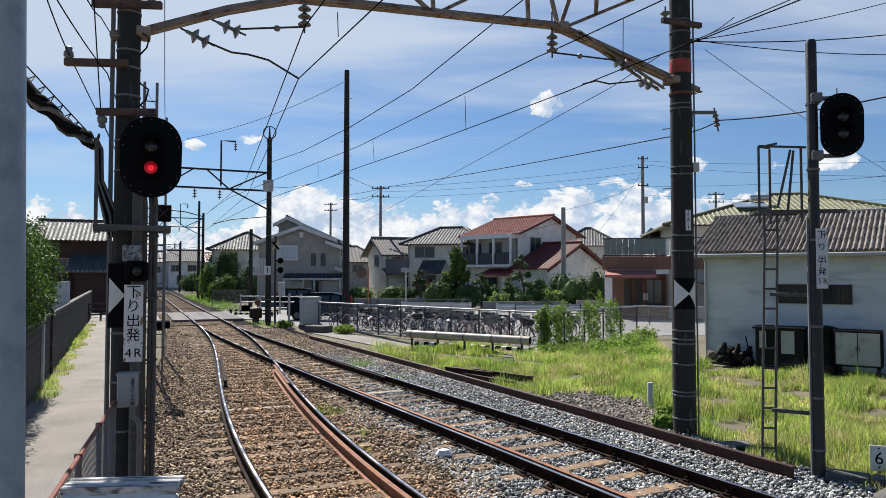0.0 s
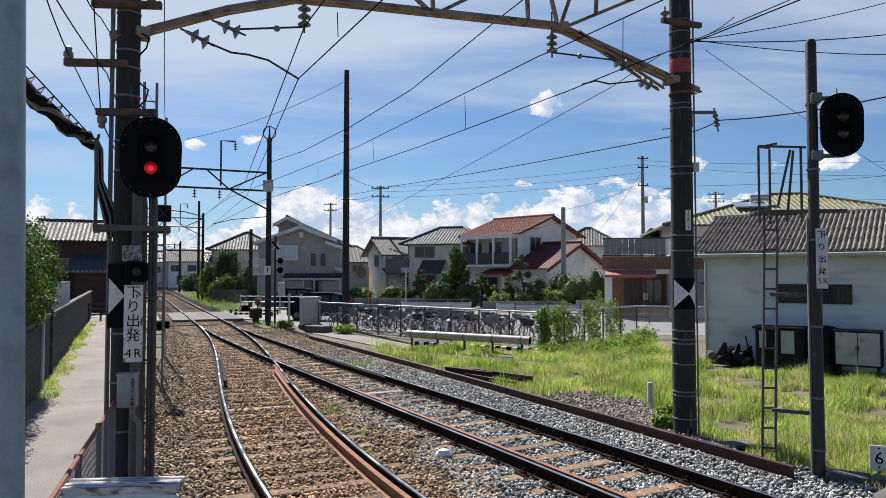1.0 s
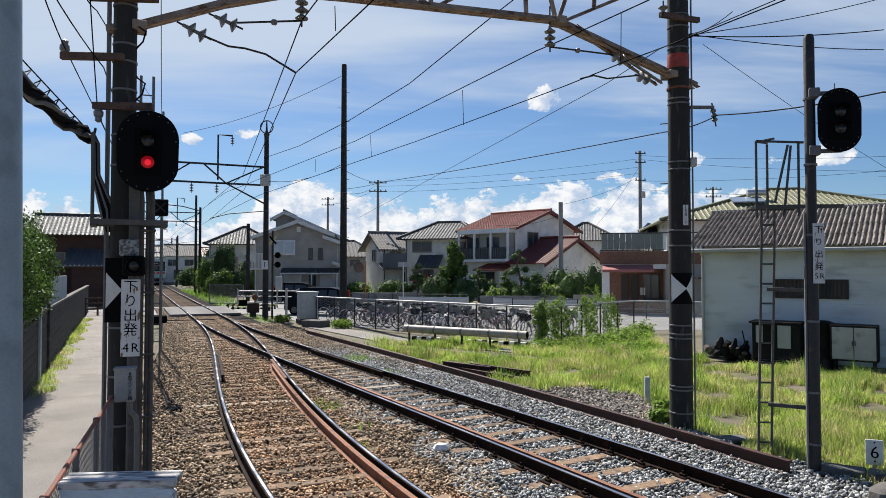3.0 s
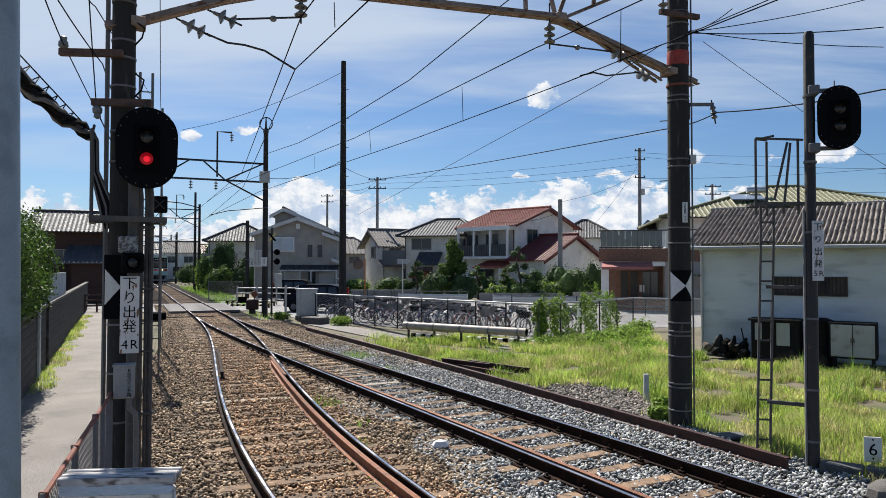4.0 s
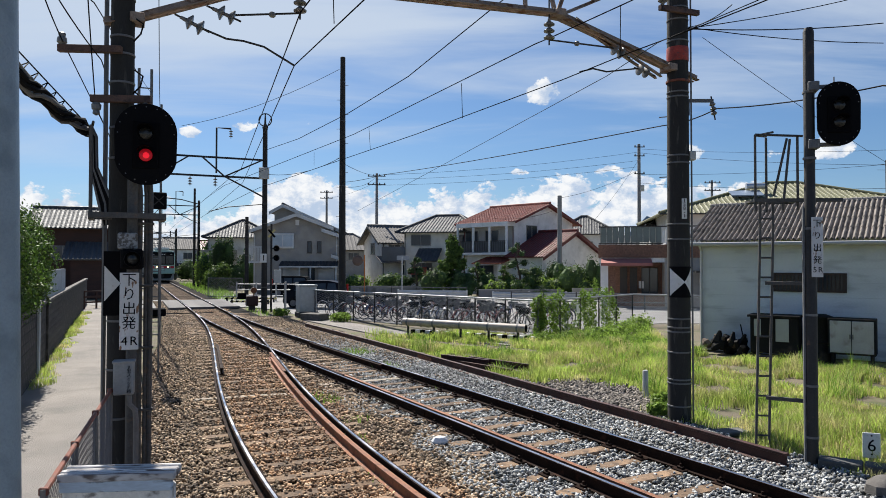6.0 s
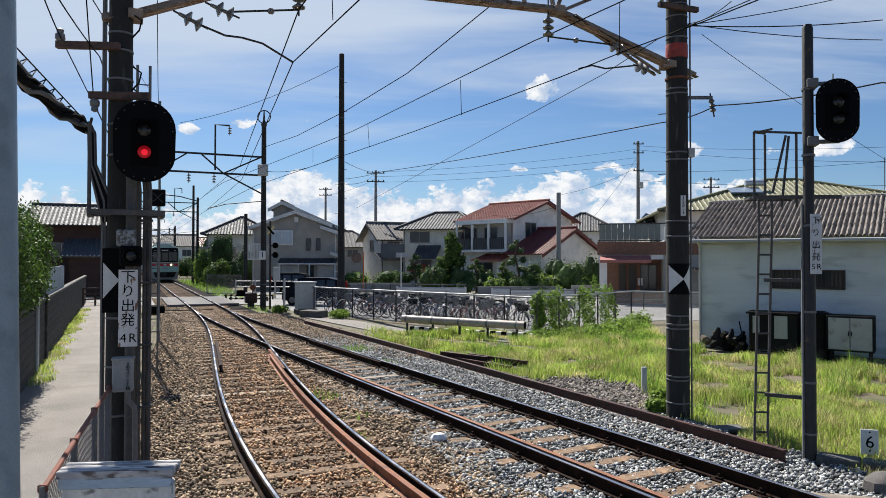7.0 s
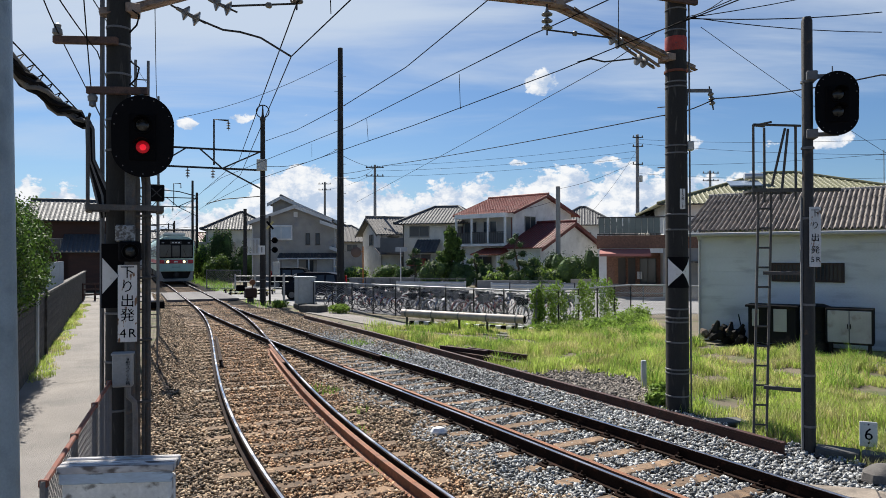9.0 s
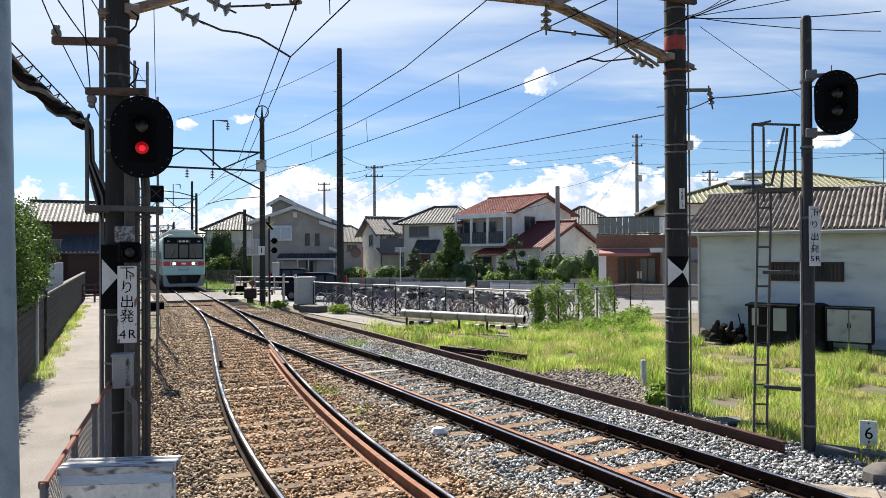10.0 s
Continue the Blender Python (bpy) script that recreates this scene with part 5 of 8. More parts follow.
STUCCO_CREAM = plain("stucco_cream", (0.71, 0.69, 0.63), 0.9, spot=(0.62, 0.60, 0.54), spot_at=0.62)
STUCCO_GREY = plain("stucco_grey", (0.35, 0.325, 0.285), 0.9, spot=(0.30, 0.29, 0.28), spot_at=0.62)
DARK_WOOD = plain("dark_wood_cladding", (0.055, 0.028, 0.022), 0.8, var=0.3, stretch=(1, 1, 6))
DARK_TRIM = plain("dark_trim", (0.05, 0.045, 0.04), 0.5)
WHITE_TRIM = plain("white_trim", (0.6, 0.6, 0.58), 0.6)


def slope(e0, e1, r1, r0, pitch=0.3, thick=0.09, rib=0.05, rows=0.32):
    """A tiled roof slope from the eave e0-e1 up to the ridge r0-r1: slab, round tile columns and stepped courses."""
    e0, e1, r0, r1 = Vector(e0), Vector(e1), Vector(r0), Vector(r1)
    g = Geo()
    n = (e1 - e0).cross(r0 - e0)
    if n.length < 1e-6:
        n = (e1 - e0).cross(r1 - e0)
    n = n.normalized()
    if n.z < 0:
        n = -n
    lo = [p - n * thick for p in (e0, e1, r1, r0)]
    g.add([e0, e1, r1, r0] + lo, [(0, 1, 2, 3), (7, 6, 5, 4), (0, 4, 5, 1), (1, 5, 6, 2), (2, 6, 7, 3), (3, 7, 4, 0)])
    ex = (e1 - e0)
    L = ex.length
    ex = ex / L
    up = n.cross(ex)
    if up.z < 0:
        up = -up
    h = (r0 - e0).dot(up)
    a, b = (r0 - e0).dot(ex) / L, (r1 - e0).dot(ex) / L
    k = max(2, int(L / pitch))
    for i in range(k + 1):
        u = (i + 0.5) / (k + 1)
        v = 1.0
        if a > 1e-4 and u < a:
            v = u / a
        if b < 1 - 1e-4 and u > b:
            v = min(v, (1 - u) / (1 - b))
        top = h * v
        if top < 0.25:
            continue
        steps = max(1, int(top / rows)) if rows else 1
        for j in range(steps):
            y0, y1 = top * j / steps, top * (j + 1) / steps
            p0, p1 = e0 + ex * (u * L) + up * y0, e0 + ex * (u * L) + up * y1
            w = ex * (pitch * 0.27)
            g.add([p0 - w, p0 + n * rib * 1.25, p0 + w, p1 - w, p1 + n * rib * 0.8, p1 + w], [(0, 1, 4, 3), (1, 2, 5, 4), (0, 2, 1)])
    return g


def window(parent, m, u, z, w, h, sashes=2, frame=None, name="window"):
    """A framed window on the local plane y = 0 of m, facing -y."""
    t = 0.05
    g = Geo()
    g.box(u - w / 2, -0.06, z, u + w / 2, 0.02, z + t).box(u - w / 2, -0.06, z + h - t, u + w / 2, 0.02, z + h)
    for k in range(sashes + 1):
        x = u - w / 2 + (w - t) * k / sashes
        g.box(x, -0.055, z + t, x + t, 0.02, z + h - t)
    o = part(name, g, frame or ALU, parent, at=m)
    part("pane", Geo().box(u - w / 2 + 0.02, -0.02, z + 0.02, u + w / 2 - 0.02, -0.008, z + h - 0.02), GLASS_DARK, o, "dark reflecting pane")
    part("window_sill", Geo().box(u - w / 2 - 0.05, -0.10, z - 0.05, u + w / 2 + 0.05, 0.0, z - 0.01), frame or ALU, o)
    return o


def faces_of(w, d):
    return {"s": pose(0, -d / 2, 0), "n": pose(0, d / 2, 0, 0, 0, 180), "e": pose(w / 2, 0, 0, 0, 0, 90), "w": pose(-w / 2, 0, 0, 0, 0, -90)}


def ridge_cap(g, a, b, r=0.13):
    return g.tube([Vector(a) + Vector((0, 0, 0.04)), Vector(b) + Vector((0, 0, 0.04))], r, 8)


def roof_parts(t, kind, w, d, z0, z1, tile, over=0.55, cx=0.0, cy=0.0, apex=0.0, pitch=0.3, trim=None, hipf=0.5):
    """gx: ridge along x, gy: ridge along y, hip: four slopes."""
    X, Y = w / 2 + over, d / 2 + over
    def P(x, y, z):
        return (cx + x, cy + y, z)
    run = (d if kind != "gy" else w) / 2
    ze = z0 - over * (z1 - z0) / run
    if kind == "gx":
        sl = [((-X, -Y, ze), (X, -Y, ze), (X, 0, z1), (-X, 0, z1)), ((X, Y, ze), (-X, Y, ze), (-X, 0, z1), (X, 0, z1))]
        caps = [((-X, 0, z1), (X, 0, z1))]
        verge = [((s * X, sy * Y, ze), (s * X, 0, z1)) for s in (-1, 1) for sy in (-1, 1)]
    elif kind == "gy":
        sl = [((-X, Y, ze), (-X, -Y, ze), (apex, -Y, z1), (apex, Y, z1)), ((X, -Y, ze), (X, Y, ze), (apex, Y, z1), (apex, -Y, z1))]
        caps = [((apex, -Y, z1), (apex, Y, z1))]
        verge = [((sx * X, s * Y, ze), (apex, s * Y, z1)) for s in (-1, 1) for sx in (-1, 1)]
    else:
        rx = max(0.2, X - Y * 2 * hipf)
        sl = [((-X, -Y, ze), (X, -Y, ze), (rx, 0, z1), (-rx, 0, z1)), ((X, Y, ze), (-X, Y, ze), (-rx, 0, z1), (rx, 0, z1)),
              ((X, -Y, ze), (X, Y, ze), (rx, 0, z1), (rx, 0, z1)), ((-X, Y, ze), (-X, -Y, ze), (-rx, 0, z1), (-rx, 0, z1))]
        caps = [((-rx, 0, z1), (rx, 0, z1))] + [((sx * X, sy * Y, ze), (sx * rx, 0, z1)) for sx in (-1, 1) for sy in (-1, 1)]
        verge = []
    for s in sl:
        part("roof", slope(*[P(*p) for p in s], pitch=pitch), tile, t, "tiled roof slope")
    for a, b in caps:
        part("roof_ridge", ridge_cap(Geo(), P(*a), P(*b)), tile, t)
    for a, b in verge:
        g = Geo()
        a, b = Vector(P(*a)), Vector(P(*b))
        q = Vector((0, 0, -0.22))
        s = (b - a).cross(Vector((0, 0, 1))).normalized() * 0.03
        g.rings([[a - s, a + s, a + s + q, a - s + q], [b - s, b + s, b + s + q, b - s + q]])
        part("bargeboard", g, trim or DARK_TRIM, t)
    if kind != "gy":
        for sy in (-1, 1):
            part("gutter", Geo().tube([P(-X, sy * (Y + 0.05), ze - 0.05), P(X, sy * (Y + 0.05), ze - 0.05)], 0.05, 6), trim or DARK_TRIM, t)


def house(label, x, y, rot, w, d, z0, z1, kind, wall, tile, wins=(), over=0.55, apex=0.0, trim=None, group="houses across the street", pitch=0.3, hipf=0.5):
    t = thing("house", label, "house", group, pose(x, y, 0, 0, 0, rot))
    g = Geo().box(-w / 2, -d / 2, 0, w / 2, d / 2, z0)
    if kind == "gx":
        g.prism([(-d / 2, z0), (d / 2, z0), (0, z1 - 0.12)], "x", -w / 2, w / 2)
    elif kind == "gy":
        g.prism([(-w / 2, z0), (w / 2, z0), (apex, z1 - 0.12)], "y", -d / 2, d / 2)
    part("wall", g, wall, t)
    part("plinth", Geo().box(-w / 2 - 0.03, -d / 2 - 0.03, 0, w / 2 + 0.03, d / 2 + 0.03, 0.4, 0.01), CONCRETE, t)
    roof_parts(t, kind, w, d, z0, z1, tile, over, apex=apex, trim=trim, pitch=pitch, hipf=hipf)
    f = faces_of(w, d)
    for side, u, z, ww, hh, n in wins:
        window(t, f[side], u, z, ww, hh, n, ALU)
    for sx in (-1, 1):
        part("downpipe", Geo().tube([(sx * w / 2 * 0.97, -d / 2 - 0.06, z0 - 0.15), (sx * w / 2 * 0.97, -d / 2 - 0.06, 0.1)], 0.035, 6), trim or DARK_TRIM, t)
    return t


def lean_to(t, u0, u1, y0, depth, z_hi, z_lo, tile, label="small tiled porch roof"):
    part("porch_roof", slope((u0, y0 - depth, z_lo), (u1, y0 - depth, z_lo), (u1, y0, z_hi), (u0, y0, z_hi), pitch=0.3), tile, t, label)


def pitched(t, name, pts, y0, y1, tile, thick=0.10, trim=None):
    """A roof slope over a line of (x, z) points from the eave to the top, from y0 at the front to y1, with its bargeboard."""
    (xa, za), (xb, zb) = pts
    lo, hi = ((xa, y0, za), (xa, y1, za)), ((xb, y1, zb), (xb, y0, zb))
    part(name, slope(lo[0], lo[1], hi[0], hi[1], pitch=0.3, thick=thick), tile, t, "grey tiled roof slope")
    g = Geo().rings([[(x, y, z + 0.03) for y in (y0 - 0.03, y0 + 0.03)] + [(x, y, z - 0.26) for y in (y0 + 0.03, y0 - 0.03)] for x, z in pts])
    part("bargeboard", g, trim or WHITE_TRIM, t, "pale bargeboard")


def build_grey_house():
    """Two-storey house: a gable in front, and a taller offset gable with a clerestory behind it."""
    t = thing("house", "grey-beige stuccoed two-storey house with stepped gables and a dark porch roof", "house", "houses across the street", pose(-12.4, 63.0, 0, 0, 0, 3))
    part("wall", Geo().box(-3.5, -4.0, 0, 3.55, 4.0, 5.0).prism([(-3.5, 5.0), (3.55, 5.0), (2.95, 5.5), (0.13, 6.56), (-3.5, 5.28)], "y", -4.0, -1.6), STUCCO_GREY, t)
    part("upper_wall", Geo().prism([(-2.15, 5.0), (3.5, 5.0), (3.3, 5.5), (-1.35, 7.50), (-2.15, 7.02)], "y", -1.9, 4.0), STUCCO_GREY, t, "taller rear wall with a clerestory")
    part("plinth", Geo().box(-3.53, -4.03, 0, 3.58, 4.03, 0.4, 0.01), CONCRETE, t)
    pitched(t, "roof", [(-4.0, 5.24), (0.13, 6.72)], -4.55, -1.7, TILE_GREY)
    pitched(t, "roof", [(3.25, 5.55), (0.13, 6.72)], -4.55, -1.7, TILE_GREY)
    pitched(t, "roof", [(3.95, 5.30), (-1.35, 7.66)], -2.4, 4.4, TILE_GREY)
    pitched(t, "roof", [(-2.55, 7.00), (-1.35, 7.66)], -2.4, 4.4, TILE_GREY)
    part("roof_ridge", ridge_cap(Geo(), (-1.35, -2.4, 7.66), (-1.35, 4.4, 7.66)), TILE_GREY, t)
    pitched(t, "eave_return", [(4.0, 4.86), (2.25, 5.46)], -4.62, -3.3, TILE_GREY)
    pitched(t, "small_canopy", [(4.05, 2.95), (3.05, 3.28)], -4.5, -3.6, TILE_GREY)
    f = pose(0, -4.0, 0)
    for u in (1.18, 2.01):
        window(t, f, u, 3.42, 0.36, 0.98, 1, DARK_TRIM)
    part("bay_window", Geo().box(-1.95, -4.22, 3.78, -0.1, -4.0, 5.08, 0.03), STUCCO_WHITE, t, "white projecting window box")
    w = part("window", Geo().box(-1.85, -4.27, 3.88, -0.2, -4.22, 3.95).box(-1.85, -4.27, 4.90, -0.2, -4.22, 4.97).box(-1.06, -4.27, 3.95, -0.99, -4.22, 4.90), WHITE_TRIM, t)
    part("pane", Geo().box(-1.85, -4.245, 3.92, -0.2, -4.225, 4.94), plain("curtained_glass", (0.42, 0.48, 0.52), 0.12, bump=0), w, "pale curtained pane")
    part("vent", Geo().box(0.0, -4.05, 5.75, 0.32, -4.0, 6.2), STUCCO_WHITE, t)
    lean_to(t, -1.2, 3.65, -4.0, 1.1, 2.70, 2.30, plain("porch_sheet_dark", (0.045, 0.045, 0.047), 0.6))
    part("porch_beam", Geo().box(-1.2, -5.12, 2.18, 3.65, -5.04, 2.30), WHITE_TRIM, t)
    for u in (-1.1, 0.5, 1.4, 3.5):
        part("porch_post", Geo().box(u - 0.05, -5.1, 0, u + 0.05, -5.0, 2.2), WHITE_TRIM, t)
    for u, ww in ((-0.3, 1.4), (2.6, 1.3)):
        part("shutter", Geo().box(u - ww / 2, -4.06, 0.4, u + ww / 2, -4.0, 2.1, 0.01), plain("pale_shutter", (0.50, 0.49, 0.46), 0.6), t, "closed pale shutter")
    window(t, f, 1.35, 0.5, 0.6, 1.6, 1, DARK_TRIM)
    bal = part("balcony", Geo().box(-3.9, -4.35, 2.55, -2.6, -4.02, 2.70), WHITE_TRIM, t, "small pale balcony")
    part("balcony_rail", Geo().box(-3.9, -4.35, 3.85, -2.6, -4.28, 3.95), WHITE_TRIM, bal)
    for k in range(11):
        part("baluster", Geo().box(-3.88 + 0.12 * k, -4.34, 2.70, -3.81 + 0.12 * k, -4.30, 3.85), WHITE_TRIM, bal)
    for x in (-3.42, 3.47):
        part("downpipe", Geo().tube([(x, -4.06, 5.0), (x, -4.06, 0.1)], 0.035, 6), WHITE_TRIM, t)


def build_houses():
    build_grey_house()
    h = house("cream two-storey house with a grey hipped tile roof behind the hedge", -21.4, 76.0, 12, 6.6, 6.6, 5.5, 7.2, "hip", STUCCO_CREAM, TILE_GREY, (("s", -1.6, 3.7, 1.6, 1.2, 2), ("w", 0, 3.6, 1.5, 1.2, 2)))
    part("balcony", Geo().box(-3.9, -4.3, 2.9, -0.4, -3.3, 3.9, 0.02), STUCCO_GREY, h)
    for x, y, w, z, m, lab in ((-46.0, 124.0, 5.0, 5.2, STUCCO_WHITE, "white house far along the line"), (-50.0, 150.0, 8.0, 5.0, STUCCO_GREY, "distant grey house along the line"), (-60.0, 118.0, 9.0, 5.0, STUCCO_WHITE, "distant white house beside the line")):
        house(lab, x, y, 15, w, 7.0, z, z + 1.8, "gx", m, SLATE, (("s", -1.2, 3.2, 1.5, 1.1, 2), ("s", 1.5, 3.2, 1.5, 1.1, 2), ("s", 0.0, 0.9, 2.0, 1.6, 2)), group="houses along the line")
    # house with a grey gable
    h = house("old pale house with a brown slate gable roof", -3.85, 68.5, 24, 5.6, 5.4, 4.75, 6.15, "gx", STUCCO_WHITE, SLATE, (("s", -1.6, 3.3, 1.2, 1.0, 2), ("w", 0, 3.4, 1.2, 1.1, 2), ("s", 1.2, 3.0, 1.6, 1.2, 2), ("s", 0.0, 0.8, 1.6, 1.6, 2)), over=0.6)
    lean_to(h, -3.4, 1.4, -2.7, 1.5, 3.2, 2.6, SLATE)
    part("dark_cladding", Geo().box(0.4, -2.76, 2.9, 2.75, -2.69, 4.5), DARK_WOOD, h)
    # cream house with a hipped roof
    h = house("cream two-storey house with a grey hipped kawara roof", 0.85, 66.0, -16, 6.6, 6.4, 5.65, 7.05, "hip", STUCCO_CREAM, TILE_GREY,
              (("s", -1.7, 4.15, 1.9, 1.0, 2), ("s", 1.7, 4.1, 1.7, 1.0, 2), ("s", -1.6, 0.9, 2.0, 1.7, 2), ("w", 0, 4.1, 1.5, 1.0, 2)), over=0.65, hipf=0.36)
    lean_to(h, -1.9, 0.3, -3.2, 1.7, 3.9, 2.75, TILE_GREY)
    part("balcony_panel", Geo().box(-5.2, -4.0, 2.75, -3.0, -3.9, 4.05).box(-5.2, -3.9, 2.75, -5.1, -2.6, 4.05), plain("balcony_panel_grey", (0.15, 0.15, 0.155), 0.6), h, "grey balcony screen")
    aw = Geo()
    aw.rings([[(-2.6 + 1.5 * k, -3.2 - 1.0 * math.cos(a), 1.55 + 0.65 * math.sin(a)) for a in np.linspace(0, math.pi / 2, 6)] + [(-2.6 + 1.5 * k, -3.2, 1.5)] for k in (0, 1)])
    part("door_canopy", aw, plain("red_canopy_cloth", (0.42, 0.07, 0.06), 0.7), h, "rounded red canopy over the door")
    # white house with the red roofs
    w, d = 5.7, 8.5
    c = Vector((6.27, 58.0, 0)) - Vector((0.707, -0.707, 0)) * (w / 2) + Vector((0.707, 0.707, 0)) * (d / 2)
    h = house("white two-storey house with red gable roof and maroon wing", c.x, c.y, -45, w, d, 6.28, 7.78, "gx", STUCCO_WHITE, TILE_RED,
              (("e", -1.9, 4.25, 1.5, 1.55, 2), ("s", -0.5, 0.6, 2.2, 1.8, 2), ("e", -3.4, 1.4, 0.8, 1.0, 1)), over=0.6, trim=TILE_MAROON)
    # flat panel on the white wall, toned darker for the shade inside the balcony
    part("balcony_recess", Geo().box(-2.75, -4.262, 3.6, 2.7, -4.252, 5.65), plain("shaded_balcony", (0.42, 0.40, 0.37), 0.9), h, "balcony back wall toned darker for shade")
    for u in (-1.9, 0.4):
        window(h, pose(0, -4.26, 0), u, 3.65, 1.5, 1.75, 2)
    part("balcony_slab", Geo().box(-2.9, -5.25, 3.25, 2.85, -4.25, 3.45).box(-2.9, -5.25, 5.65, 2.85, -4.25, 6.0), STUCCO_WHITE, h)
    for u in (-2.8, -0.95, 0.9, 2.75):
        part("balcony_post", Geo().box(u - 0.08, -5.22, 3.45, u + 0.08, -5.06, 5.65), STUCCO_WHITE, h)
    for k in range(28):
        part("baluster", Geo().box(-2.7 + 0.2 * k, -5.16, 3.5, -2.67 + 0.2 * k, -5.13, 4.4), DARK_TRIM, h)
    part("balcony_panel", Geo().box(-2.75, -5.12, 3.5, 2.75, -5.09, 4.38), plain("smoked_panel", (0.10, 0.105, 0.11), 0.4), h, "dark balcony panel")
    part("balcony_rail", Geo().box(-2.8, -5.17, 4.4, 2.8, -5.11, 4.46), DARK_TRIM, h)
    lean_to(h, -0.2, 3.0, -4.25, 2.0, 3.1, 2.55, TILE_RED)
    for u in (0.0, 2.7):
        part("porch_post", Geo().box(u - 0.12, -6.1, 0, u + 0.12, -5.85, 2.5), STUCCO_WHITE, h)
    wing = Geo().box(w / 2, -5.0, 0, w / 2 + 3.4, 3.35, 3.3).prism([(-5.0, 3.3), (3.35, 3.3), (-0.85, 5.1)], "x", w / 2, w / 2 + 3.4)
    part("wing_wall", wing, STUCCO_WHITE, h, "white single-storey wing")
    x0, x1 = w / 2 - 0.1, w / 2 + 4.0
    part("wing_roof", slope((x0, -5.6, 3.08), (x1, -5.6, 3.08), (x1, -0.85, 5.25), (x0, -0.85, 5.25)), TILE_MAROON, h, "maroon tiled wing roof")
    part("wing_roof", slope((x1, 4.0, 3.08), (x0, 4.0, 3.08), (x0, -0.85, 5.25), (x1, -0.85, 5.25)), TILE_MAROON, h, "maroon tiled wing roof")
    part("roof_ridge", ridge_cap(Geo(), (x0, -0.85, 5.27), (x1, -0.85, 5.27)), TILE_MAROON, h)
    for a in ((x1, -5.6, 3.05), (x1, 4.0, 3.05)):
        g = Geo()
        a, b = Vector(a), Vector((x1, -0.85, 5.22))
        g.rings([[p + Vector((dx, 0, dz)) for dx, dz in ((-0.04, 0), (0.04, 0), (0.04, -0.28), (-0.04, -0.28))] for p in (a, b)])
        part("bargeboard", g, TILE_MAROON, h)
    house("white house with a grey hipped roof behind the others", 16.3, 78.0, -12, 6.4, 6.5, 6.0, 7.8, "hip", STUCCO_WHITE, TILE_GREY, (("s", 0, 3.8, 1.8, 1.1, 2),), hipf=0.45)
    house("house with a dark hipped kawara roof behind the shop", 21.6, 60.0, -8, 7.4, 6.5, 5.85, 7.4, "hip", STUCCO_CREAM, TILE_GREY, (("s", -1.5, 3.7, 1.8, 1.2, 2),), hipf=0.45)
    h = house("house with pale green hip roof and solar heater", 26.46, 53.48, -10, 18.2, 12.6, 6.39, 8.77, "hip", STUCCO_WHITE, TILE_GREEN, (("s", -4.2, 3.8, 1.8, 1.2, 2), ("s", 1.4, 3.8, 1.8, 1.2, 2), ("w", 0, 3.8, 1.6, 1.2, 2)), over=0.98, hipf=0.62, pitch=0.36)
    part("water_tank", Geo().tube([(-3.3, -2.75, 8.28), (-1.9, -2.75, 8.28)], 0.24, 12), plain("tank_steel", (0.5, 0.52, 0.54), 0.35, metal=0.6), h, "cylindrical solar heater tank", smooth=True)
    part("solar_panel", Geo().add([(-4.6, -4.2, 7.50), (-2.4, -4.2, 7.50), (-2.4, -3.0, 7.95), (-4.6, -3.0, 7.95), (-4.6, -4.2, 7.42), (-2.4, -4.2, 7.42), (-2.4, -3.0, 7.87), (-4.6, -3.0, 7.87)], [(0, 1, 2, 3), (7, 6, 5, 4), (0, 4, 5, 1), (1, 5, 6, 2), (2, 6, 7, 3), (3, 7, 4, 0)]), plain("solar_panel_glass", (0.20, 0.25, 0.32), 0.2, bump=0), h, "pale blue solar heater panel")
    an = thing("tv_antenna", "thin rooftop television antenna", "antenna", at=pose(31.64, 49.0, 0))
    part("mast", Geo().tube([(0, 0, 6.5), (0, 0, 9.9)], 0.025, 6), GALV, an)
    for z in (9.2, 9.6):
        part("boom", Geo().tube([(-0.6, 0, z), (0.6, 0.1, z)], 0.012, 5), GALV, an)
    # dark wooden house behind the hedge
    h = house("dark brown wooden house with a grey tiled roof", -27.4, 54.0, 22, 6.0, 6.0, 5.35, 6.75, "gx", DARK_WOOD, TILE_GREY, (("s", -1.2, 2.8, 1.5, 1.0, 2), ("s", 1.5, 2.8, 1.2, 1.0, 2)), group="houses by the path")
    lean_to(h, -1.0, 4.4, -3.0, 2.6, 4.1, 2.8, TILE_GREY)
    part("annex_wall", Geo().box(-0.5, -5.2, 0, 4.0, -3.0, 2.75), DARK_WOOD, h)


build_houses()


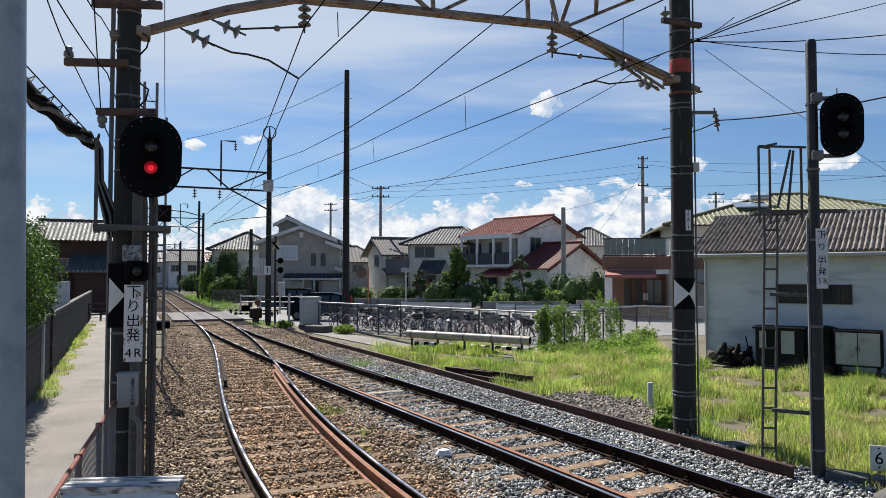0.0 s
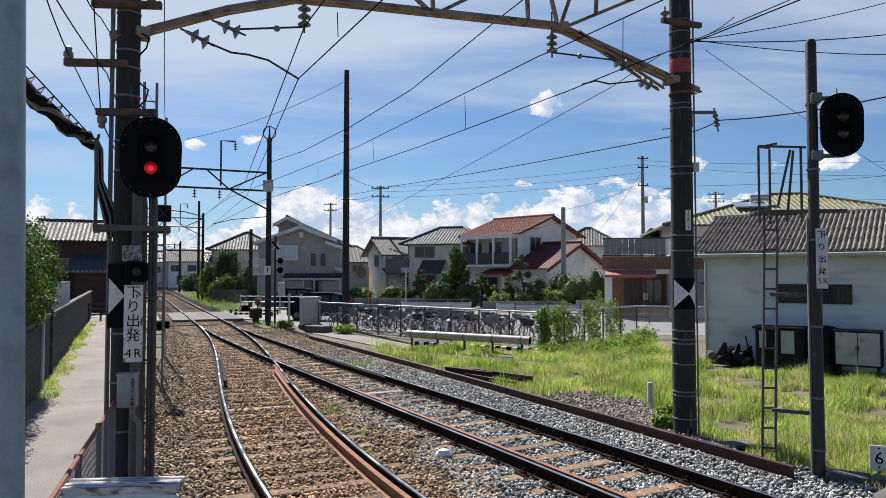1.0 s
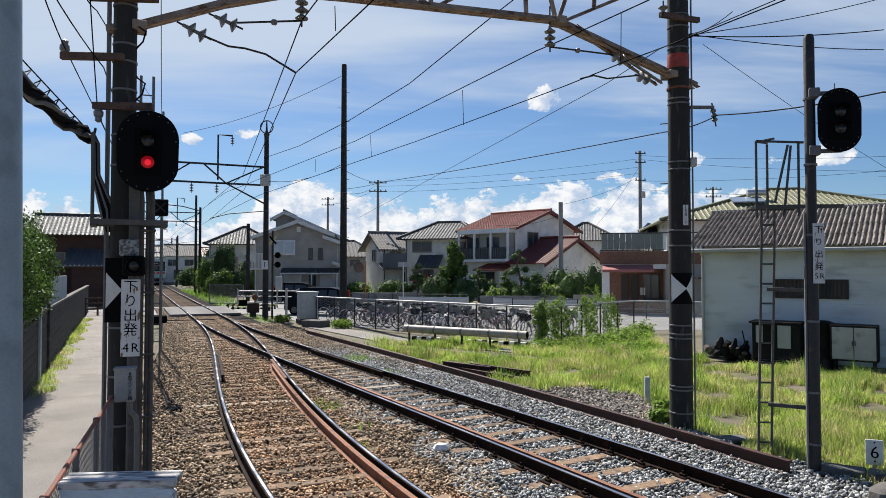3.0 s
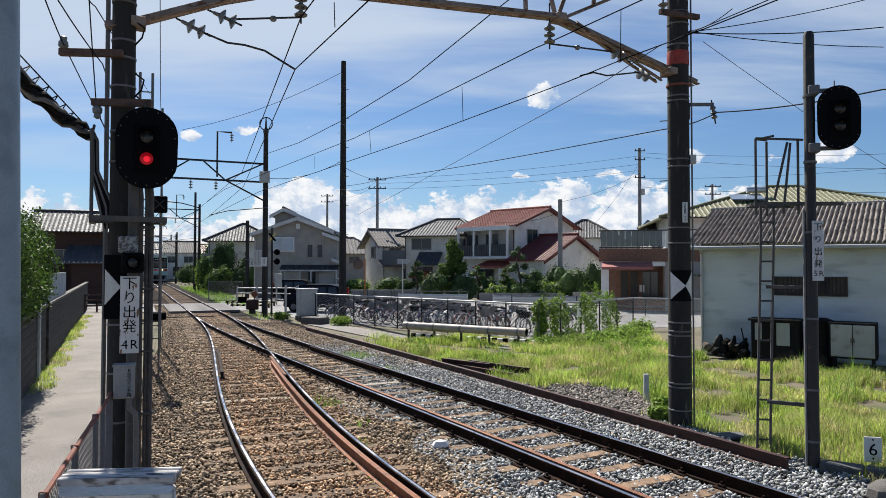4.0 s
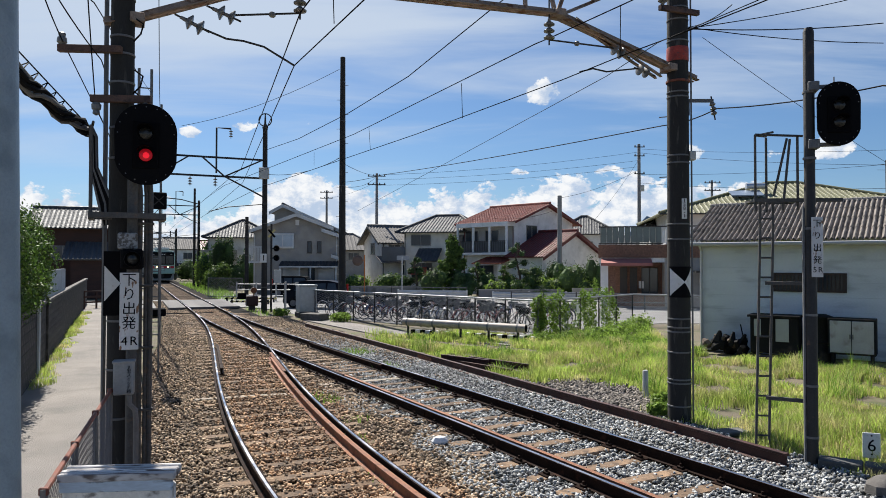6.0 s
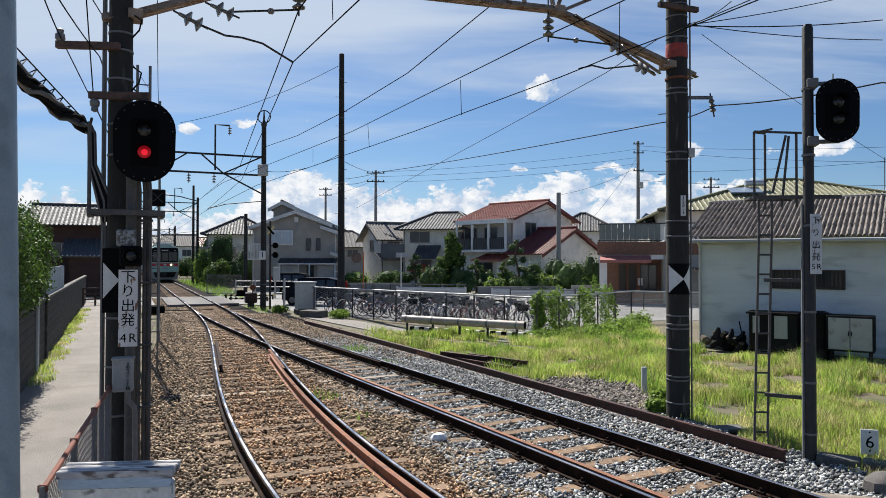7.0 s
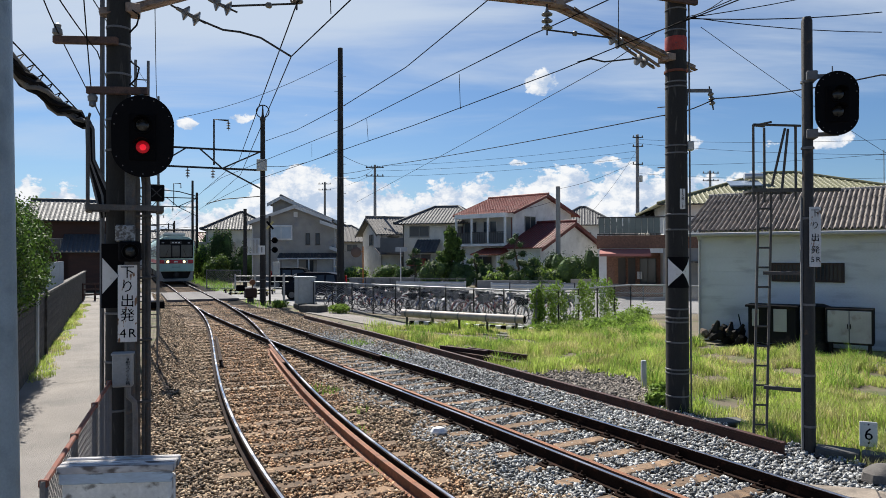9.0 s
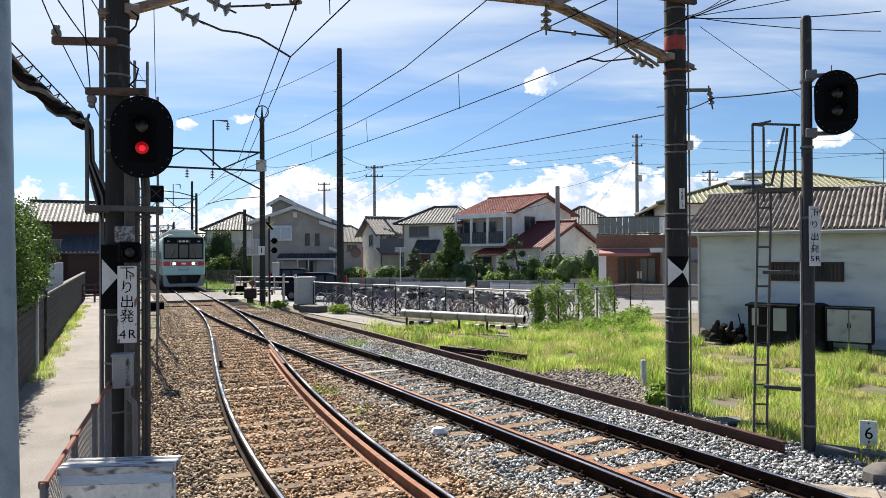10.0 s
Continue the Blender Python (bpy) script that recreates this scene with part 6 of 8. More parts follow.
def build_brick_building():
    t = thing("flat_roofed_building", "brick-faced flat-roofed shop with a louvred parapet and a pink awning", "building", at=pose(9.75, 42.0, 0, 0, 0, -14))
    brick = plain("brown_brick_tile", (0.20, 0.105, 0.068), 0.8, scale=9, fine=22, var=0.3, bump=0.4)
    part("wall", Geo().box(0, 2.2, 0, 9, 5, 2.9).box(0, 0, 2.62, 3.7, 2.2, 2.9).box(0, 0, 0, 0.45, 0.5, 2.62), STUCCO_WHITE, t)
    part("side_wall", Geo().box(3.7, 0, 0, 9, 2.2, 2.9), STUCCO_GREY, t, "grey rendered side wall")
    part("carport_roof", Geo().box(5.2, -2.4, 2.05, 9.2, -0.02, 2.15), DARK_TRIM, t, "dark flat carport roof")
    for u in (5.4, 7.2, 9.0):
        part("carport_post", Geo().box(u, -2.3, 0, u + 0.08, -2.22, 2.05), ALU, t)
    part("brick_wall", Geo().box(0.0, 2.12, 0, 3.7, 2.195, 2.62), brick, t, "brown brick recess wall")
    part("brick_pillar", Geo().box(0.46, 0.02, 0, 0.9, 0.5, 2.62, 0.01), brick, t, "brown brick pillar")
    part("brick_wall", Geo().box(0.9, 0.05, 0, 3.7, 0.2, 0.75, 0.01), brick, t, "low brick wall of the porch")
    part("brick_band", Geo().box(-0.12, -0.12, 2.9, 9.1, 5.1, 3.68, 0.01), brick, t, "brown brick fascia band")
    n = 10
    for k in range(n):
        part("parapet_panel", Geo().box(0.0 + 0.355 * k, -0.05, 3.80, 0.34 + 0.355 * k, -0.01, 4.72, 0.006), plain("grey_green_panel", (0.16, 0.185, 0.165), 0.5), t)
    part("parapet_rail", Geo().box(-0.1, -0.08, 4.72, 8.8, 0.02, 4.79).box(-0.1, -0.06, 3.70, 3.6, 0.0, 3.78), DARK_TRIM, t)
    part("parapet_wall", Geo().box(3.75, -0.05, 3.68, 8.8, 0.08, 4.6), STUCCO_CREAM, t)
    for k in range(12):
        part("parapet_post", Geo().box(0.3 * k, -0.01, 3.68, 0.3 * k + 0.04, 0.03, 4.74), DARK_TRIM, t)
    aw = Geo().rings([[(x, -1.25, 2.42), (x, -1.25, 2.58), (x, -0.12, 2.86), (x, -0.12, 2.70)] for x in (0.05, 2.95)])
    part("awning", aw, plain("pink_awning", (0.34, 0.13, 0.11), 0.7), t, "pale pink awning")
    for u, w in ((1.15, 0.45), (1.75, 0.45)):
        part("door", Geo().box(u, 2.05, 0.1, u + w, 2.12, 2.3, 0.01), DARK_TRIM, t)
    window(t, pose(0, 2.12, 0), 2.95, 0.2, 1.0, 2.1, 2, DARK_TRIM)
    window(t, pose(0, 0, 0), 4.6, 0.9, 0.8, 1.3, 2)
    part("notice", Geo().box(2.3, 2.07, 1.0, 2.6, 2.115, 1.45), WHITE_PAINT, t)
    window(t, pose(0, 0, 0), 7.0, 0.9, 1.6, 1.3, 2)


build_brick_building()


def build_shed():
    t = thing("shed", "pale grey clad shed with a corrugated roof beside the grass", "shed", at=pose(7.83, 20.8, 0, 0, 0, -35))
    clad = plain("shed_cladding", (0.60, 0.625, 0.635), 0.75, scale=0.8, var=0.12, spot=(0.44, 0.46, 0.475), spot_at=0.58, stretch=(0.5, 0.5, 2.0))
    W, D = 9.0, 6.0
    part("wall", Geo().box(0.03, 0.03, 0, W, D, 3.24).prism([(0.03, 3.24), (D, 3.24), (D / 2, 4.38)], "x", 0.03, W), clad, t)
    for k in range(8):
        z0 = 0.05 + 0.4 * k
        part("cladding_board", Geo().box(0, 0.0, z0, W, 0.03, min(z0 + 0.398, 3.24), 0.0015), clad, t)
    corr = mat("corrugated_fibre_cement", (0.215, 0.19, 0.168), 0.9, var=0.35, scale=3, fine=40, spot=(0.11, 0.10, 0.09), spot_at=0.56, stretch=(3, 0.6, 1), bump=0.3)
    n = int((W + 0.6) / 0.022)
    for side in (0, 1):
        for lay in range(4):
            f0, f1 = lay / 4, min(1.0, (lay + 1) / 4 + 0.03)
            vs = []
            for i in range(n + 1):
                wv = 0.044 * math.cos(i * 2 * math.pi / 6)
                for f in (f0, f1):
                    y = -0.32 + (D / 2 + 0.32) * f
                    vs.append((-0.35 + i * 0.022, D - y if side else y, 3.20 + 1.30 * f + wv + (0.03 if f == f0 else 0.006)))
            o = part("corrugated_sheet", Geo().add(vs, [(2 * i, 2 * i + 2, 2 * i + 3, 2 * i + 1) for i in range(n)]), corr, t, "weathered corrugated roofing")
            so = o.modifiers.new("thickness", "SOLIDIFY")
            so.thickness = 0.008
    for i in range(int((W + 0.6) / 0.132)):
        part("ridge_cap", CAP_MESH, None, t, at=pose(-0.33 + 0.132 * i, D / 2, 4.50))
    part("gutter", Geo().tube([(-0.35, -0.36, 3.13), (W, -0.36, 3.11)], 0.055, 8), plain("gutter_grey", (0.4, 0.4, 0.4), 0.5), t)
    part("downpipe", Geo().tube([(0.05, -0.33, 3.12), (0.04, -0.06, 2.95), (0.04, -0.06, 0.05)], 0.04, 8), plain("gutter_grey", (0.4, 0.4, 0.4), 0.5), t)
    part("eave_board", Geo().box(-0.3, -0.28, 3.10, W, -0.24, 3.19), DARK_TRIM, t)
    win = part("window", Geo().box(2.0, -0.05, 1.78, 3.80, 0.02, 1.84).box(2.0, -0.05, 2.25, 3.80, 0.02, 2.31).box(2.0, -0.05, 1.84, 2.06, 0.02, 2.25).box(3.74, -0.05, 1.84, 3.80, 0.02, 2.25), plain("brown_window_frame", (0.035, 0.022, 0.018), 0.6), t, "low window with dark vertical bars")
    part("pane", Geo().box(2.05, -0.012, 1.83, 3.75, -0.004, 2.26), GLASS_DARK, win)
    for k in range(17):
        part("window_bar", Geo().box(2.12 + 0.1 * k, -0.04, 1.84, 2.145 + 0.1 * k, -0.015, 2.25), plain("brown_window_frame", (0.035, 0.022, 0.018), 0.6), win)
    # what stands along the wall
    black = plain("sooty_black", (0.018, 0.018, 0.018), 0.7, var=0.3, spot=(0.05, 0.04, 0.035), spot_at=0.6)
    m = t.matrix_basis
    a = thing("old_oven", "rusty black steel cabinet with a pale door panel against the shed", "cabinet", at=m @ pose(2.17, -0.95, 0))
    part("body", Geo().box(-0.55, -0.35, 0.18, 0.62, 0.35, 1.15, 0.02).box(-0.62, -0.4, 1.13, 0.66, 0.4, 1.19, 0.01), black, a)
    part("door_panel", Geo().box(0.08, -0.372, 0.5, 0.40, -0.352, 1.1, 0.006), plain("pale_panel", (0.36, 0.37, 0.36), 0.6), a)
    part("door_panel", Geo().box(-0.45, -0.372, 0.62, -0.28, -0.352, 1.08, 0.006), plain("pale_panel", (0.36, 0.37, 0.36), 0.6), a)
    for sx in (-0.5, 0.52):
        part("leg", Geo().box(sx - 0.04, -0.3, 0, sx + 0.04, 0.3, 0.18), black, a)
    b = thing("drum", "black steel bin against the shed", "bin", at=m @ pose(3.2, -0.85, 0))
    part("body", Geo().lathe([(0.33, 0), (0.35, 0.05), (0.34, 0.5), (0.36, 0.52), (0.34, 0.54), (0.34, 1.15), (0.36, 1.18), (0.2, 1.24)], 18), black, b, smooth=True)
    c = thing("steel_cupboard", "stained white steel cupboard on a black stand by the shed", "cupboard", at=m @ pose(3.99, -1.0, 0) @ Matrix.Diagonal((0.80, 0.9, 0.98, 1)))
    part("body", Geo().box(-0.66, -0.3, 0.27, 0.66, 0.35, 1.20, 0.015), black, c)
    for s in (-1, 1):
        dd = part("door", Geo().box(0.01 if s > 0 else -0.60, -0.325, 0.32, 0.60 if s > 0 else -0.01, -0.302, 1.14, 0.008), plain("dirty_white_steel", (0.38, 0.38, 0.375), 0.6, spot=(0.28, 0.26, 0.24), spot_at=0.62, scale=2), c)
        part("handle", Geo().box(0.04 * s - 0.012, -0.345, 0.68, 0.04 * s + 0.012, -0.325, 0.80), black, dd)
    for sx in (-0.58, 0.5):
        part("leg", Geo().box(sx, -0.25, 0, sx + 0.08, 0.3, 0.28), black, c)
    d = thing("scrap_heap", "charred root stump and scrap pieces by the shed corner", "scrap", at=m @ pose(0.85, -0.6, 0))
    rng = random.Random(8)
    for k in range(26):
        x, y = rng.uniform(-0.45, 0.55), rng.uniform(-0.2, 0.2)
        part("stump_piece", Geo().lathe([(rng.uniform(0.05, 0.12), 0), (rng.uniform(0.08, 0.16), 0.14), (rng.uniform(0.03, 0.07), rng.uniform(0.24, 0.44))], 6), black if k % 5 else BARK, d, at=pose(x, y, rng.uniform(0, 0.36) * (1 - abs(x)), rng.uniform(-50, 50), rng.uniform(-50, 50), rng.uniform(0, 360)))
    part("stick", Geo().tube([(0.55, 0, 0), (0.36, 0.1, 0.85)], 0.018, 5), black, d)


CAP_MESH = mesh_of("ridge_cap", Geo().lathe([(0.075, -0.09), (0.085, 0.06), (0.095, 0.09)], 8, pose(0, 0, 0, 0, 90, 0)), plain("ridge_fibre_cement", (0.24, 0.22, 0.2), 0.9))
build_shed()


def build_left_wall():
    a, d = Vector((-8.45, 14.4, 0)), Vector((-0.42, 0.907, 0)).normalized()
    def at(s):
        p = a + d * s
        return (p.x, p.y)
    rot = math.degrees(math.atan2(d.y, d.x))
    w = thing("block_wall", "dark stained concrete block wall along the footpath", "wall", at=pose(a.x, a.y, 0, 0, 0, rot))
    blk = mesh_of("block", Geo().box(0.004, 0.0, 0.004, 0.392, 0.12, 0.188, 0.006), WALL_BLOCK)
    part("core", Geo().box(-6, 0.01, 0, 32, 0.11, 1.52), WALL_BLOCK, w)
    for j in range(8):
        for i in range(-12, 24):
            part("block", blk, None, w, at=pose(0.4 * i + (0.2 if j % 2 else 0), 0, 0.19 * j))
    part("coping", Geo().box(-6, -0.03, 1.52, 32, 0.15, 1.60, 0.012), mat("coping_concrete", (0.15, 0.14, 0.125), 0.9, var=0.4, scale=2, spot=(0.06, 0.055, 0.05), spot_at=0.55, bump=0.4), w, "weathered grey coping")
    for s in (1.6, 3.9):
        part("pillar", Geo().box(s, -0.06, 0, s + 0.22, 0.0, 1.7, 0.01), plain("white_pillar", (0.42, 0.45, 0.45), 0.7) if s < 3 else WALL_BLOCK, w)
    f = thing("panel_fence", "grey metal slat fence standing on the block wall", "fence", at=pose(a.x, a.y, 0, 0, 0, rot))
    for k in range(26):
        part("slat", Geo().box(4.2 + 0.30 * k, 0.03, 1.6, 4.26 + 0.30 * k, 0.09, 2.35, 0.004), plain("fence_slat_grey", (0.36, 0.41, 0.46), 0.5), f)
    part("fence_rail", Geo().box(4.1, 0.08, 2.30, 11.8, 0.11, 2.36).box(4.1, 0.08, 1.7, 11.8, 0.11, 1.75), GALV, f)
    g = thing("wooden_gate", "low brown wooden rail fence at the end of the path", "fence", at=pose(*at(27.0), 0, 0, 0, rot - 60))
    for k in range(5):
        part("post", Geo().box(0.7 * k, 0, 0, 0.7 * k + 0.08, 0.08, 1.0), DARK_WOOD, g)
    for z in (0.3, 0.6, 0.9):
        part("board", Geo().box(0, -0.03, z, 2.9, 0.0, z + 0.1), DARK_WOOD, g)
    return a, d


WALL_A, WALL_D = build_left_wall()

# ---- plants ----


def leaf_cloud(clumps, n, size, seed, flat=0.0):
    """Leaves as small bent quads in the shell of ellipsoid clumps (x, y, z, rx, ry, rz)."""
    rs = np.random.RandomState(seed)
    C = np.array(clumps, np.float32)
    vol = C[:, 3] * C[:, 4] + C[:, 3] * C[:, 5] + C[:, 4] * C[:, 5]
    idx = rs.choice(len(C), n, p=vol / vol.sum())
    u = rs.normal(size=(n, 3))
    u /= np.linalg.norm(u, axis=1, keepdims=True)
    r = rs.uniform(0.55, 1.06, n) ** 0.6
    wob = 1 + 0.16 * np.sin(u[:, 0] * 7 + idx) + 0.14 * np.sin(u[:, 2] * 9 + idx * 2.0)
    P = C[idx, :3] + u * C[idx, 3:] * (r * wob)[:, None]
    d = u + rs.normal(size=(n, 3)) * 0.7
    d[:, 2] += flat
    d /= np.linalg.norm(d, axis=1, keepdims=True)
    t = np.cross(d, rs.normal(size=(n, 3)))
    t /= np.linalg.norm(t, axis=1, keepdims=True)
    b = np.cross(d, t)
    s = size * rs.uniform(0.6, 1.4, (n, 1))
    V = np.stack([P - t * s, P + b * s * 0.55 + d * s * 0.15, P + t * s, P - b * s * 0.55 + d * s * 0.15], 1)
    return V.reshape(-1, 3), np.arange(4 * n).reshape(n, 4)


def plant(name, label, category, at, clumps, n, size, seed, material, trunk=(), group="", limbs=(), flat=0.0):
    t = thing(name, label, category, group, pose(*at))
    if trunk:
        g = Geo().tube([p[:3] for p in trunk], [p[3] for p in trunk], 8)
        part("trunk", g, BARK, t, smooth=True)
    for a, b, r in limbs:
        part("limb", Geo().tube([a, (Vector(a) + Vector(b)) / 2 + Vector((0, 0, 0.06)), b], [r, r * 0.7, r * 0.4], 6), BARK, t)
    o = new("crown", fast_mesh("crown", *leaf_cloud(clumps, n, size, seed, flat), material))
    o.parent = t
    # added dark inner mass for the crown's shaded depth, so that it is not see-through everywhere
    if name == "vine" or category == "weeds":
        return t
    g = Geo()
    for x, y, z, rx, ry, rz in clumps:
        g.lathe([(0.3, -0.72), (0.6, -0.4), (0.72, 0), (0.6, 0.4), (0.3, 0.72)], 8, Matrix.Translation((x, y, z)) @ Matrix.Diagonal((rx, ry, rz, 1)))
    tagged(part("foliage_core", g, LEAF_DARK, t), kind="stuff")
    return t


def bush(label, x, y, rx, ry, h, seed, material=None, n=900, size=0.07, category="bush", group="garden bushes"):
    rng = random.Random(seed)
    cl = [(rng.uniform(-0.5, 0.5) * rx, rng.uniform(-0.5, 0.5) * ry, h * rng.uniform(0.35, 0.72), rx * rng.uniform(0.45, 0.75), ry * rng.uniform(0.5, 0.8), h * rng.uniform(0.28, 0.42)) for _ in range(6)]
    cl.append((0, 0, h * 0.4, rx * 0.85, ry * 0.8, h * 0.42))
    return plant("bush", label, category, (x, y, 0), cl, n, size, seed, material or LEAF, ((0, 0, 0, 0.05), (0, 0, h * 0.4, 0.03)), group)


def cloud_pine(label, x, y, h, w, seed, material=None, layers=6):
    """A topiary pine: a bent trunk with flat cushions of needles on its limbs."""
    rng = random.Random(seed)
    cl, limbs = [], []
    tr = [(0, 0, 0, 0.11), (0.1 * w, 0, h * 0.35, 0.09), (-0.08 * w, 0, h * 0.7, 0.06), (0, 0, h * 0.96, 0.03)]
    for k in range(layers):
        z = h * (0.26 + 0.68 * k / (layers - 1))
        sh = w * 0.5 * (1.05 - 0.75 * k / (layers - 1))
        for s in ((-1, 1) if k < layers - 1 else (0,)):
            px, py = s * sh * rng.uniform(0.5, 0.8), rng.uniform(-0.3, 0.3) * w
            zz = z + rng.uniform(-0.08, 0.08) * h
            cl.append((px, py, zz, sh * rng.uniform(0.42, 0.6) + 0.10, sh * 0.5 + 0.10, h * 0.066))
            limbs.append(((0, 0, zz - 0.15), (px, py, zz - 0.05), 0.035))
    return plant("pine_tree", label, "tree", (x, y, 0), cl, 3200, 0.05, seed, material or LEAF_DARK, tr, "clipped garden pines", limbs, 0.5)


def build_plants():
    # hedge over the block wall
    cl = []
    rng = random.Random(2)
    for k in range(11):
        s = -3.4 + 0.5 * k
        p = WALL_A + WALL_D * s
        cl.append((p.x - 0.40 + rng.uniform(-0.12, 0.12), p.y, 2.55 + rng.uniform(-0.3, 0.25), 0.62, 0.62, rng.uniform(0.8, 1.05)))
        cl.append((p.x - 0.30, p.y, 2.05 + rng.uniform(-0.1, 0.1), 0.52, 0.6, 0.5))
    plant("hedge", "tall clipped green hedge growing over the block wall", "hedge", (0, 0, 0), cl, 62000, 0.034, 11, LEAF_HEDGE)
    t = thing("shoots", "thin pale shoots above the hedge", "plant")
    for k in range(26):
        p = WALL_A + WALL_D * rng.uniform(-2.5, 1.6)
        x, y = p.x - 0.5 + rng.uniform(-0.3, 0.3), p.y
        hh = rng.uniform(0.15, 0.55)
        g = Geo().tube([(x, y, 3.2), (x + rng.uniform(-0.1, 0.1), y, 3.2 + hh)], 0.006, 4)
        for j in range(5):
            z = 3.25 + hh * j / 5
            a = rng.uniform(0, 6.28)
            dx, dy = 0.07 * math.cos(a), 0.07 * math.sin(a)
            g.add([(x, y, z), (x + dx + dy * 0.3, y + dy, z + 0.03), (x + 1.6 * dx, y + 1.6 * dy, z + 0.05), (x + dx - dy * 0.3, y + dy - dx * 0.3, z + 0.04)], [(0, 1, 2, 3)])
        part("shoot", g, LEAF_BRIGHT, t)
    # bushes beyond the crossing
    for x, y, rx, h, s, m, lab in ((-23.6, 70.5, 1.3, 3.4, 21, LEAF_BRIGHT, "broad bright green bush beside the line"), (-24.9, 75.0, 1.9, 5.2, 22, LEAF, "tall green shrub beyond the crossing"), (-21.4, 69.0, 1.1, 5.0, 23, LEAF_DARK, "dark conical evergreen beyond the crossing"),
                                   (-18.9, 68.0, 1.9, 3.4, 24, LEAF_DARK, "dark hedge below the houses"), (-24.6, 79.0, 1.8, 4.2, 25, LEAF, "leafy bush beside the track"), (-28.6, 86.0, 2.0, 3.6, 26, LEAF_DARK, "dark bush further along the line"), (-20.6, 65.5, 1.5, 2.3, 27, LEAF, "low sunlit bush beside the crossing"),
                                   (-34.5, 98.0, 2.2, 3.0, 28, LEAF, "bush along the railway fence")):
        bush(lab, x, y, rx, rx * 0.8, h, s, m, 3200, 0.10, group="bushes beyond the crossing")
    # garden trees of the white house
    for x, y, h, w, s in ((3.0, 54.5, 2.8, 1.9, 33), (4.95, 53.0, 2.3, 1.15, 34), (6.05, 53.5, 4.2, 1.9, 35), (-1.9, 56.0, 3.2, 1.6, 36), (13.0, 50.5, 3.6, 2.4, 37)):
        cloud_pine("clipped cloud-shaped garden pine in front of the houses", x, y, h, w, s, LEAF if s in (33, 34, 37) else LEAF_DARK)
    cl = [(0.1, 0, 3.2, 0.6, 0.6, 0.9), (-0.5, 0, 2.3, 0.55, 0.6, 0.6), (0.55, 0.1, 2.5, 0.55, 0.6, 0.6), (0.0, 0, 4.1, 0.45, 0.5, 0.6), (-0.2, 0, 1.3, 0.6, 0.6, 0.7), (0.5, 0, 3.5, 0.4, 0.4, 0.4)]
    plant("broadleaf_tree", "dense green broadleaf tree in front of the cream house", "tree", (1.0, 54.5, 0), cl, 5200, 0.11, 41, LEAF, ((0, 0, 0, 0.14), (0.1, 0, 2.5, 0.09), (0, 0, 4.2, 0.03)), limbs=(((0, 0, 1.6), (0.8, 0, 2.4), 0.05), ((0, 0, 1.5), (-0.7, 0, 2.2), 0.05)))
    for x, y, r, h, s, m in ((-0.4, 53.4, 1.1, 2.0, 51, LEAF), (4.2, 52.2, 0.9, 1.2, 52, LEAF_BRIGHT), (6.0, 52.2, 1.1, 1.3, 53, LEAF), (8.4, 52.0, 1.0, 1.7, 54, LEAF_BRIGHT), (10.2, 51.5, 1.5, 2.6, 55, LEAF), (11.6, 50.8, 1.2, 3.0, 56, LEAF_DARK),
                             (-4.2, 57.5, 1.3, 1.7, 57, LEAF), (-7.0, 58.5, 1.3, 1.6, 58, LEAF_BRIGHT), (13.7, 47.5, 1.2, 1.9, 59, LEAF), (2.1, 52.4, 0.9, 1.4, 60, LEAF_DARK), (7.5, 51.6, 1.2, 0.9, 61, LEAF_DARK), (1.7, 53.4, 1.0, 1.9, 63, LEAF_DARK), (3.8, 53.9, 1.0, 1.8, 64, LEAF_DARK), (5.5, 52.9, 0.9, 1.5, 65, LEAF), (7.3, 53.3, 1.0, 2.3, 66, LEAF), (9.2, 52.8, 1.1, 2.6, 67, LEAF_DARK), (-2.9, 56.2, 0.9, 1.6, 68, LEAF_DARK), (10.9, 50.4, 0.9, 1.6, 69, LEAF_BRIGHT), (12.3, 46.5, 1.0, 1.5, 62, LEAF_BRIGHT)):
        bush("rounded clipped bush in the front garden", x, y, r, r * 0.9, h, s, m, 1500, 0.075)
    # vine on the wire fence
    a, b = Vector((3.4, 23.9, 0)), Vector((7.0, 27.9, 0))
    rs = random.Random(9)
    for k in range(15):
        u = k / 14 if k % 5 != 1 else 0.03
        p = a.lerp(b, u)
        hh = rs.uniform(1.0, 1.65) if u < 0.6 else rs.uniform(1.4, 2.0)
        clv = [(rs.uniform(-0.12, 0.12), -0.05, hh * (j + 0.5) / 4, rs.uniform(0.08, 0.24), 0.08, hh / 6) for j in range(4)]
        plant("vine", "bright green vine climbing on the wire fence", "vine", (p.x, p.y, 0), clv, 560, 0.045, 70 + k, LEAF_BRIGHT, group="vines on the fence")
    for x, y, r, h, s in ((4.6, 22.8, 0.9, 0.35, 91), (5.6, 23.6, 1.0, 0.42, 92), (6.6, 24.5, 1.0, 0.5, 93), (5.9, 22.0, 1.2, 0.32, 94), (7.3, 25.6, 0.7, 0.7, 95), (3.6, 22.9, 0.6, 0.32, 96), (-4.3, 30.6, 0.55, 0.4, 97), (4.05, 12.4, 0.30, 0.26, 98), (-7.6, 33.4, 0.4, 0.4, 99), (3.75, 11.7, 0.25, 0.22, 100)):
        bush("low bright green weeds at the fence", x, y, r, r * 0.8, h, s, LEAF_BRIGHT, 1300, 0.045, "weeds", "weed clumps")


build_plants()


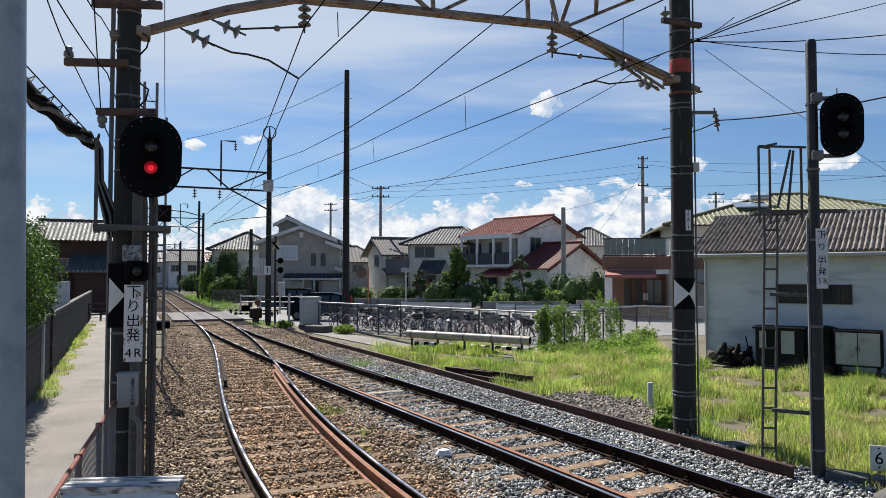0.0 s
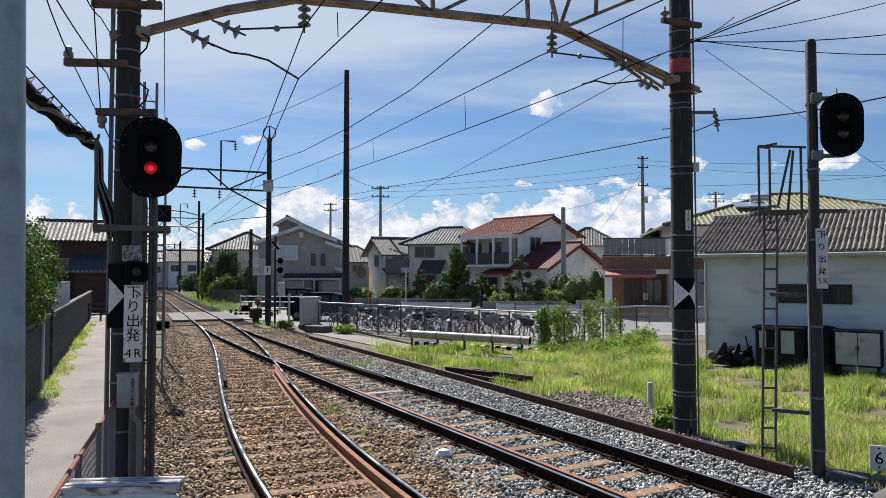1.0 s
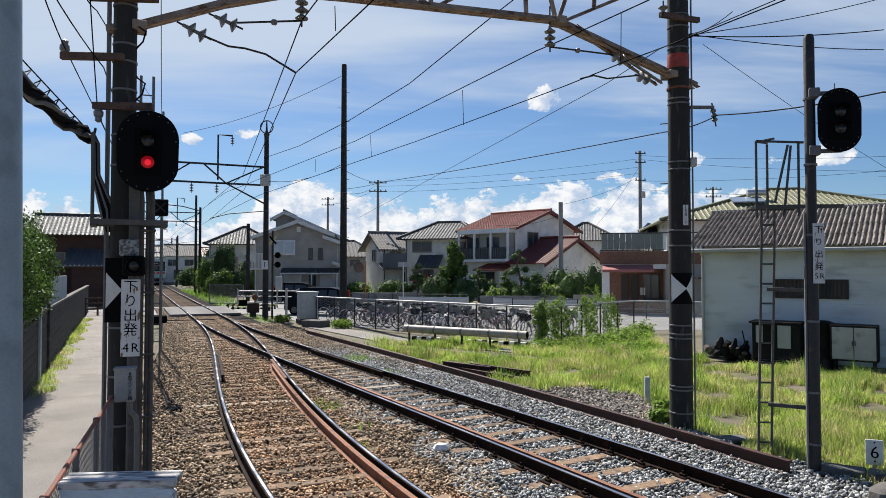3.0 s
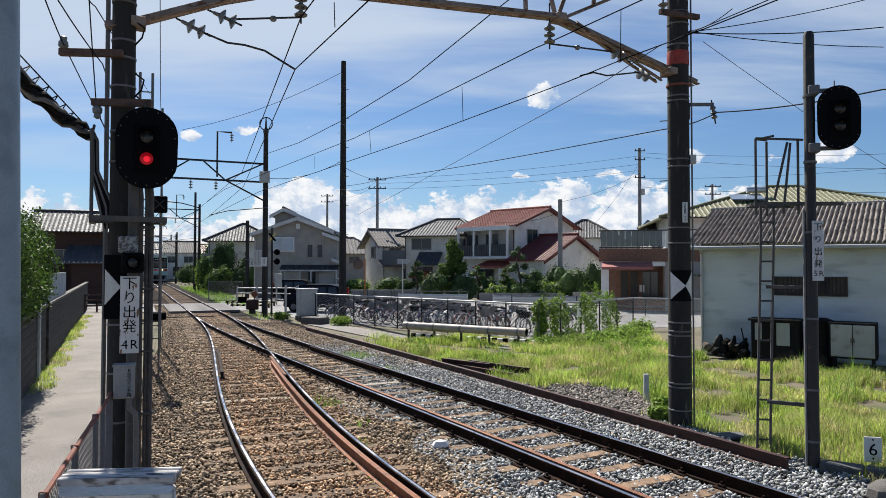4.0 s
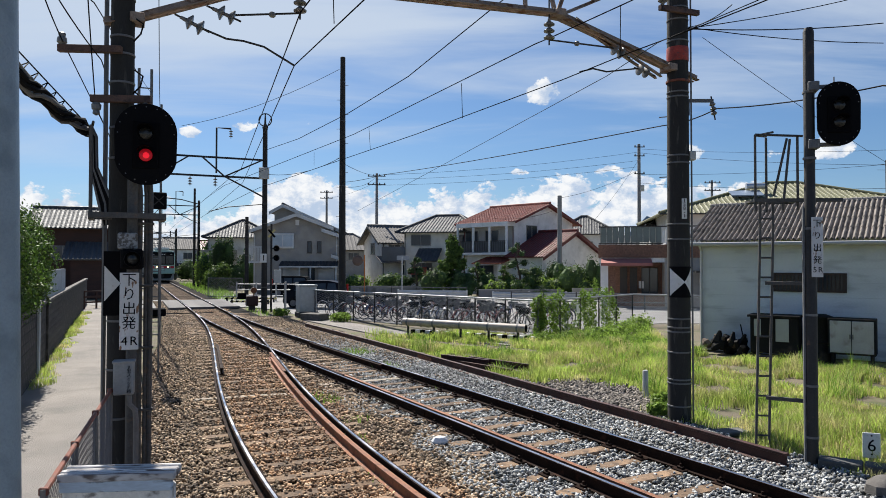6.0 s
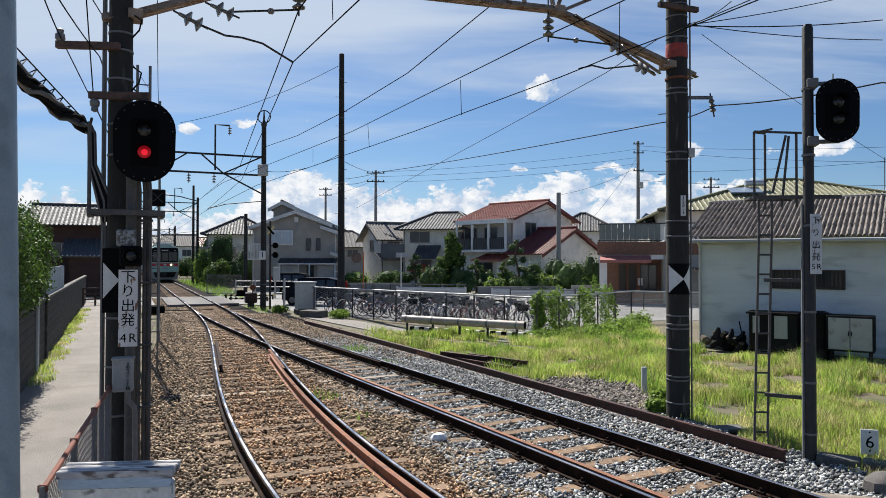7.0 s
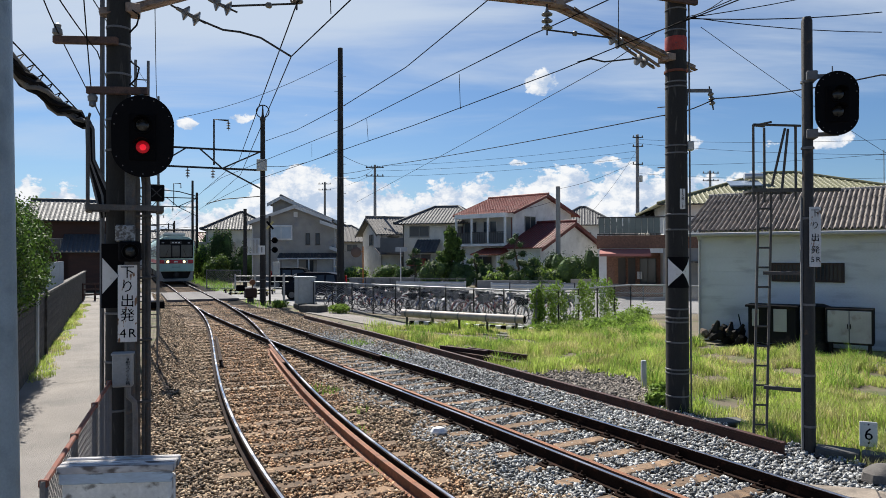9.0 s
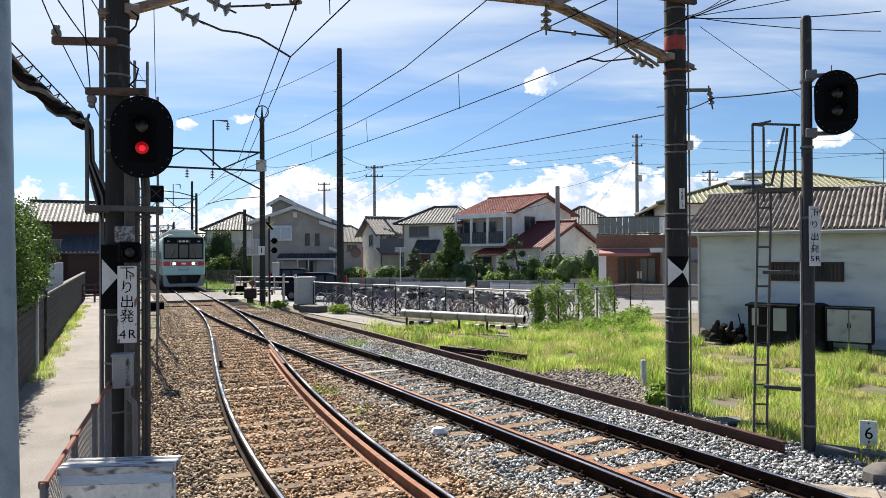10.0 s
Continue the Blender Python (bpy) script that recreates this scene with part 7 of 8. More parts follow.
def grass(name, n, keep, region, h, material, label, seed, power=1.0, lean=0.35):
    rs = np.random.RandomState(seed)
    x0, y0, x1, y1 = region
    x = rs.uniform(x0, x1, n)
    y = y0 + (y1 - y0) * rs.uniform(0, 1, n) ** power
    k = keep(x, y)
    x, y = x[k], y[k]
    n = len(x)
    patch = 0.55 + 0.45 * np.sin(x * 1.3 + np.sin(y * 0.9) * 2) * np.sin(y * 1.1 + x * 0.4) + 0.25 * np.sin(x * 3.7 - y * 2.9)
    hh = h * np.clip(patch, 0.25, 1.2) * rs.uniform(0.5, 1.3, n)
    a = rs.uniform(0, 2 * np.pi, n)
    w = rs.uniform(0.0025, 0.006, n) * (1 + y / 18)
    dx, dy = np.cos(a) * w, np.sin(a) * w
    lx, ly = rs.normal(size=n) * lean * hh, rs.normal(size=n) * lean * hh
    z0 = np.full(n, -0.03)
    V = np.stack([np.stack([x - dx, y - dy, z0], 1), np.stack([x + dx, y + dy, z0], 1),
                  np.stack([x + dx * 0.7 + lx * 0.35, y + dy * 0.7 + ly * 0.35, hh * 0.6], 1), np.stack([x - dx * 0.7 + lx * 0.35, y - dy * 0.7 + ly * 0.35, hh * 0.6], 1),
                  np.stack([x + lx, y + ly, hh], 1)], 1).reshape(-1, 3)
    i = 5 * np.arange(n)[:, None]
    F = np.concatenate([i + np.array([0, 1, 2]), i + np.array([0, 2, 3]), i + np.array([3, 2, 4])])
    o = new(name, fast_mesh(name, V, F, material))
    return tagged(o, label, kind="stuff")


def build_grass():
    def zone(x, y):
        e = right_edge(y) + 0.25 * np.sin(y * 1.9) + 0.2 * np.sin(y * 4.3)
        fence = np.where(x < 3.4, 23.9 - (x - 3.4) * 0.95, 23.9 + (x - 3.4) * 1.1)
        rag = np.sin(x * 9.1 + 1.7 * np.sin(y * 5.3)) * np.sin(y * 7.7 + x * 2.0)
        gravel = ((x - 2.9) / 1.35) ** 2 + ((y - 13.2) / 2.1) ** 2 < 0.85 + 0.4 * rag
        thin = np.sin(x * 1.7 + 2.0 * np.sin(y * 0.8)) + np.sin(y * 2.3 + 1.4 * np.sin(x * 1.1)) + 0.8 * rag > 1.35
        bare = thin | (x > 6.2) & (np.sin(x * 2.1 + y * 0.7) + np.sin(y * 2.6 - x * 0.8) + 0.5 * rag > 1.15 - 0.10 * (x - 6))
        wallx = 20.6 - (x - 7.83) * 0.70
        strip = (x < 2.9) & (y > 22.1 - x * 0.75) & (y < 23.0 - x * 0.75)
        return (x > e) & (y < fence - 0.5) & ~gravel & ~bare & ~((x > 7.6) & (y > wallx - 1.75)) & ~strip & ~(((x - 1.0 + y - 17.35) / 0.75) ** 2 + ((x - 1.0 - y + 17.35) / 3.0) ** 2 < 1)
    grass("grass", 240000, zone, (-5, 7, 14, 25), 0.27, GRASS, "sunlit green meadow grass beside the track", 5, 1.2)
    grass("grass", 110000, lambda x, y: zone(x, y) & (np.sin(x * 0.8 + 1) * np.sin(y * 0.6) + 0.14 * (x - 4) > 0.1), (-3, 7, 16, 21), 0.22, DRY, "dry yellow grass among the green", 6, 1.2)
    tuft = lambda x, y: zone(x, y) & (np.sin(x * 2.3 + 1.3 * np.sin(y * 1.7)) * np.sin(y * 2.1 + x) > 0.55)
    grass("grass", 90000, tuft, (-4, 7, 14, 24), 0.46, GRASS_GREEN, "taller tufts of fresh grass in the meadow", 15, 1.2, 0.5)
    # tuft line along the foot of the block wall
    def foot(x, y):
        s = (x - WALL_A.x) * WALL_D.x + (y - WALL_A.y) * WALL_D.y
        q = (x - WALL_A.x) * WALL_D.y - (y - WALL_A.y) * WALL_D.x
        return (s > -0.4) & (s < 24) & (q > 0.02) & (q < 0.34 + 0.12 * np.sin(s * 1.7) + 0.1 * np.sin(s * 5.3))
    grass("grass", 150000, foot, (-20, 13.5, -7.5, 36), 0.15, GRASS, "weeds along the foot of the block wall", 7)
    # weeds between the rails
    def weeds(x, y):
        k = np.zeros(len(x), bool)
        for cx, cy, r in ((-1.55, 11.4, 0.45), (-2.2, 13.0, 0.5), (-0.6, 8.3, 0.3), (-1.2, 17.0, 0.5), (0.2, 14.2, 0.35), (-2.3, 19.8, 0.6), (-1.15, 10.0, 0.3)):
            k |= (x - cx) ** 2 + (y - cy) ** 2 < r * r * (0.3 + 0.7 * np.abs(np.sin(x * 31) * np.sin(y * 27)))
        return k
    grass("grass", 26000, weeds, (-4, 7.5, 2, 21), 0.15, GRASS_GREEN, "thin weeds growing in the ballast", 8)
    def bank(x, y):
        q = x - track_x_np(y, 1)
        return (q > 2.0) & (q < 4.6) & (y > 47) | (q > 2.4) & (q < 3.4) & (y > 33.5) & (y < 39)
    grass("grass", 40000, bank, (-40, 33, -5, 85), 0.4, GRASS_GREEN, "grass verge along the single track", 9)


build_grass()

# ---- along the fence and the street ----


def build_fence():
    f = thing("chain_link_fence", "grey chain-link fence with pipe rails round the bicycle park", "fence")
    runs = [(Vector((-6.9, 34.0, 0)), Vector((3.4, 23.9, 0)), 10), (Vector((3.4, 23.9, 0)), Vector((8.0, 28.8, 0)), 5), (Vector((8.0, 28.8, 0)), Vector((12.0, 27.0, 0)), 3)]
    for a, b, n in runs:
        H = 1.28
        part("top_rail", Geo().tube([a + Vector((0, 0, H)), b + Vector((0, 0, H))], 0.030, 8), GALV_PALE, f)
        part("wire_mesh", chain_link(a, b, 0.05, H, 0.10, 0.0032), GALV_PALE, f, "galvanised wire mesh")
        for k in range(n + 1):
            p = a.lerp(b, k / n)
            part("post", Geo().tube([p, p + Vector((0, 0, H + 0.03))], 0.028, 8), DARK_STEEL, f)
    part("strainer_post", Geo().tube([(3.4, 23.9, 0), (3.4, 23.9, 1.36)], 0.05, 10), GALV, f)
    solo("notice_board", Geo().box(-0.12, -0.01, 0, 0.12, 0.01, 0.32, 0.004), WHITE_PAINT, "small blank white notice tied to the fence", "sign", at=pose(5.15, 25.75, 0.72, 0, 0, 47))
    # pipe guard on short posts
    g = thing("pipe_guard", "long beige steel pipe guard on short posts beside the fence", "guard rail")
    a, b = Vector((-1.25, 24.6, 0.50)), Vector((2.78, 22.3, 0.47))
    part("pipe", Geo().tube([a, b], 0.135, 16, True), mat("pipe_beige", (0.40, 0.34, 0.29), 0.5, var=0.15, spot=(0.24, 0.15, 0.1), spot_at=0.66), g, smooth=True)
    d = (b - a).normalized()
    # the pipe is closed; a black disc paints the shade of its hollow
    part("pipe_mouth", Geo().tube([b - d * 0.03, b + d * 0.004], 0.118, 16), BLACK_MATT, g, "black disc for the shaded hollow of the pipe")
    for k in range(5):
        p = a.lerp(b, 0.04 + 0.9 * k / 4)
        part("post", Geo().tube([(p.x, p.y, 0), (p.x, p.y, p.z)], 0.04, 8), DARK_STEEL, g)
        part("pipe_band", Geo().tube([p - d * 0.03, p + d * 0.03], 0.142, 16), GALV, g)
    kerb = thing("striped_kerb", "low black and white striped kerb at the bicycle park", "kerb")
    for k in range(24):
        p = Vector((-1.0, 25.35, 0)).lerp(Vector((3.2, 22.9, 0)), k / 24)
        part("kerb_block", Geo().box(0, -0.08, 0, 0.2, 0.08, 0.16, 0.01), WHITE_PAINT if k % 2 else BLACK_MATT, kerb, at=pose(p.x, p.y, 0, 0, 0, -30))
    sheet("pavement", [(-6.2, 31.5), (-2.2, 25.0), (2.9, 21.3), (3.3, 22.6), (-1.0, 25.6), (-5.4, 32.4)], 0.006, PATH_ASPHALT, "narrow pale concrete strip along the fence", thick=0.04)


def build_bicycles():
    """One bicycle from parts, then copied along the racks."""
    wheel = Geo()
    R, N = 0.33, 20
    wheel.rings([[((R + 0.018 * math.cos(b)) * math.cos(a), 0.018 * math.sin(b), (R + 0.018 * math.cos(b)) * math.sin(a)) for b in (0, 1.57, 3.14, 4.71)] for a in (2 * math.pi * k / N for k in range(N))], closed=True)
    spokes = Geo()
    for k in range(10):
        a = 2 * math.pi * k / 10
        spokes.tube([(0.02 * math.cos(a + 1), 0.02, 0.02 * math.sin(a + 1)), (R * math.cos(a), 0, R * math.sin(a))], 0.003, 3)
    wm, sm = mesh_of("wheel", wheel, RUBBER), mesh_of("spokes", spokes, GALV)
    paints = [plain("bike_silver", (0.45, 0.46, 0.48), 0.3, metal=0.5), plain("bike_black", (0.03, 0.03, 0.035), 0.35), plain("bike_blue", (0.05, 0.10, 0.22), 0.35), plain("bike_white", (0.6, 0.6, 0.6), 0.35), plain("bike_maroon", (0.20, 0.03, 0.03), 0.35)]
    protos = []
    for k, pt in enumerate(paints):
        t = thing("bicycle", ("silver", "black", "blue", "white", "maroon")[k] + " city bicycle with a front basket parked in a rack", "bicycle", "parked bicycles")
        for x in (-0.54, 0.54):
            w = part("wheel", wm, None, t, at=pose(x, 0, 0.35))
            part("spokes", sm, None, w)
            md = Geo().rings([[((R + 0.05 + dr) * math.cos(a), s, (R + 0.05 + dr) * math.sin(a)) for s, dr in ((-0.03, -0.01), (0, 0.01), (0.03, -0.01))] for a in np.linspace(0.3, 2.9, 9)])
            part("mudguard", md, pt, w)
        fr = Geo()
        for a, b, r in (((-0.54, 0, 0.35), (-0.10, 0, 0.30), 0.012), ((-0.54, 0, 0.35), (-0.18, 0, 0.70), 0.011), ((-0.10, 0, 0.30), (-0.22, 0, 0.80), 0.016), ((-0.10, 0, 0.30), (0.36, 0, 0.72), 0.019), ((-0.17, 0, 0.52), (0.36, 0, 0.78), 0.017),
                        ((0.54, 0, 0.35), (0.34, 0, 0.86), 0.015)):
            fr.tube([a, b], r, 6)
        part("frame", fr, pt, t)
        part("saddle", Geo().lathe([(0.04, -0.03), (0.11, 0.0), (0.10, 0.04), (0.03, 0.06)], 8, Matrix.Diagonal((1.3, 0.8, 1, 1))), BLACK_MATT, t, at=pose(-0.24, 0, 0.82))
        part("handlebar", Geo().tube([(0.12, -0.27, 0.99), (0.30, -0.22, 1.0), (0.33, 0, 0.93), (0.30, 0.22, 1.0), (0.12, 0.27, 0.99)], 0.012, 6), GALV, t)
        sq = lambda q, z: [(0.50 - q, -q, z), (0.50 + q, -q, z), (0.50 + q, q, z), (0.50 - q, q, z)]
        bk = Geo().rings([sq(0.16, 0.92), sq(0.12, 0.70), sq(0.11, 0.705), sq(0.15, 0.92)], caps=False)
        part("basket", bk, BLACK_MATT if k % 2 else GALV, t)
        part("rack", Geo().box(-0.72, -0.06, 0.70, -0.34, 0.06, 0.715).tube([(-0.7, 0.05, 0.7), (-0.54, 0.02, 0.36)], 0.007, 4), DARK_STEEL, t)
        part("crank", Geo().lathe([(0.085, -0.006), (0.085, 0.006)], 12, pose(-0.10, 0.03, 0.30, 90)), DARK_STEEL, t)
        protos.append(t)
    rng = random.Random(12)
    a, b = Vector((-5.3, 34.3, 0)), Vector((3.4, 25.7, 0))
    n = 27
    k = 0
    for row, off in ((0, 0.0), (1, 2.1)):
        for i in range(n):
            if rng.random() < 0.12:
                continue
            p = a.lerp(b, (i + rng.uniform(-0.2, 0.2)) / (n - 1)) + Vector((0.69, 0.72, 0)) * (off + rng.uniform(-0.12, 0.12))
            m = pose(p.x, p.y, 0.005, rng.uniform(-7, 7), 0, (46 if rng.random() < 0.75 else 226) + rng.uniform(-14, 14))
            if k < len(protos):
                protos[k].matrix_basis = m
            else:
                copy_thing(protos[rng.randrange(len(protos))], m)
            k += 1


def striped(parent, name, x0, x1, y, z0, z1, n, depth=0.05):
    w = (x1 - x0) / n
    yel = plain("warning_yellow", (0.66, 0.55, 0.22), 0.6)
    for k in range(n):
        g = Geo().rings([[(x0 + w * k + s, yy, z) for s, z in ((0.0, z0), (w, z0), (w + 0.08, z1), (0.08, z1))] for yy in (y, y + depth)])
        part(name, g, yel if k % 2 else BLACK_MATT, parent)


def build_crossing():
    deck = thing("crossing_deck", "grey concrete level-crossing deck panels between the rails", "level crossing")
    pm = plain("deck_panel", (0.15, 0.143, 0.14), 0.85, spot=(0.13, 0.12, 0.12), spot_at=0.6)
    for j in range(8):
        y = 38.4 + 0.92 * j
        d = track_dir(y, 1)
        ang = math.degrees(math.atan2(-d.x, d.y))
        for u0, u1 in ((-1.7, -0.82), (-0.66, 0.66), (0.82, 2.0)):
            part("deck_panel", Geo().box(u0, -0.46, 0.03, u1, 0.46, 0.165, 0.012), pm, deck, at=pose(track_x(y, 1), y, 0, 0, 0, ang))
    sheet("road", [(-22.5, 43.5), (-18.2, 39.5), (-13.6, 37.9), (-11.2, 40.5), (-9.0, 38.0), (-7.0, 42.0), (-14.0, 47.0), (-20.0, 47.5)], 0.02, ASPHALT, "grey asphalt crossing road", thick=0.06)
    # crossing warning lights on a pole
    p = thing("crossing_signal", "railway crossing warning lights on a striped steel pole", "crossing signal", at=pose(-8.75, 36.3, 0, 0, 0, 8))
    part("pole", Geo().tube([(0, 0, 0), (0, 0, 4.6)], 0.055, 10), DARK_STEEL, p)
    for s in (-1, 1):
        part("crossbuck", Geo().box(-0.26, -0.02, -0.05, 0.26, 0.0, 0.05), BLACK_MATT if s > 0 else plain("warning_yellow", (0.66, 0.55, 0.22), 0.6), p, at=pose(0.02, -0.08 - 0.025 * (s > 0), 4.1, 0, 50 * s, 0))
    for z in (3.32, 2.82):
        part("arm", Geo().tube([(0, 0, z), (0.24, -0.1, z)], 0.03, 6), DARK_STEEL, p)
        hd = part("lamp", Geo().tube([(0.26, 0.08, z), (0.26, -0.06, z)], 0.155, 14), BLACK, p, "round black warning lamp")
        part("hood", Geo().tube([(0.26, -0.05, z + 0.02), (0.26, -0.30, z)], [0.155, 0.14], 14, False), BLACK_MATT, hd)
    part("control_box", Geo().box(0.15, -0.15, 1.5, 0.5, 0.1, 2.2, 0.02), CABINET_GREY, p)
    # catenary pole at the crossing, with a ring finial and a number plate
    q = round_pole("catenary_pole", -9.06, 36.1, 9.55, 0.155, 0.12, "grey concrete catenary pole at the level crossing", "catenary pole", bands=(0.8, 1.3, 4.6, 5.6, 6.6, 7.3))
    part("ring", Geo().tube([(0.33 * math.cos(a), 0, 10.0 + 0.33 * math.sin(a)) for a in np.linspace(0, 2 * math.pi, 21)], 0.03, 6, False), DARK_STEEL, q)
    part("ring_cap", Geo().lathe([(0.13, 9.5), (0.16, 9.62), (0.06, 9.8), (0.03, 10.3)], 10), DARK_STEEL, q)
    npl = part("number_plate", Geo().box(-0.16, -0.19, 2.58, 0.16, -0.165, 3.04, 0.006), WHITE_PAINT, q, "white plate with the figure 1")
    text_plate(npl, ("1",), 0.42, BLACK_MATT, [(0, 2.81, 1.0)])
    for o in npl.children:
        o.location.y = -0.193
    part("equipment_box", Geo().box(-0.26, -0.26, 6.9, 0.26, -0.12, 7.5, 0.02), CABINET_GREY, q)
    # barrier machines, guard pipes and striped boards
    for x, y in ((-10.1, 37.6),):
        b = thing("barrier_machine", "rusty brown crossing barrier machine on a post", "barrier machine", at=pose(x, y, 0, 0, 0, 25))
        part("case", Geo().box(-0.3, -0.25, 0.25, 0.3, 0.25, 0.78, 0.04), plain("barrier_brown", (0.035, 0.014, 0.012), 0.7), b)
        part("foot", Geo().box(-0.15, -0.15, 0, 0.15, 0.15, 0.36), DARK_STEEL, b)
        part("counterweight", Geo().box(-0.75, -0.06, 0.62, -0.3, 0.06, 0.95, 0.03), BLACK_MATT, b)
        part("lamp", Geo().tube([(0.1, -0.06, 1.08), (0.1, 0.06, 1.08)], 0.16, 12).box(0.07, -0.03, 0.76, 0.13, 0.03, 0.95), plain("amber", (0.16, 0.06, 0.025), 0.5), b, "round rusty disc")
    s = thing("striped_board", "low yellow and black striped board at the crossing", "barrier", at=pose(-14.0, 45.5, 0, 0, 0, -4))
    striped(s, "stripe", 0.0, 3.4, 0, 0.20, 0.31, 18)
    part("foot", Geo().box(0.1, 0.0, 0, 0.2, 0.1, 0.3).box(3.2, 0.0, 0, 3.3, 0.1, 0.3), DARK_STEEL, s)
    s = thing("striped_board", "low yellow and black striped board at the crossing", "barrier", at=pose(-13.0, 43.2, 0, 0, 0, -4))
    striped(s, "stripe", 0.0, 2.6, 0, 0.12, 0.23, 14)
    part("foot", Geo().box(0.1, 0.0, 0, 0.2, 0.1, 0.3).box(2.4, 0.0, 0, 2.5, 0.1, 0.3), DARK_STEEL, s)
    g = thing("guard_pipe_rail", "white painted guard pipe railing beside the crossing", "railing")
    pw = plain("white_pipe", (0.33, 0.33, 0.32), 0.5)
    a, b = Vector((-13.8, 47.5, 0)), Vector((-8.2, 46.5, 0))
    for z in (0.35, 0.75, 1.12):
        part("pipe", Geo().tube([a + Vector((0, 0, z)), b + Vector((0, 0, z))], 0.032, 8), pw, g)
    for k in range(5):
        p = a.lerp(b, k / 4)
        part("post", Geo().tube([p, p + Vector((0, 0, 1.25))], 0.05, 8), pw, g)
    g = thing("white_posts", "pair of thin white guard posts beside the crossing", "post")
    for x, y in ((-8.1, 36.6), (-7.6, 37.4), (-8.5, 38.6)):
        part("post", Geo().tube([(x, y, 0), (x, y, 1.55)], 0.045, 8), pw, g)
    f = thing("mesh_gate", "grey mesh panel fence overgrown beside the bushes", "fence")
    a, b = Vector((-16.9, 51.0, 0)), Vector((-14.3, 50.6, 0))
    part("frame", Geo().tube([a + Vector((0, 0, 0.1)), b + Vector((0, 0, 0.1)), b + Vector((0, 0, 1.45)), a + Vector((0, 0, 1.45)), a + Vector((0, 0, 0.1))], 0.04, 6), GALV, f)
    part("wire_mesh", chain_link(a, b, 0.1, 1.45, 0.13, 0.006), GALV, f)
    # relay cabinet
    c = thing("relay_cabinet", "grey steel relay cabinet on a dark concrete base by the fence", "cabinet", at=pose(-6.35, 33.3, 0, 0, 0, 28))
    part("base", Geo().box(-0.46, -0.35, 0, 0.46, 0.35, 0.24, 0.02), plain("dark_base", (0.06, 0.06, 0.06), 0.8), c)
    part("body", Geo().box(-0.42, -0.32, 0.24, 0.42, 0.32, 1.46, 0.02), CABINET_GREY, c)
    part("roof", Geo().box(-0.46, -0.36, 1.46, 0.46, 0.36, 1.53, 0.015), CABINET_GREY, c)
    dd = part("door", Geo().box(-0.39, -0.335, 0.28, 0.39, -0.322, 1.42, 0.006), CABINET_GREY, c)
    part("handle", Geo().box(0.30, -0.36, 0.88, 0.34, -0.335, 1.02), DARK_STEEL, dd)
    for x, y, w, rot in ((-5.6, 31.4, 1.1, -30),):
        solo("cable_trough", Geo().box(-w / 2, -0.35, 0, w / 2, 0.35, 0.30, 0.02), mat("pit_concrete", (0.11, 0.105, 0.095), 0.9, var=0.35, bump=0.4), "dark concrete cable pit box beside the track", "cable pit", at=pose(x, y, 0, 0, 0, rot))
    # point machine and rodding by the turnout
    pm2 = thing("point_machine", "dark point machine on long sleepers beside the turnout", "point machine", at=pose(-13.3, 33.4, 0, 0, 0, 23))
    part("case", Geo().box(-0.45, -0.5, 0.05, 0.2, 0.5, 0.38, 0.04), BLACK_MATT, pm2)
    part("rod", Geo().tube([(0.1, 0, 0.12), (2.4, 0, 0.12)], 0.025, 6), DARK_STEEL, pm2)
    part("beam", Geo().box(-1.0, -0.3, -0.02, 2.6, -0.1, 0.05).box(-1.0, 0.25, -0.02, 2.6, 0.45, 0.05), SLEEPER, pm2)


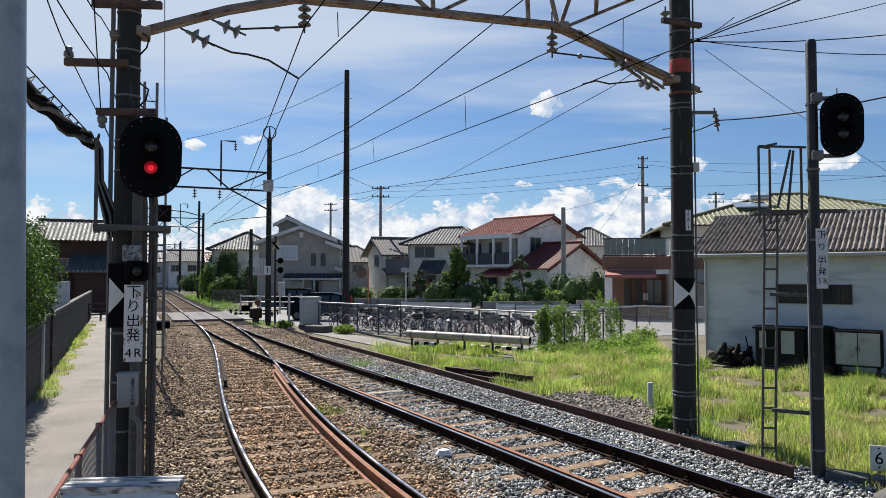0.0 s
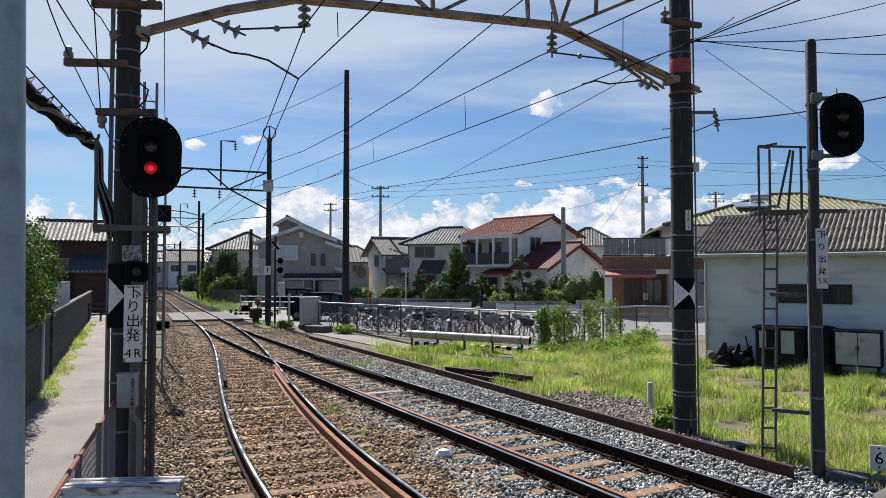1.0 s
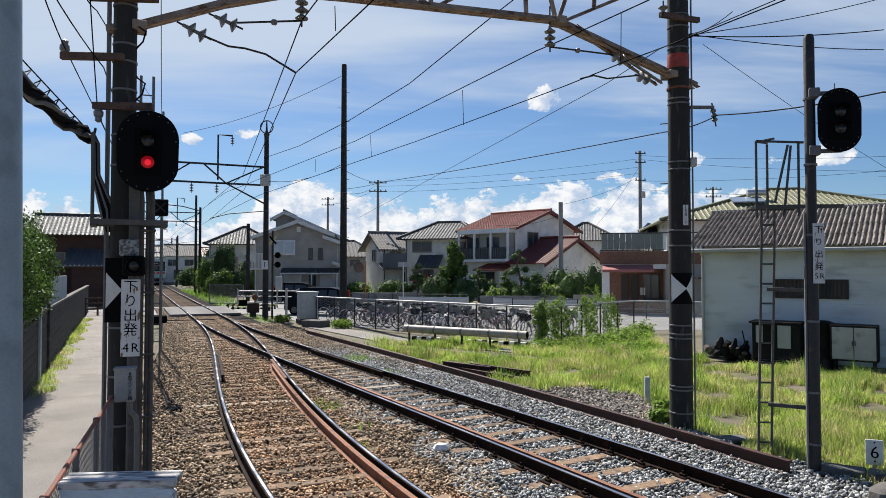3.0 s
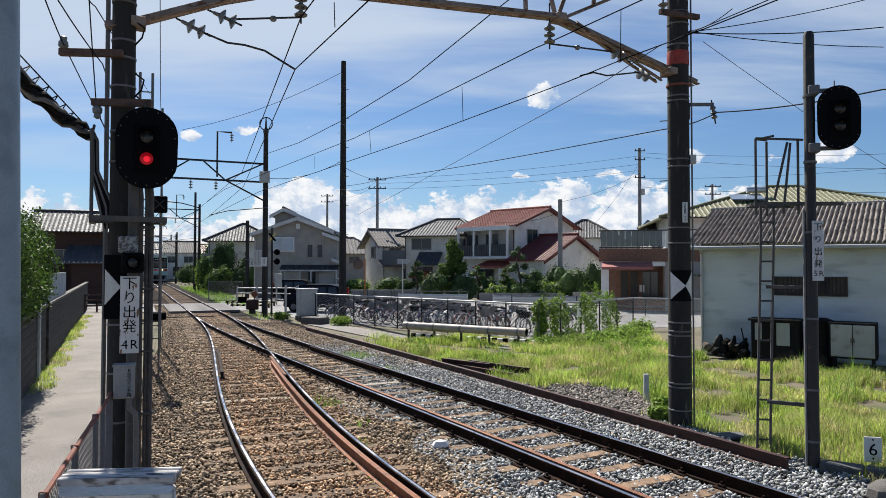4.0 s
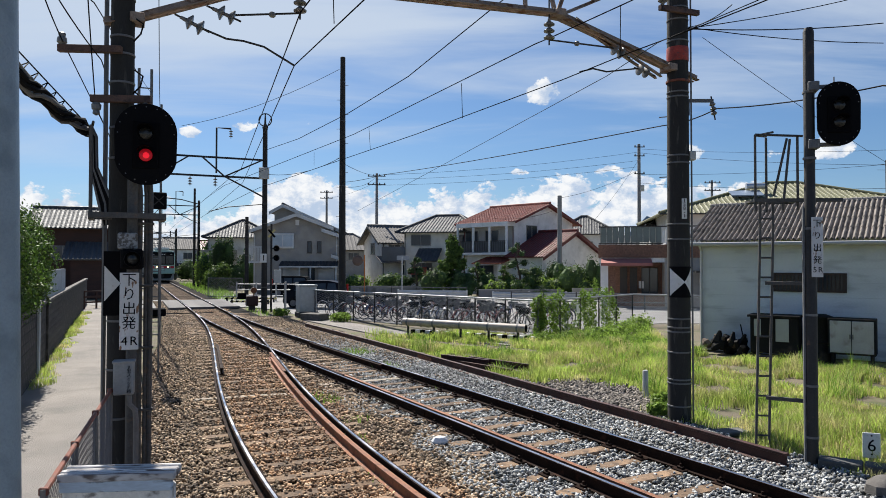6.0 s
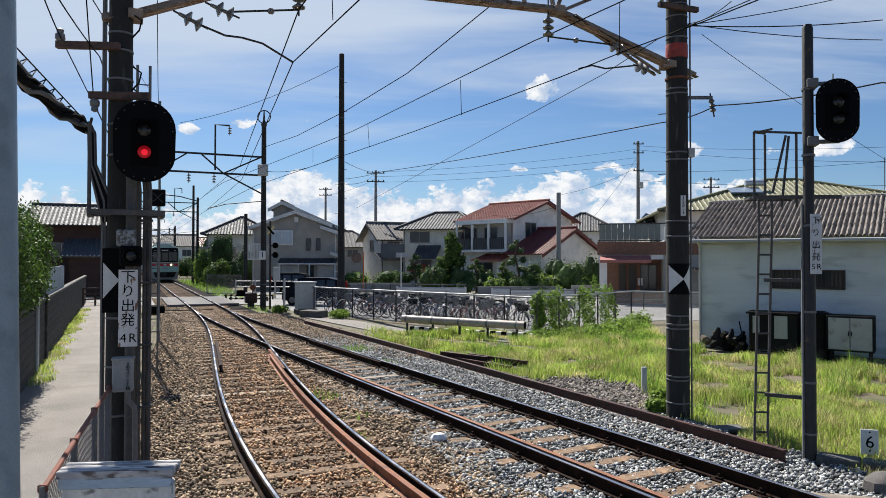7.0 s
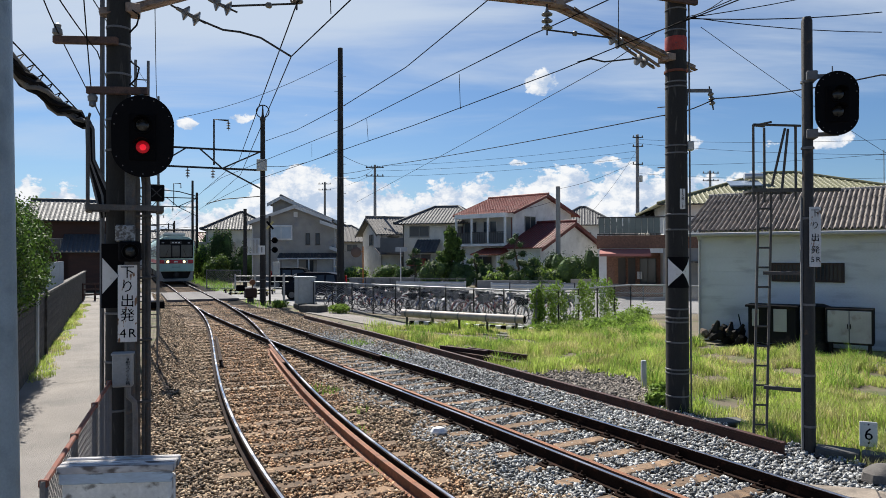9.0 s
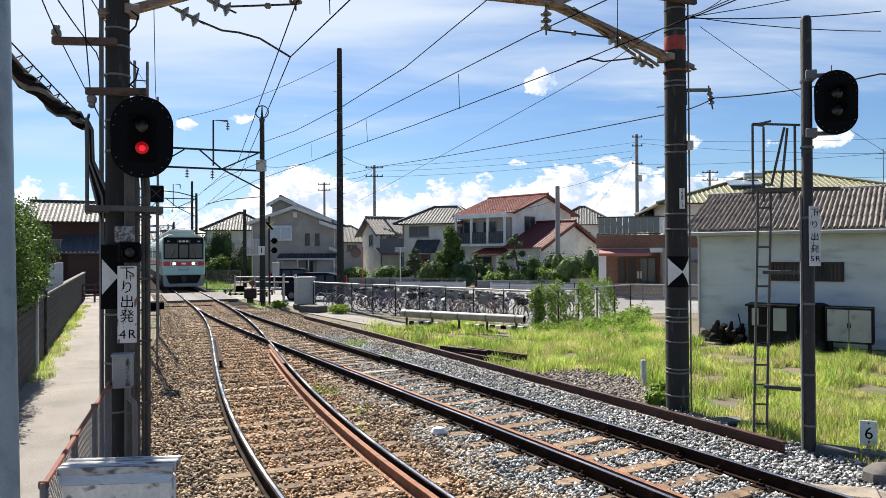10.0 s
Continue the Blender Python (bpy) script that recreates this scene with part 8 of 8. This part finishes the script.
def build_street():
    poles = [(-4.66, 33.4, 12.5, 0.185, 0.12, "tall shade-darkened concrete pole beside the bicycle park"), (9.49, 54.7, 7.9, 0.20, 0.17, "plain grey concrete pole by the street"), (-6.3, 70.0, 11.6, 0.19, 0.12, "utility pole among the houses"),
             (19.03, 66.0, 13.93, 0.2, 0.14, "tall utility pole behind the houses"), (-16.2, 100.0, 13.0, 0.2, 0.14, "distant utility pole above the houses"), (30.3, 77.0, 11.8, 0.18, 0.12, "distant utility pole beyond the roofs"),
             (-15.2, 55.0, 6.2, 0.16, 0.13, "short concrete pole before the grey house")]
    for k, (x, y, h, r0, r1, lab) in enumerate(poles):
        p = round_pole("utility_pole", x, y, h, r0, r1, lab, bands=(h * 0.5, h * 0.75, h * 0.9), material=CONCRETE_POLE_SHADED if k in (0, 6) else plain("pale_pole_concrete", (0.24, 0.24, 0.235), 0.85))
        if k in (2, 3, 4, 5):
            for z in (h - 0.35, h - 1.2, h - 2.9)[:2 + (k == 3)]:
                a = part("crossarm", Geo().box(-0.9 if k != 3 else -0.5, -0.22, z, 0.9 if k != 3 else 0.5, -0.14, z + 0.08), DARK_STEEL, p)
                for u in ((-0.8, -0.3, 0.3, 0.8) if k != 3 else (-0.42, 0.42)):
                    part("pin_insulator", Geo().lathe([(0.04, z + 0.08), (0.07, z + 0.14), (0.03, z + 0.24)], 8, pose(u, -0.18, 0)), PORCELAIN, a)
        if k == 3:
            part("transformer", Geo().lathe([(0.18, 9.4), (0.2, 9.45), (0.2, 9.95), (0.15, 10.0)], 12, pose(0.24, -0.2, 0)), CABINET_GREY, p, smooth=True)
        if k == 0:
            for j in range(14):
                part("step_bolt", Geo().tube([(0.1, -0.05, 2.0 + 0.7 * j), (0.28 if j % 2 else -0.28, -0.08, 2.0 + 0.7 * j)], 0.012, 5), GALV, p)
    # guard rails of the street
    pw = plain("guard_rail_white", (0.50, 0.50, 0.49), 0.5, spot=(0.35, 0.33, 0.3), spot_at=0.62)
    for a, b, lab in ((Vector((-2.6, 44.0, 0)), Vector((1.7, 43.2, 0)), "white street guard rail panel"), (Vector((3.2, 41.5, 0)), Vector((9.6, 40.6, 0)), "white street guard rail panel")):
        g = thing("guard_rail", lab, "guard rail", "street guard rails")
        d = (b - a).normalized()
        r = Vector((d.y, -d.x, 0))
        prof = [(0.0, 0.52), (0.05, 0.57), (0.0, 0.66), (0.05, 0.75), (0.0, 0.86), (-0.02, 0.86), (0.03, 0.75), (-0.02, 0.66), (0.03, 0.57), (-0.02, 0.52)]
        part("beam", Geo().rings([[p + r * u + Vector((0, 0, z)) for u, z in prof] for p in (a, b)]), pw, g)
        for k in range(4):
            p = a.lerp(b, k / 3) - r * 0.06
            part("post", Geo().tube([p, p + Vector((0, 0, 0.9))], 0.05, 8), pw, g)
    for a, b in ((Vector((-6.5, 47.0, 0)), Vector((1.8, 45.5, 0))), (Vector((4.0, 38.6, 0)), Vector((12.5, 36.0, 0)))):
        g = thing("pipe_railing", "grey pipe railing along the street", "railing", "street railings")
        for z in (0.5, 0.95):
            part("rail", Geo().tube([a + Vector((0, 0, z)), b + Vector((0, 0, z))], 0.03, 6), GALV, g)
        for k in range(6):
            p = a.lerp(b, k / 5)
            part("post", Geo().tube([p, p + Vector((0, 0, 1.0))], 0.035, 6), DARK_STEEL, g)
    # orange mirror post, sign post, low garden walls
    m = thing("traffic_mirror", "round traffic mirror on an orange post", "traffic mirror", at=pose(-5.9, 55.0, 0))
    orange = plain("orange_post", (0.45, 0.16, 0.04), 0.6)
    part("post", Geo().tube([(0, 0, 0), (0, 0, 3.2)], 0.05, 8), orange, m)
    part("mirror_back", Geo().lathe([(0.40, -0.03), (0.42, 0.0), (0.25, 0.08), (0.02, 0.1)], 18, pose(-0.55, 0, 2.75, 90, 0, 0)), plain("mirror_back_brown", (0.12, 0.08, 0.06), 0.6), m)
    part("arm", Geo().tube([(0, 0, 2.8), (-0.5, 0, 2.75)], 0.03, 6), orange, m)
    s = thing("street_lamp", "slim pale sign post with a square plate by the street", "sign post", at=pose(-2.45, 46.0, 0))
    part("post", Geo().tube([(0, 0, 0), (0, 0, 3.0)], 0.04, 8), pw, s)
    part("plate", Geo().box(-0.35, -0.03, 2.75, 0.45, 0.0, 3.05, 0.01), plain("sign_back_grey", (0.25, 0.27, 0.29), 0.5), s)
    wall = plain("garden_wall_grey", (0.20, 0.20, 0.195), 0.9, spot=(0.12, 0.12, 0.11), spot_at=0.6)
    for x0, x1, y, h in ((-7.0, 2.4, 55.0, 0.75), (2.9, 9.0, 51.0, 0.65), (9.4, 14.0, 49.0, 0.8), (-15.0, -8.5, 56.5, 0.8)):
        solo("garden_wall", Geo().box(x0, y, 0, x1, y + 0.15, h, 0.02), wall, "low grey garden wall before the houses", "wall", "garden walls")


def car(label, at, paint, seed):
    t = thing("car", label, "car", "parked cars", at)
    body = [(-1.7, 0.28), (-1.72, 0.75), (-1.55, 0.95), (-1.35, 1.0), (-0.85, 1.50), (-0.5, 1.56), (0.9, 1.56), (1.45, 1.45), (1.68, 0.95), (1.72, 0.45), (1.66, 0.28)]
    g = Geo()
    g.rings([[(x, s * (0.74 - 0.12 * max(0, z - 0.95) / 0.6 - (0.06 if e else 0)), z - (0.02 if e else 0)) for x, z in body] for s, e in ((-1, 1), (-0.97, 0), (0.97, 0), (1, 1))])
    part("body", g, paint, t, smooth=False)
    for s in (-1, 1):
        for x0, x1 in ((-0.85, 0.0), (0.08, 0.75), (0.83, 1.3)):
            y = s * 0.715
            gg = Geo().add([(x0 - (0.25 if x0 < -0.5 else 0), y, 1.0), (x1 + (0.12 if x1 > 1 else 0), y, 1.0), (x1, s * 0.63, 1.42), (x0 + 0.05, s * 0.63, 1.42)], [(0, 1, 2, 3)])
            gg.add([(x0 - (0.25 if x0 < -0.5 else 0), y * 0.96, 1.0), (x1 + (0.12 if x1 > 1 else 0), y * 0.96, 1.0), (x1, s * 0.6, 1.42), (x0 + 0.05, s * 0.6, 1.42)], [(0, 1, 2, 3)])
            part("side_window", gg, GLASS_DARK, t)
        for x in (-1.12, 1.12):
            w = part("wheel", Geo().tube([(x, s * 0.60, 0.29), (x, s * 0.745, 0.29)], 0.29, 18), RUBBER, t)
            part("rim", Geo().tube([(x, s * 0.745, 0.29), (x, s * 0.755, 0.29)], 0.18, 12), GALV, w)
        part("tail_light", Geo().box(1.60, s * 0.66 - 0.07, 0.85, 1.70, s * 0.66 + 0.07, 1.35, 0.02), plain("tail_light_red", (0.45, 0.02, 0.02), 0.25), t)
        part("headlight", Geo().box(-1.73, s * 0.5 - 0.14, 0.66, -1.62, s * 0.5 + 0.14, 0.84, 0.02), plain("headlight_glass", (0.6, 0.6, 0.6), 0.15), t)
    part("windscreen", Geo().add([(-1.31, -0.62, 1.04), (-1.31, 0.62, 1.04), (-0.88, 0.55, 1.47), (-0.88, -0.55, 1.47), (-1.28, -0.62, 1.02), (-1.28, 0.62, 1.02), (-0.85, 0.55, 1.45), (-0.85, -0.55, 1.45)], [(0, 1, 2, 3), (7, 6, 5, 4)]), GLASS_DARK, t)
    part("bumper", Geo().box(1.64, -0.68, 0.3, 1.76, 0.68, 0.55, 0.04).box(-1.76, -0.68, 0.3, -1.66, 0.68, 0.55, 0.04), DARK_TRIM, t)


def build_far_line():
    """Second and third gantries over the single track."""
    for y, w, h in ((36.1, 6.6, 7.9), (73.0, 6.0, 8.6), (110.0, 6.0, 7.4)):
        d = track_dir(y, 1)
        rot = math.degrees(math.atan2(-d.x, d.y))
        x = track_x(y, 1)
        right = 2.95 if y < 40 else 3.0
        t = thing("catenary_gantry", "steel catenary gantry with diagonal braces over the single track", "gantry", "distant gantries", pose(x if y > 40 else -9.06 - 2.8, y if y > 40 else 34.85, 0, 0, 0, rot))
        if y > 40:
            part("pole", Geo().lathe([(0.15, 0), (0.12, h + 0.6)], 12, pose(right, 0, 0)), CONCRETE_POLE_SHADED, t)
        part("pole", Geo().lathe([(0.15, 0), (0.12, h + 0.4)], 12, pose(right - w, 0, 0)), CONCRETE_POLE_SHADED, t)
        for z in (h, h - 0.95):
            g = Geo()
            beam(g, (right - w, 0, z), (right, 0, z), 0.10, 0.10)
            part("chord", g, DARK_STEEL, t)
        for a, b in (((right, 0, h - 1.9), (right - 1.9, 0, h - 0.95)), ((right - 1.9, 0, h - 0.95), (right - 3.0, 0, h)), ((right - w, 0, h - 1.9), (right - w + 1.6, 0, h - 0.95)), ((right - w + 1.6, 0, h - 0.95), (right - 3.6, 0, h)), ((right, 0, h - 0.0), (right - 1.9, 0, h - 0.95))):
            g = Geo()
            beam(g, a, b, 0.07, 0.07)
            part("brace", g, DARK_STEEL, t)
        part("drop_post", Geo().tube([(right - 2.3, 0, h - 0.8), (right - 2.3, 0, h + 1.5), (right - 1.6, 0, h + 1.5)], 0.05, 6), DARK_STEEL, t)
        insulator(t, pose(right - 1.6, 0, h + 1.48), 3, 0.1, 0.13)
        for u in (-0.6, 0.6):
            insulator(t, pose(u, 0, h - 1.0), 3, 0.11, 0.14)
        part("pull_off_arm", Geo().tube([(right, 0, 5.6), (1.2, 0, 5.4), (0.3, 0, 5.15)], 0.025, 5), DARK_STEEL, t)
        part("pull_off_arm", Geo().tube([(right - w, 0, 5.9), (-1.0, 0, 5.7), (-0.2, 0, 5.5)], 0.025, 5), DARK_STEEL, t)
    for k, (y, off, h) in enumerate(((73.4, 2.75, 10.4), (92.0, -4.5, 9.5), (104.0, 2.7, 7.4), (118.0, -4.2, 10.5), (130.0, 3.4, 8.5), (142.0, -4.2, 10.0))):
        p = round_pole("utility_pole", track_x(y, 1) + off, y, h, 0.15, 0.11, "dark pole beside the single track", bands=(h * 0.6,), group="poles along the line")
        if k % 2:
            part("crossarm", Geo().box(-0.8, -0.15, h - 0.5, 0.8, -0.08, h - 0.42).box(-0.7, -0.15, h - 1.1, 0.7, -0.08, h - 1.02), DARK_STEEL, p)


build_fence()
build_bicycles()
build_crossing()
build_street()
car("dark blue hatchback with red tail lights parked by the fence", pose(-7.05, 40.0, 0.0, 0, 0, -8), plain("car_dark_blue", (0.010, 0.011, 0.017), 0.4), 1)
car("black compact car parked beside the street", pose(-11.0, 53.5, 0.0, 0, 0, 176), plain("car_black", (0.008, 0.008, 0.009), 0.4), 2)
build_far_line()


def build_backdrop():
    rs = np.random.RandomState(4)
    g = Geo()
    n = 90
    pts = []
    for i in range(n + 1):
        a = radians(-50 + 100 * i / n)
        h = 60 + 40 * math.sin(i * 0.21) + 22 * math.sin(i * 0.53 + 1) + 9 * rs.normal()
        h *= 0.55 + 0.45 * math.exp(-((i - 60) / 12.0) ** 2)
        pts.append((2300 * math.sin(a), 2300 * math.cos(a), max(12, h * 1.45)))
    vs = [(x, y, -5) for x, y, z in pts] + pts + [(x * 1.15, y * 1.15, -5) for x, y, z in pts]
    k = n + 1
    g.add(vs, [(i, i + 1, k + i + 1, k + i) for i in range(n)] + [(k + i, k + i + 1, 2 * k + i + 1, 2 * k + i) for i in range(n)])
    # the blue of the distance haze is put into the hills' base colour
    solo("backdrop", g, plain("far_hills_haze_blue", (0.17, 0.25, 0.36), 1.0, scale=0.01, fine=0.05, bump=0), "distant hills coloured blue for haze", kind="structure")
    rng = random.Random(17)
    walls, tiles = (STUCCO_WHITE, STUCCO_CREAM, STUCCO_GREY), (TILE_GREY, SLATE, TILE_MAROON)
    for k in range(22):
        a = radians(-22 + 2.4 * k + rng.uniform(-0.6, 0.6))
        D = rng.uniform(95, 150)
        x, y = D * math.sin(a), D * math.cos(a)
        house("distant house among the roofs of the town", x, y, rng.uniform(-30, 30), rng.uniform(7, 11), 8, rng.uniform(4.2, 5.4), rng.uniform(6.2, 7.2), rng.choice(("gx", "hip")), rng.choice(walls), rng.choice(tiles), (("s", -1.5, 3.0, 1.6, 1.1, 2), ("s", 1.6, 3.0, 1.6, 1.1, 2)), group="far houses", pitch=0.6, hipf=0.4)
    far = []
    rs = np.random.RandomState(6)
    for k in range(60):
        a = radians(-40 + 80 * k / 59 + rs.uniform(-1, 1))
        D = rs.uniform(170, 260)
        far.append((D * math.sin(a), D * math.cos(a), 1.5, 5.0, 4.0, rs.uniform(2.0, 3.8)))
    o = new("far_trees", fast_mesh("far_trees", *leaf_cloud(far, 16000, 0.5, 5), LEAF_DARK))
    tagged(o, "dark far tree line between the town houses", kind="stuff")


build_backdrop()

# ---- the train ----


def build_train():
    mint = plain("train_mint_paint", (0.33, 0.56, 0.53), 0.35, scale=3, var=0.06)
    cream = plain("train_pale_mint", (0.40, 0.56, 0.51), 0.35, scale=3, var=0.06)
    red = plain("train_red_band", (0.50, 0.035, 0.05), 0.35, var=0.06)
    black = plain("train_window_black", (0.008, 0.009, 0.010), 0.45, var=0.1, bump=0)
    grey = plain("train_skirt_grey", (0.30, 0.31, 0.31), 0.6)
    dark = plain("train_underframe", (0.02, 0.02, 0.02), 0.8)
    lamp = glow("headlight_warm", (1.0, 0.66, 0.28), 3.5)
    glass = plain("train_glass", (0.06, 0.068, 0.066), 0.15, var=0.3, scale=1.2, bump=0)
    roof_grey = plain("train_roof_grey", (0.40, 0.42, 0.43), 0.7)
    t = thing("train", "mint green electric commuter train with a red band and lit headlights", "train")
    W = 1.36
    # rounded cross-section (half width, height)
    side = [(W - 0.03, 0.95), (W, 1.15), (W, 3.15), (W - 0.08, 3.40), (W - 0.32, 3.60), (W - 0.8, 3.72), (0, 3.76)]
    def ring(y, k=1.0, dz=0.0):
        r = [(x * k, y, z + dz) for x, z in side]
        return r + [(-x, y, z) for x, y, z in r[-2::-1]]
    for c in range(2):
        y0 = 20.2 * c
        nose = 0.0 if c else 0.22
        rings = [ring(y0 + (0.22 if not c else 0), 1.0)] + [ring(y0 + 19.6)]
        if not c:
            rings = [[(x * 0.93, y0 + 0.04 * abs(x), z) for x, y, z in ring(0)], [(x * 0.985, y0 + 0.10, z) for x, y, z in ring(0)]] + rings
        part("body", Geo().rings(rings), cream, t, smooth=True)
        part("side_band", Geo().box(-W - 0.006, y0 + 0.25, 1.55, -W - 0.001, y0 + 19.6, 1.86).box(W + 0.001, y0 + 0.25, 1.55, W + 0.006, y0 + 19.6, 1.86), red, t, "red side band")
        for s in (-1, 1):
            for k in range(8):
                yy = y0 + 1.6 + 2.2 * k
                part("side_window", Geo().box(s * W - 0.012, yy, 2.05, s * W + 0.012, yy + 1.3, 3.0, 0.005), glass, t)
        part("underframe", Geo().box(-1.15, y0 + 0.6, 0.35, 1.15, y0 + 19.2, 0.95), dark, t)
        part("air_conditioner", Geo().box(-0.85, y0 + 2.2, 3.70, 0.85, y0 + 5.6, 4.06, 0.12), roof_grey, t, "grey roof air conditioner")
        part("air_conditioner", Geo().box(-0.85, y0 + 11.5, 3.70, 0.85, y0 + 14.9, 4.06, 0.12), roof_grey, t, "grey roof air conditioner")
        for b in (3.0, 16.6):
            bg = part("bogie", Geo().box(-1.05, y0 + b - 1.5, 0.30, 1.05, y0 + b + 1.5, 0.62, 0.05), dark, t)
            for ax in (-1.05, 1.05):
                for s in (-1, 1):
                    part("wheel", Geo().tube([(s * 0.68, y0 + b + ax, 0.43), (s * 0.80, y0 + b + ax, 0.43)], 0.43, 20), DARK_STEEL, bg)
    # front end
    def panel(x0, x1, z0, z1, y, m, name, label="", parent=t, b=0.02, depth=0.05):
        return part(name, Geo().box(x0, y, z0, x1, y + depth, z1, b), m, parent, label)
    mask = panel(-1.25, 1.25, 2.00, 3.46, -0.035, black, "window_mask", "black window surround of the cab", b=0.02, depth=0.07)
    panel(-1.17, -0.36, 2.10, 3.04, -0.045, glass, "windscreen", "", mask, 0.004, 0.02)
    panel(0.36, 1.17, 2.10, 3.04, -0.045, glass, "windscreen", "", mask, 0.004, 0.02)
    panel(-0.27, 0.27, 2.12, 2.98, -0.045, glass, "door_window", "", mask, 0.004, 0.02)
    panel(-0.42, 0.42, 3.10, 3.30, -0.043, plain("destination_dark", (0.03, 0.03, 0.03), 0.3), "destination_board", "", mask, 0.004, 0.02)
    for k in range(3):
        panel(-0.30 + 0.22 * k, -0.16 + 0.22 * k, 3.16, 3.25, -0.048, WHITE_PAINT, "destination_bar", "", mask, 0.002, 0.01)
    for s in (-1, 1):
        panel(s * 0.95 - 0.09, s * 0.95 + 0.09, 3.15, 3.24, -0.043, plain("marker_lamp_grey", (0.3, 0.3, 0.3), 0.3), "marker_lamp", "", mask, 0.004, 0.02)
    panel(-1.26, 1.26, 1.58, 1.86, -0.030, red, "front_band", "red front band", b=0.01, depth=0.07)
    panel(-0.86, -0.47, 1.60, 1.84, -0.045, cream, "lamp_panel", "", t, 0.01, 0.03)
    panel(0.47, 0.86, 1.60, 1.84, -0.045, cream, "lamp_panel", "", t, 0.01, 0.03)
    for s in (-1, 1):
        part("headlight", Geo().lathe([(0.085, 0), (0.075, 0.03), (0.03, 0.045)], 16), lamp, t, "glowing warm headlight", at=pose(s * 0.60, -0.045, 1.72, 90, 0, 0))
        part("tail_lamp", Geo().box(s * 0.77 - 0.05, -0.06, 1.66, s * 0.77 + 0.05, -0.04, 1.78, 0.006), plain("tail_lamp_dark_red", (0.15, 0.01, 0.01), 0.3), t)
    panel(-0.14, 0.14, 1.66, 1.78, -0.042, WHITE_PAINT, "number_bars", "", t, 0.003, 0.02)
    panel(-1.27, 1.27, 0.98, 1.55, -0.026, mint, "front_lower_panel", "mint green lower front", b=0.02, depth=0.08)
    part("hand_rail", Geo().tube([(-0.3, -0.05, 1.40), (-0.28, -0.09, 1.30), (0.28, -0.09, 1.30), (0.3, -0.05, 1.40)], 0.02, 6), GALV, t)
    for s in (-1, 1):
        part("skirt", Geo().rings([[(s * 0.70, y, 0.22), (s * 1.10, y, 0.20), (s * 1.24, y, 0.28), (s * 1.28, y, 0.98), (s * 1.12, y, 0.98), (s * 0.94, y, 0.50)] for y in (-0.02, 0.25)]), grey, t, "grey skirt")
    part("snow_guard", Geo().box(-0.95, 0.0, 0.18, 0.95, 0.12, 0.40, 0.03), grey, t)
    part("coupler", Geo().box(-0.16, -0.35, 0.55, 0.16, 0.2, 0.86, 0.04).box(-0.09, -0.30, 0.45, 0.09, 0.2, 0.55, 0.02), DARK_STEEL, t)
    for s in (-1, 1):
        part("wiper", Geo().tube([(s * 0.75, -0.05, 2.12), (s * 0.55, -0.06, 2.7)], 0.012, 5), BLACK_MATT, t)
    # pantograph on the second car
    pg = part("pantograph", Geo().tube([(-0.5, 24.0, 3.8), (-0.3, 25.0, 4.5), (-0.6, 24.3, 5.0)], 0.03, 5).tube([(0.5, 24.0, 3.8), (0.3, 25.0, 4.5), (0.6, 24.3, 5.0)], 0.03, 5).tube([(-0.9, 24.3, 4.95), (-0.6, 24.3, 5.05), (0.6, 24.3, 5.05), (0.9, 24.3, 4.95)], 0.03, 5), DARK_STEEL, t)
    return t


TRAIN = build_train()
TRAIN.scale = (1.07, 1.03, 1.07)
# metres of the train's front beyond the eye, over seconds
TRAIN_AT = [(0.0, 142.0), (1.0, 132.5), (2.5, 118.6), (4.0, 105.0), (5.5, 91.0), (7.0, 77.3), (7.5, 72.6), (8.0, 67.7), (8.5, 62.8), (9.0, 58.2), (9.5, 53.8), (10.0, 49.6)]


def motions():
    rot = math.degrees(math.atan(-FAR_S))
    walk(TRAIN, [(t, pose(track_x(d, 1), d, RAIL_Z, 0, 0, rot)) for t, d in TRAIN_AT])


motions()
